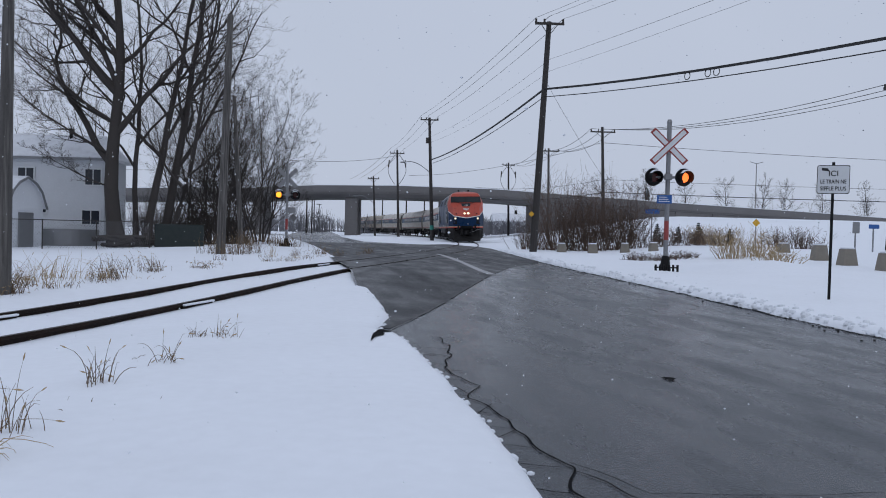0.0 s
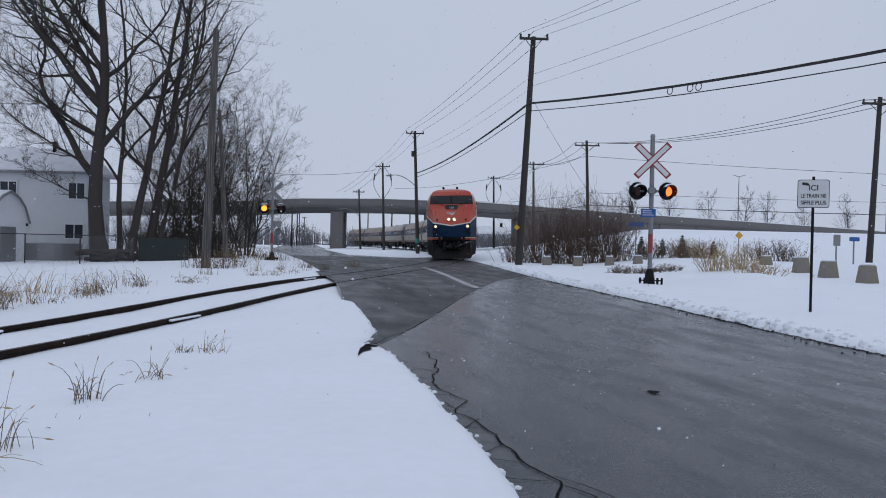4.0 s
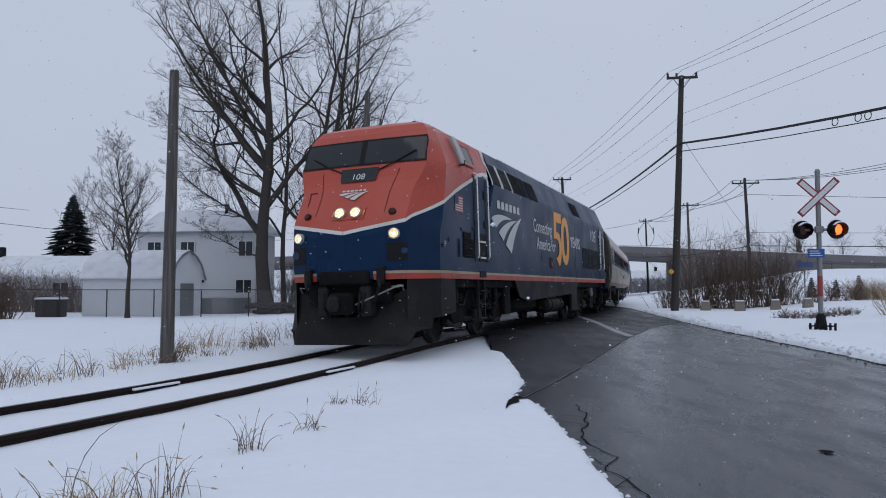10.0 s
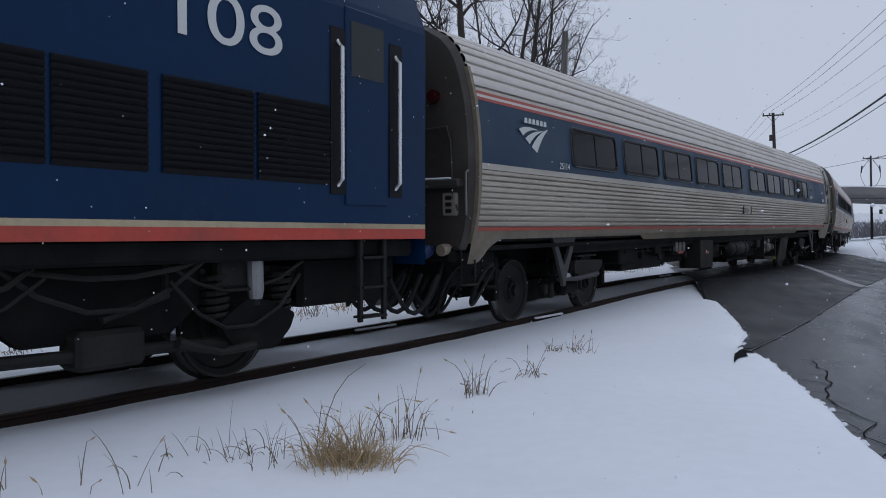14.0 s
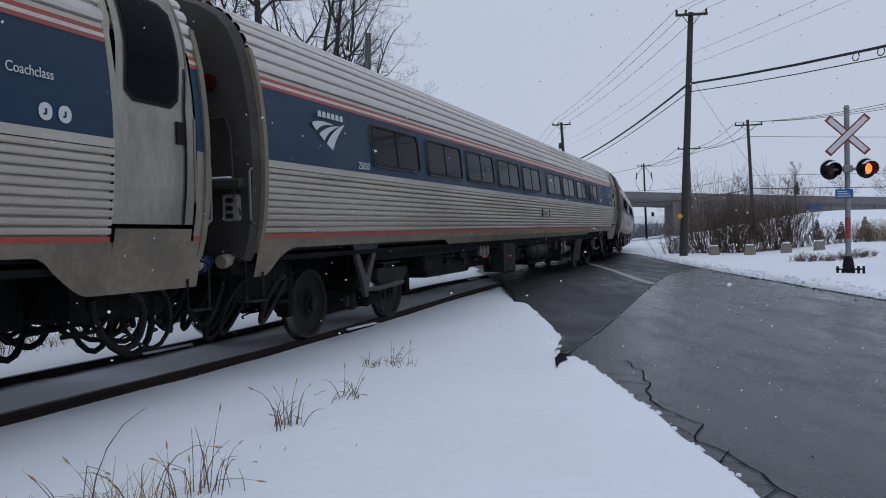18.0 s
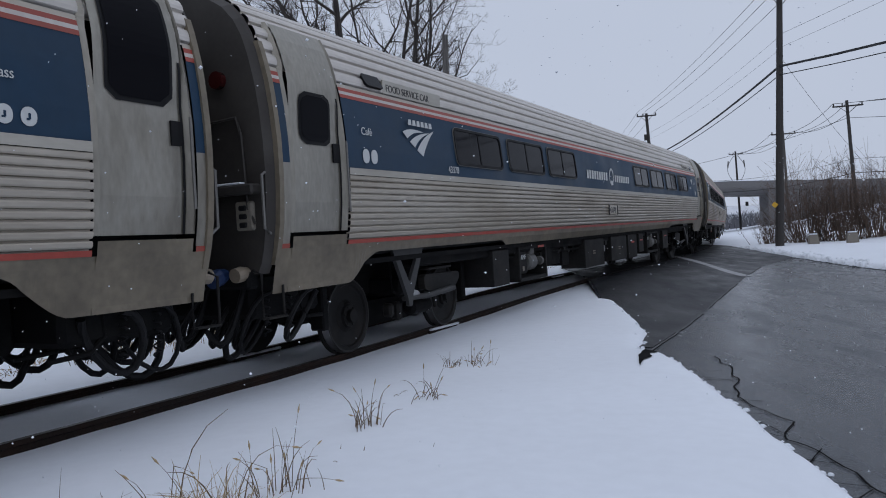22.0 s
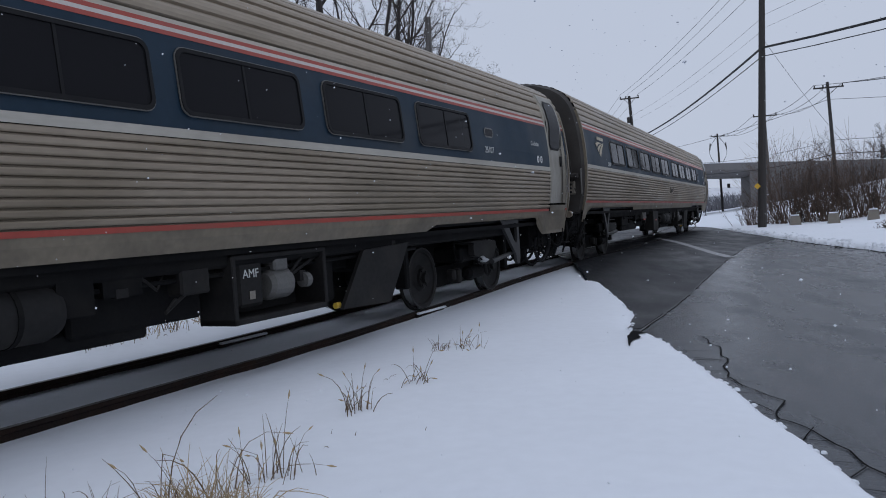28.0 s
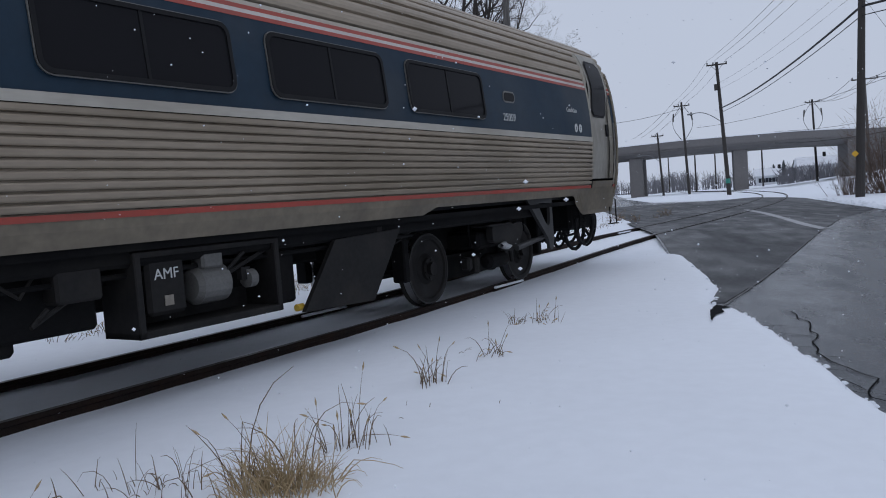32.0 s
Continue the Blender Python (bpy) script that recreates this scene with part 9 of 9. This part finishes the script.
for x, y, w, h, a in ((7.66, 43.8, 0.48, 0.50, 0.1), (9.0, 42.2, 0.50, 0.52, 0.0), (10.6, 41.9, 0.48, 0.5, -0.1), (12.0, 41.6, 0.45, 0.45, 0.2)):
    concrete_block(x, y, w, h, a, "short tapered concrete bollard capped with snow")
for x, y, w, h, a in ((15.3, 31.4, 0.58, 0.62, 0.1), (15.14, 29.2, 0.60, 0.62, 0.2), (15.16, 26.9, 0.60, 0.62, 0.3), (15.9, 35.6, 0.5, 0.42, 0.2)):
    concrete_block(x, y, w, h, a, "tapered yellowish concrete block beside the road")
rocks = Shape()
rr = random.Random(9)
for k in range(240):
    y = rr.uniform(11, 40)
    x = along(y, RIGHT_EDGE) + rr.gauss(-0.12, 0.18)
    q = rr.uniform(0.005, 0.016)
    rocks.box((x - q, y - q, road_z(x, y)), (x + q, y + q, road_z(x, y) + q * 1.2), taper=q * 0.3)
for k in range(70):
    y = rr.uniform(6, 30)
    x = rr.uniform(along(y, LEFT_EDGE) + 0.3, along(y, RIGHT_EDGE))
    q = rr.uniform(0.002, 0.006)
    rocks.box((x - q, y - q, road_z(x, y)), (x + q, y + q, road_z(x, y) + q))
solid("gravel", rocks, UNDER2, "scattered dark grit and frozen clods along the road", "gravel", kind="stuff")

lumps = Shape()
rl = random.Random(21)
for k in range(900):
    y = rl.uniform(5, 45) if k % 3 else rl.uniform(5, 20)
    right = k % 5 > 0
    x = along(y, RIGHT_EDGE) + abs(rl.gauss(0, 0.22)) - 0.05 if right else edge_x(LEFT_EDGE, y) - abs(rl.gauss(0, 0.05))
    q = rl.uniform(0.012, 0.05) * (1.4 if right else 0.7)
    z = snow_height(x, y, abs(x - along(y, RIGHT_EDGE if right else LEFT_EDGE)))
    n = len(lumps.v)
    for dz, rr_ in ((-0.3, 1.0), (0.35, 0.85), (0.6, 0.35)):
        lumps.v += [(x + q * rr_ * math.cos(a) * rl.uniform(0.8, 1.2), y + q * rr_ * math.sin(a) * rl.uniform(0.8, 1.2), max(z, level(y)) + q * dz) for a in (0, 1.05, 2.1, 3.14, 4.2, 5.24)]
    for r in (0, 6):
        lumps.f += [(n + r + i, n + r + (i + 1) % 6, n + r + 6 + (i + 1) % 6, n + r + 6 + i) for i in range(6)]
    lumps.f.append(tuple(n + 12 + i for i in range(6)))
solid("snow_clods", lumps, OLD_SNOW, "small lumps of ploughed snow along the road's edges", "snow", kind="stuff", smooth=True)

# falling snow
flakes = Shape()
rf = random.Random(33)
for k in range(26000):
    close = k % 2
    x, y, z = (rf.uniform(-8, 9), rf.uniform(4.6, 11), rf.uniform(0, 46)) if close else (rf.uniform(-13, 14), rf.uniform(4.6, 24), rf.uniform(0, 46))
    q = rf.uniform(0.003, 0.0065) if close else rf.uniform(0.005, 0.010)
    n = len(flakes.v)
    flakes.v += [(x + q, y, z), (x - q, y, z), (x, y + q, z), (x, y - q, z), (x, y, z + q * 0.8), (x, y, z - q * 0.8)]
    flakes.f += [(n, n + 2, n + 4), (n + 2, n + 1, n + 4), (n + 1, n + 3, n + 4), (n + 3, n, n + 4), (n + 2, n, n + 5), (n + 1, n + 2, n + 5), (n + 3, n + 1, n + 5), (n, n + 3, n + 5)]
FLAKES = solid("snowflakes", flakes, SNOW, "sparse white snowflakes falling through the air", "snowflakes", kind="stuff")


# ---- what moves ----
NOSE = [(0, 61.2), (3, 46.2), (6, 29.6), (7, 23.95), (8, 18.1), (9, 12.2), (10, 6.03), (11, -0.51), (12, -7.05), (13, -13.46), (14, -19.85), (15, -26.4), (18, -46.2), (20, -59.6), (22, -73.2), (23, -80.2), (24, -87.05), (26, -100.9), (29, -121.9), (32, -142.8)]


def nose_at(t):
    """Where the locomotive's front plane stands along the track: a smooth curve through the table, as the train gathers speed."""
    ts, ss = [p[0] for p in NOSE], [p[1] for p in NOSE]
    slope = list(np.gradient(ss, ts))
    i = min(len(ts) - 2, max(0, int(np.searchsorted(ts, t, side="right")) - 1))
    h = ts[i + 1] - ts[i]
    u = (t - ts[i]) / h
    return (2 * u ** 3 - 3 * u * u + 1) * ss[i] + (u ** 3 - 2 * u * u + u) * h * slope[i] + (3 * u * u - 2 * u ** 3) * ss[i + 1] + (u ** 3 - u * u) * h * slope[i + 1]


def vehicle_pose(s, a, b, lean=0.0):
    """The pose of a vehicle whose front is at s and whose trucks are a and b metres behind it, leaning by lean in the curve."""
    p, q = on_track(s + a), on_track(s + b)
    d = (p - q).normalized()
    o = p + d * a
    bank = lean * smoothstep(s + a, -4, 12)
    return Matrix.LocRotScale(o, Euler((bank, -math.asin(d.z), math.atan2(d.y, d.x))), None)


def motions():
    times = [k * 0.4 for k in range(81)]
    walk(LOCO, [(t, vehicle_pose(nose_at(t), 4.0, 16.75, 0.032)) for t in times])
    for k, car in enumerate(CARS):
        front = 21.25 + 26.0 * k
        walk(car, [(t, vehicle_pose(nose_at(t) + front, 3.39, 21.38)) for t in times])
    walk(FLAKES, [(t, pose(-0.25 * t, 0, -1.15 * t)) for t in (0, 8, 16, 24, 32)])
    spins = [k / 15 for k in range(481)]
    for ax, r in WHEELSETS:
        at0 = ax.matrix_basis.translation.copy()
        walk(ax, [(t, Matrix.Translation(at0) @ Matrix.Rotation((nose_at(0) - nose_at(t)) / r, 4, "Y")) for t in spins])


motions()
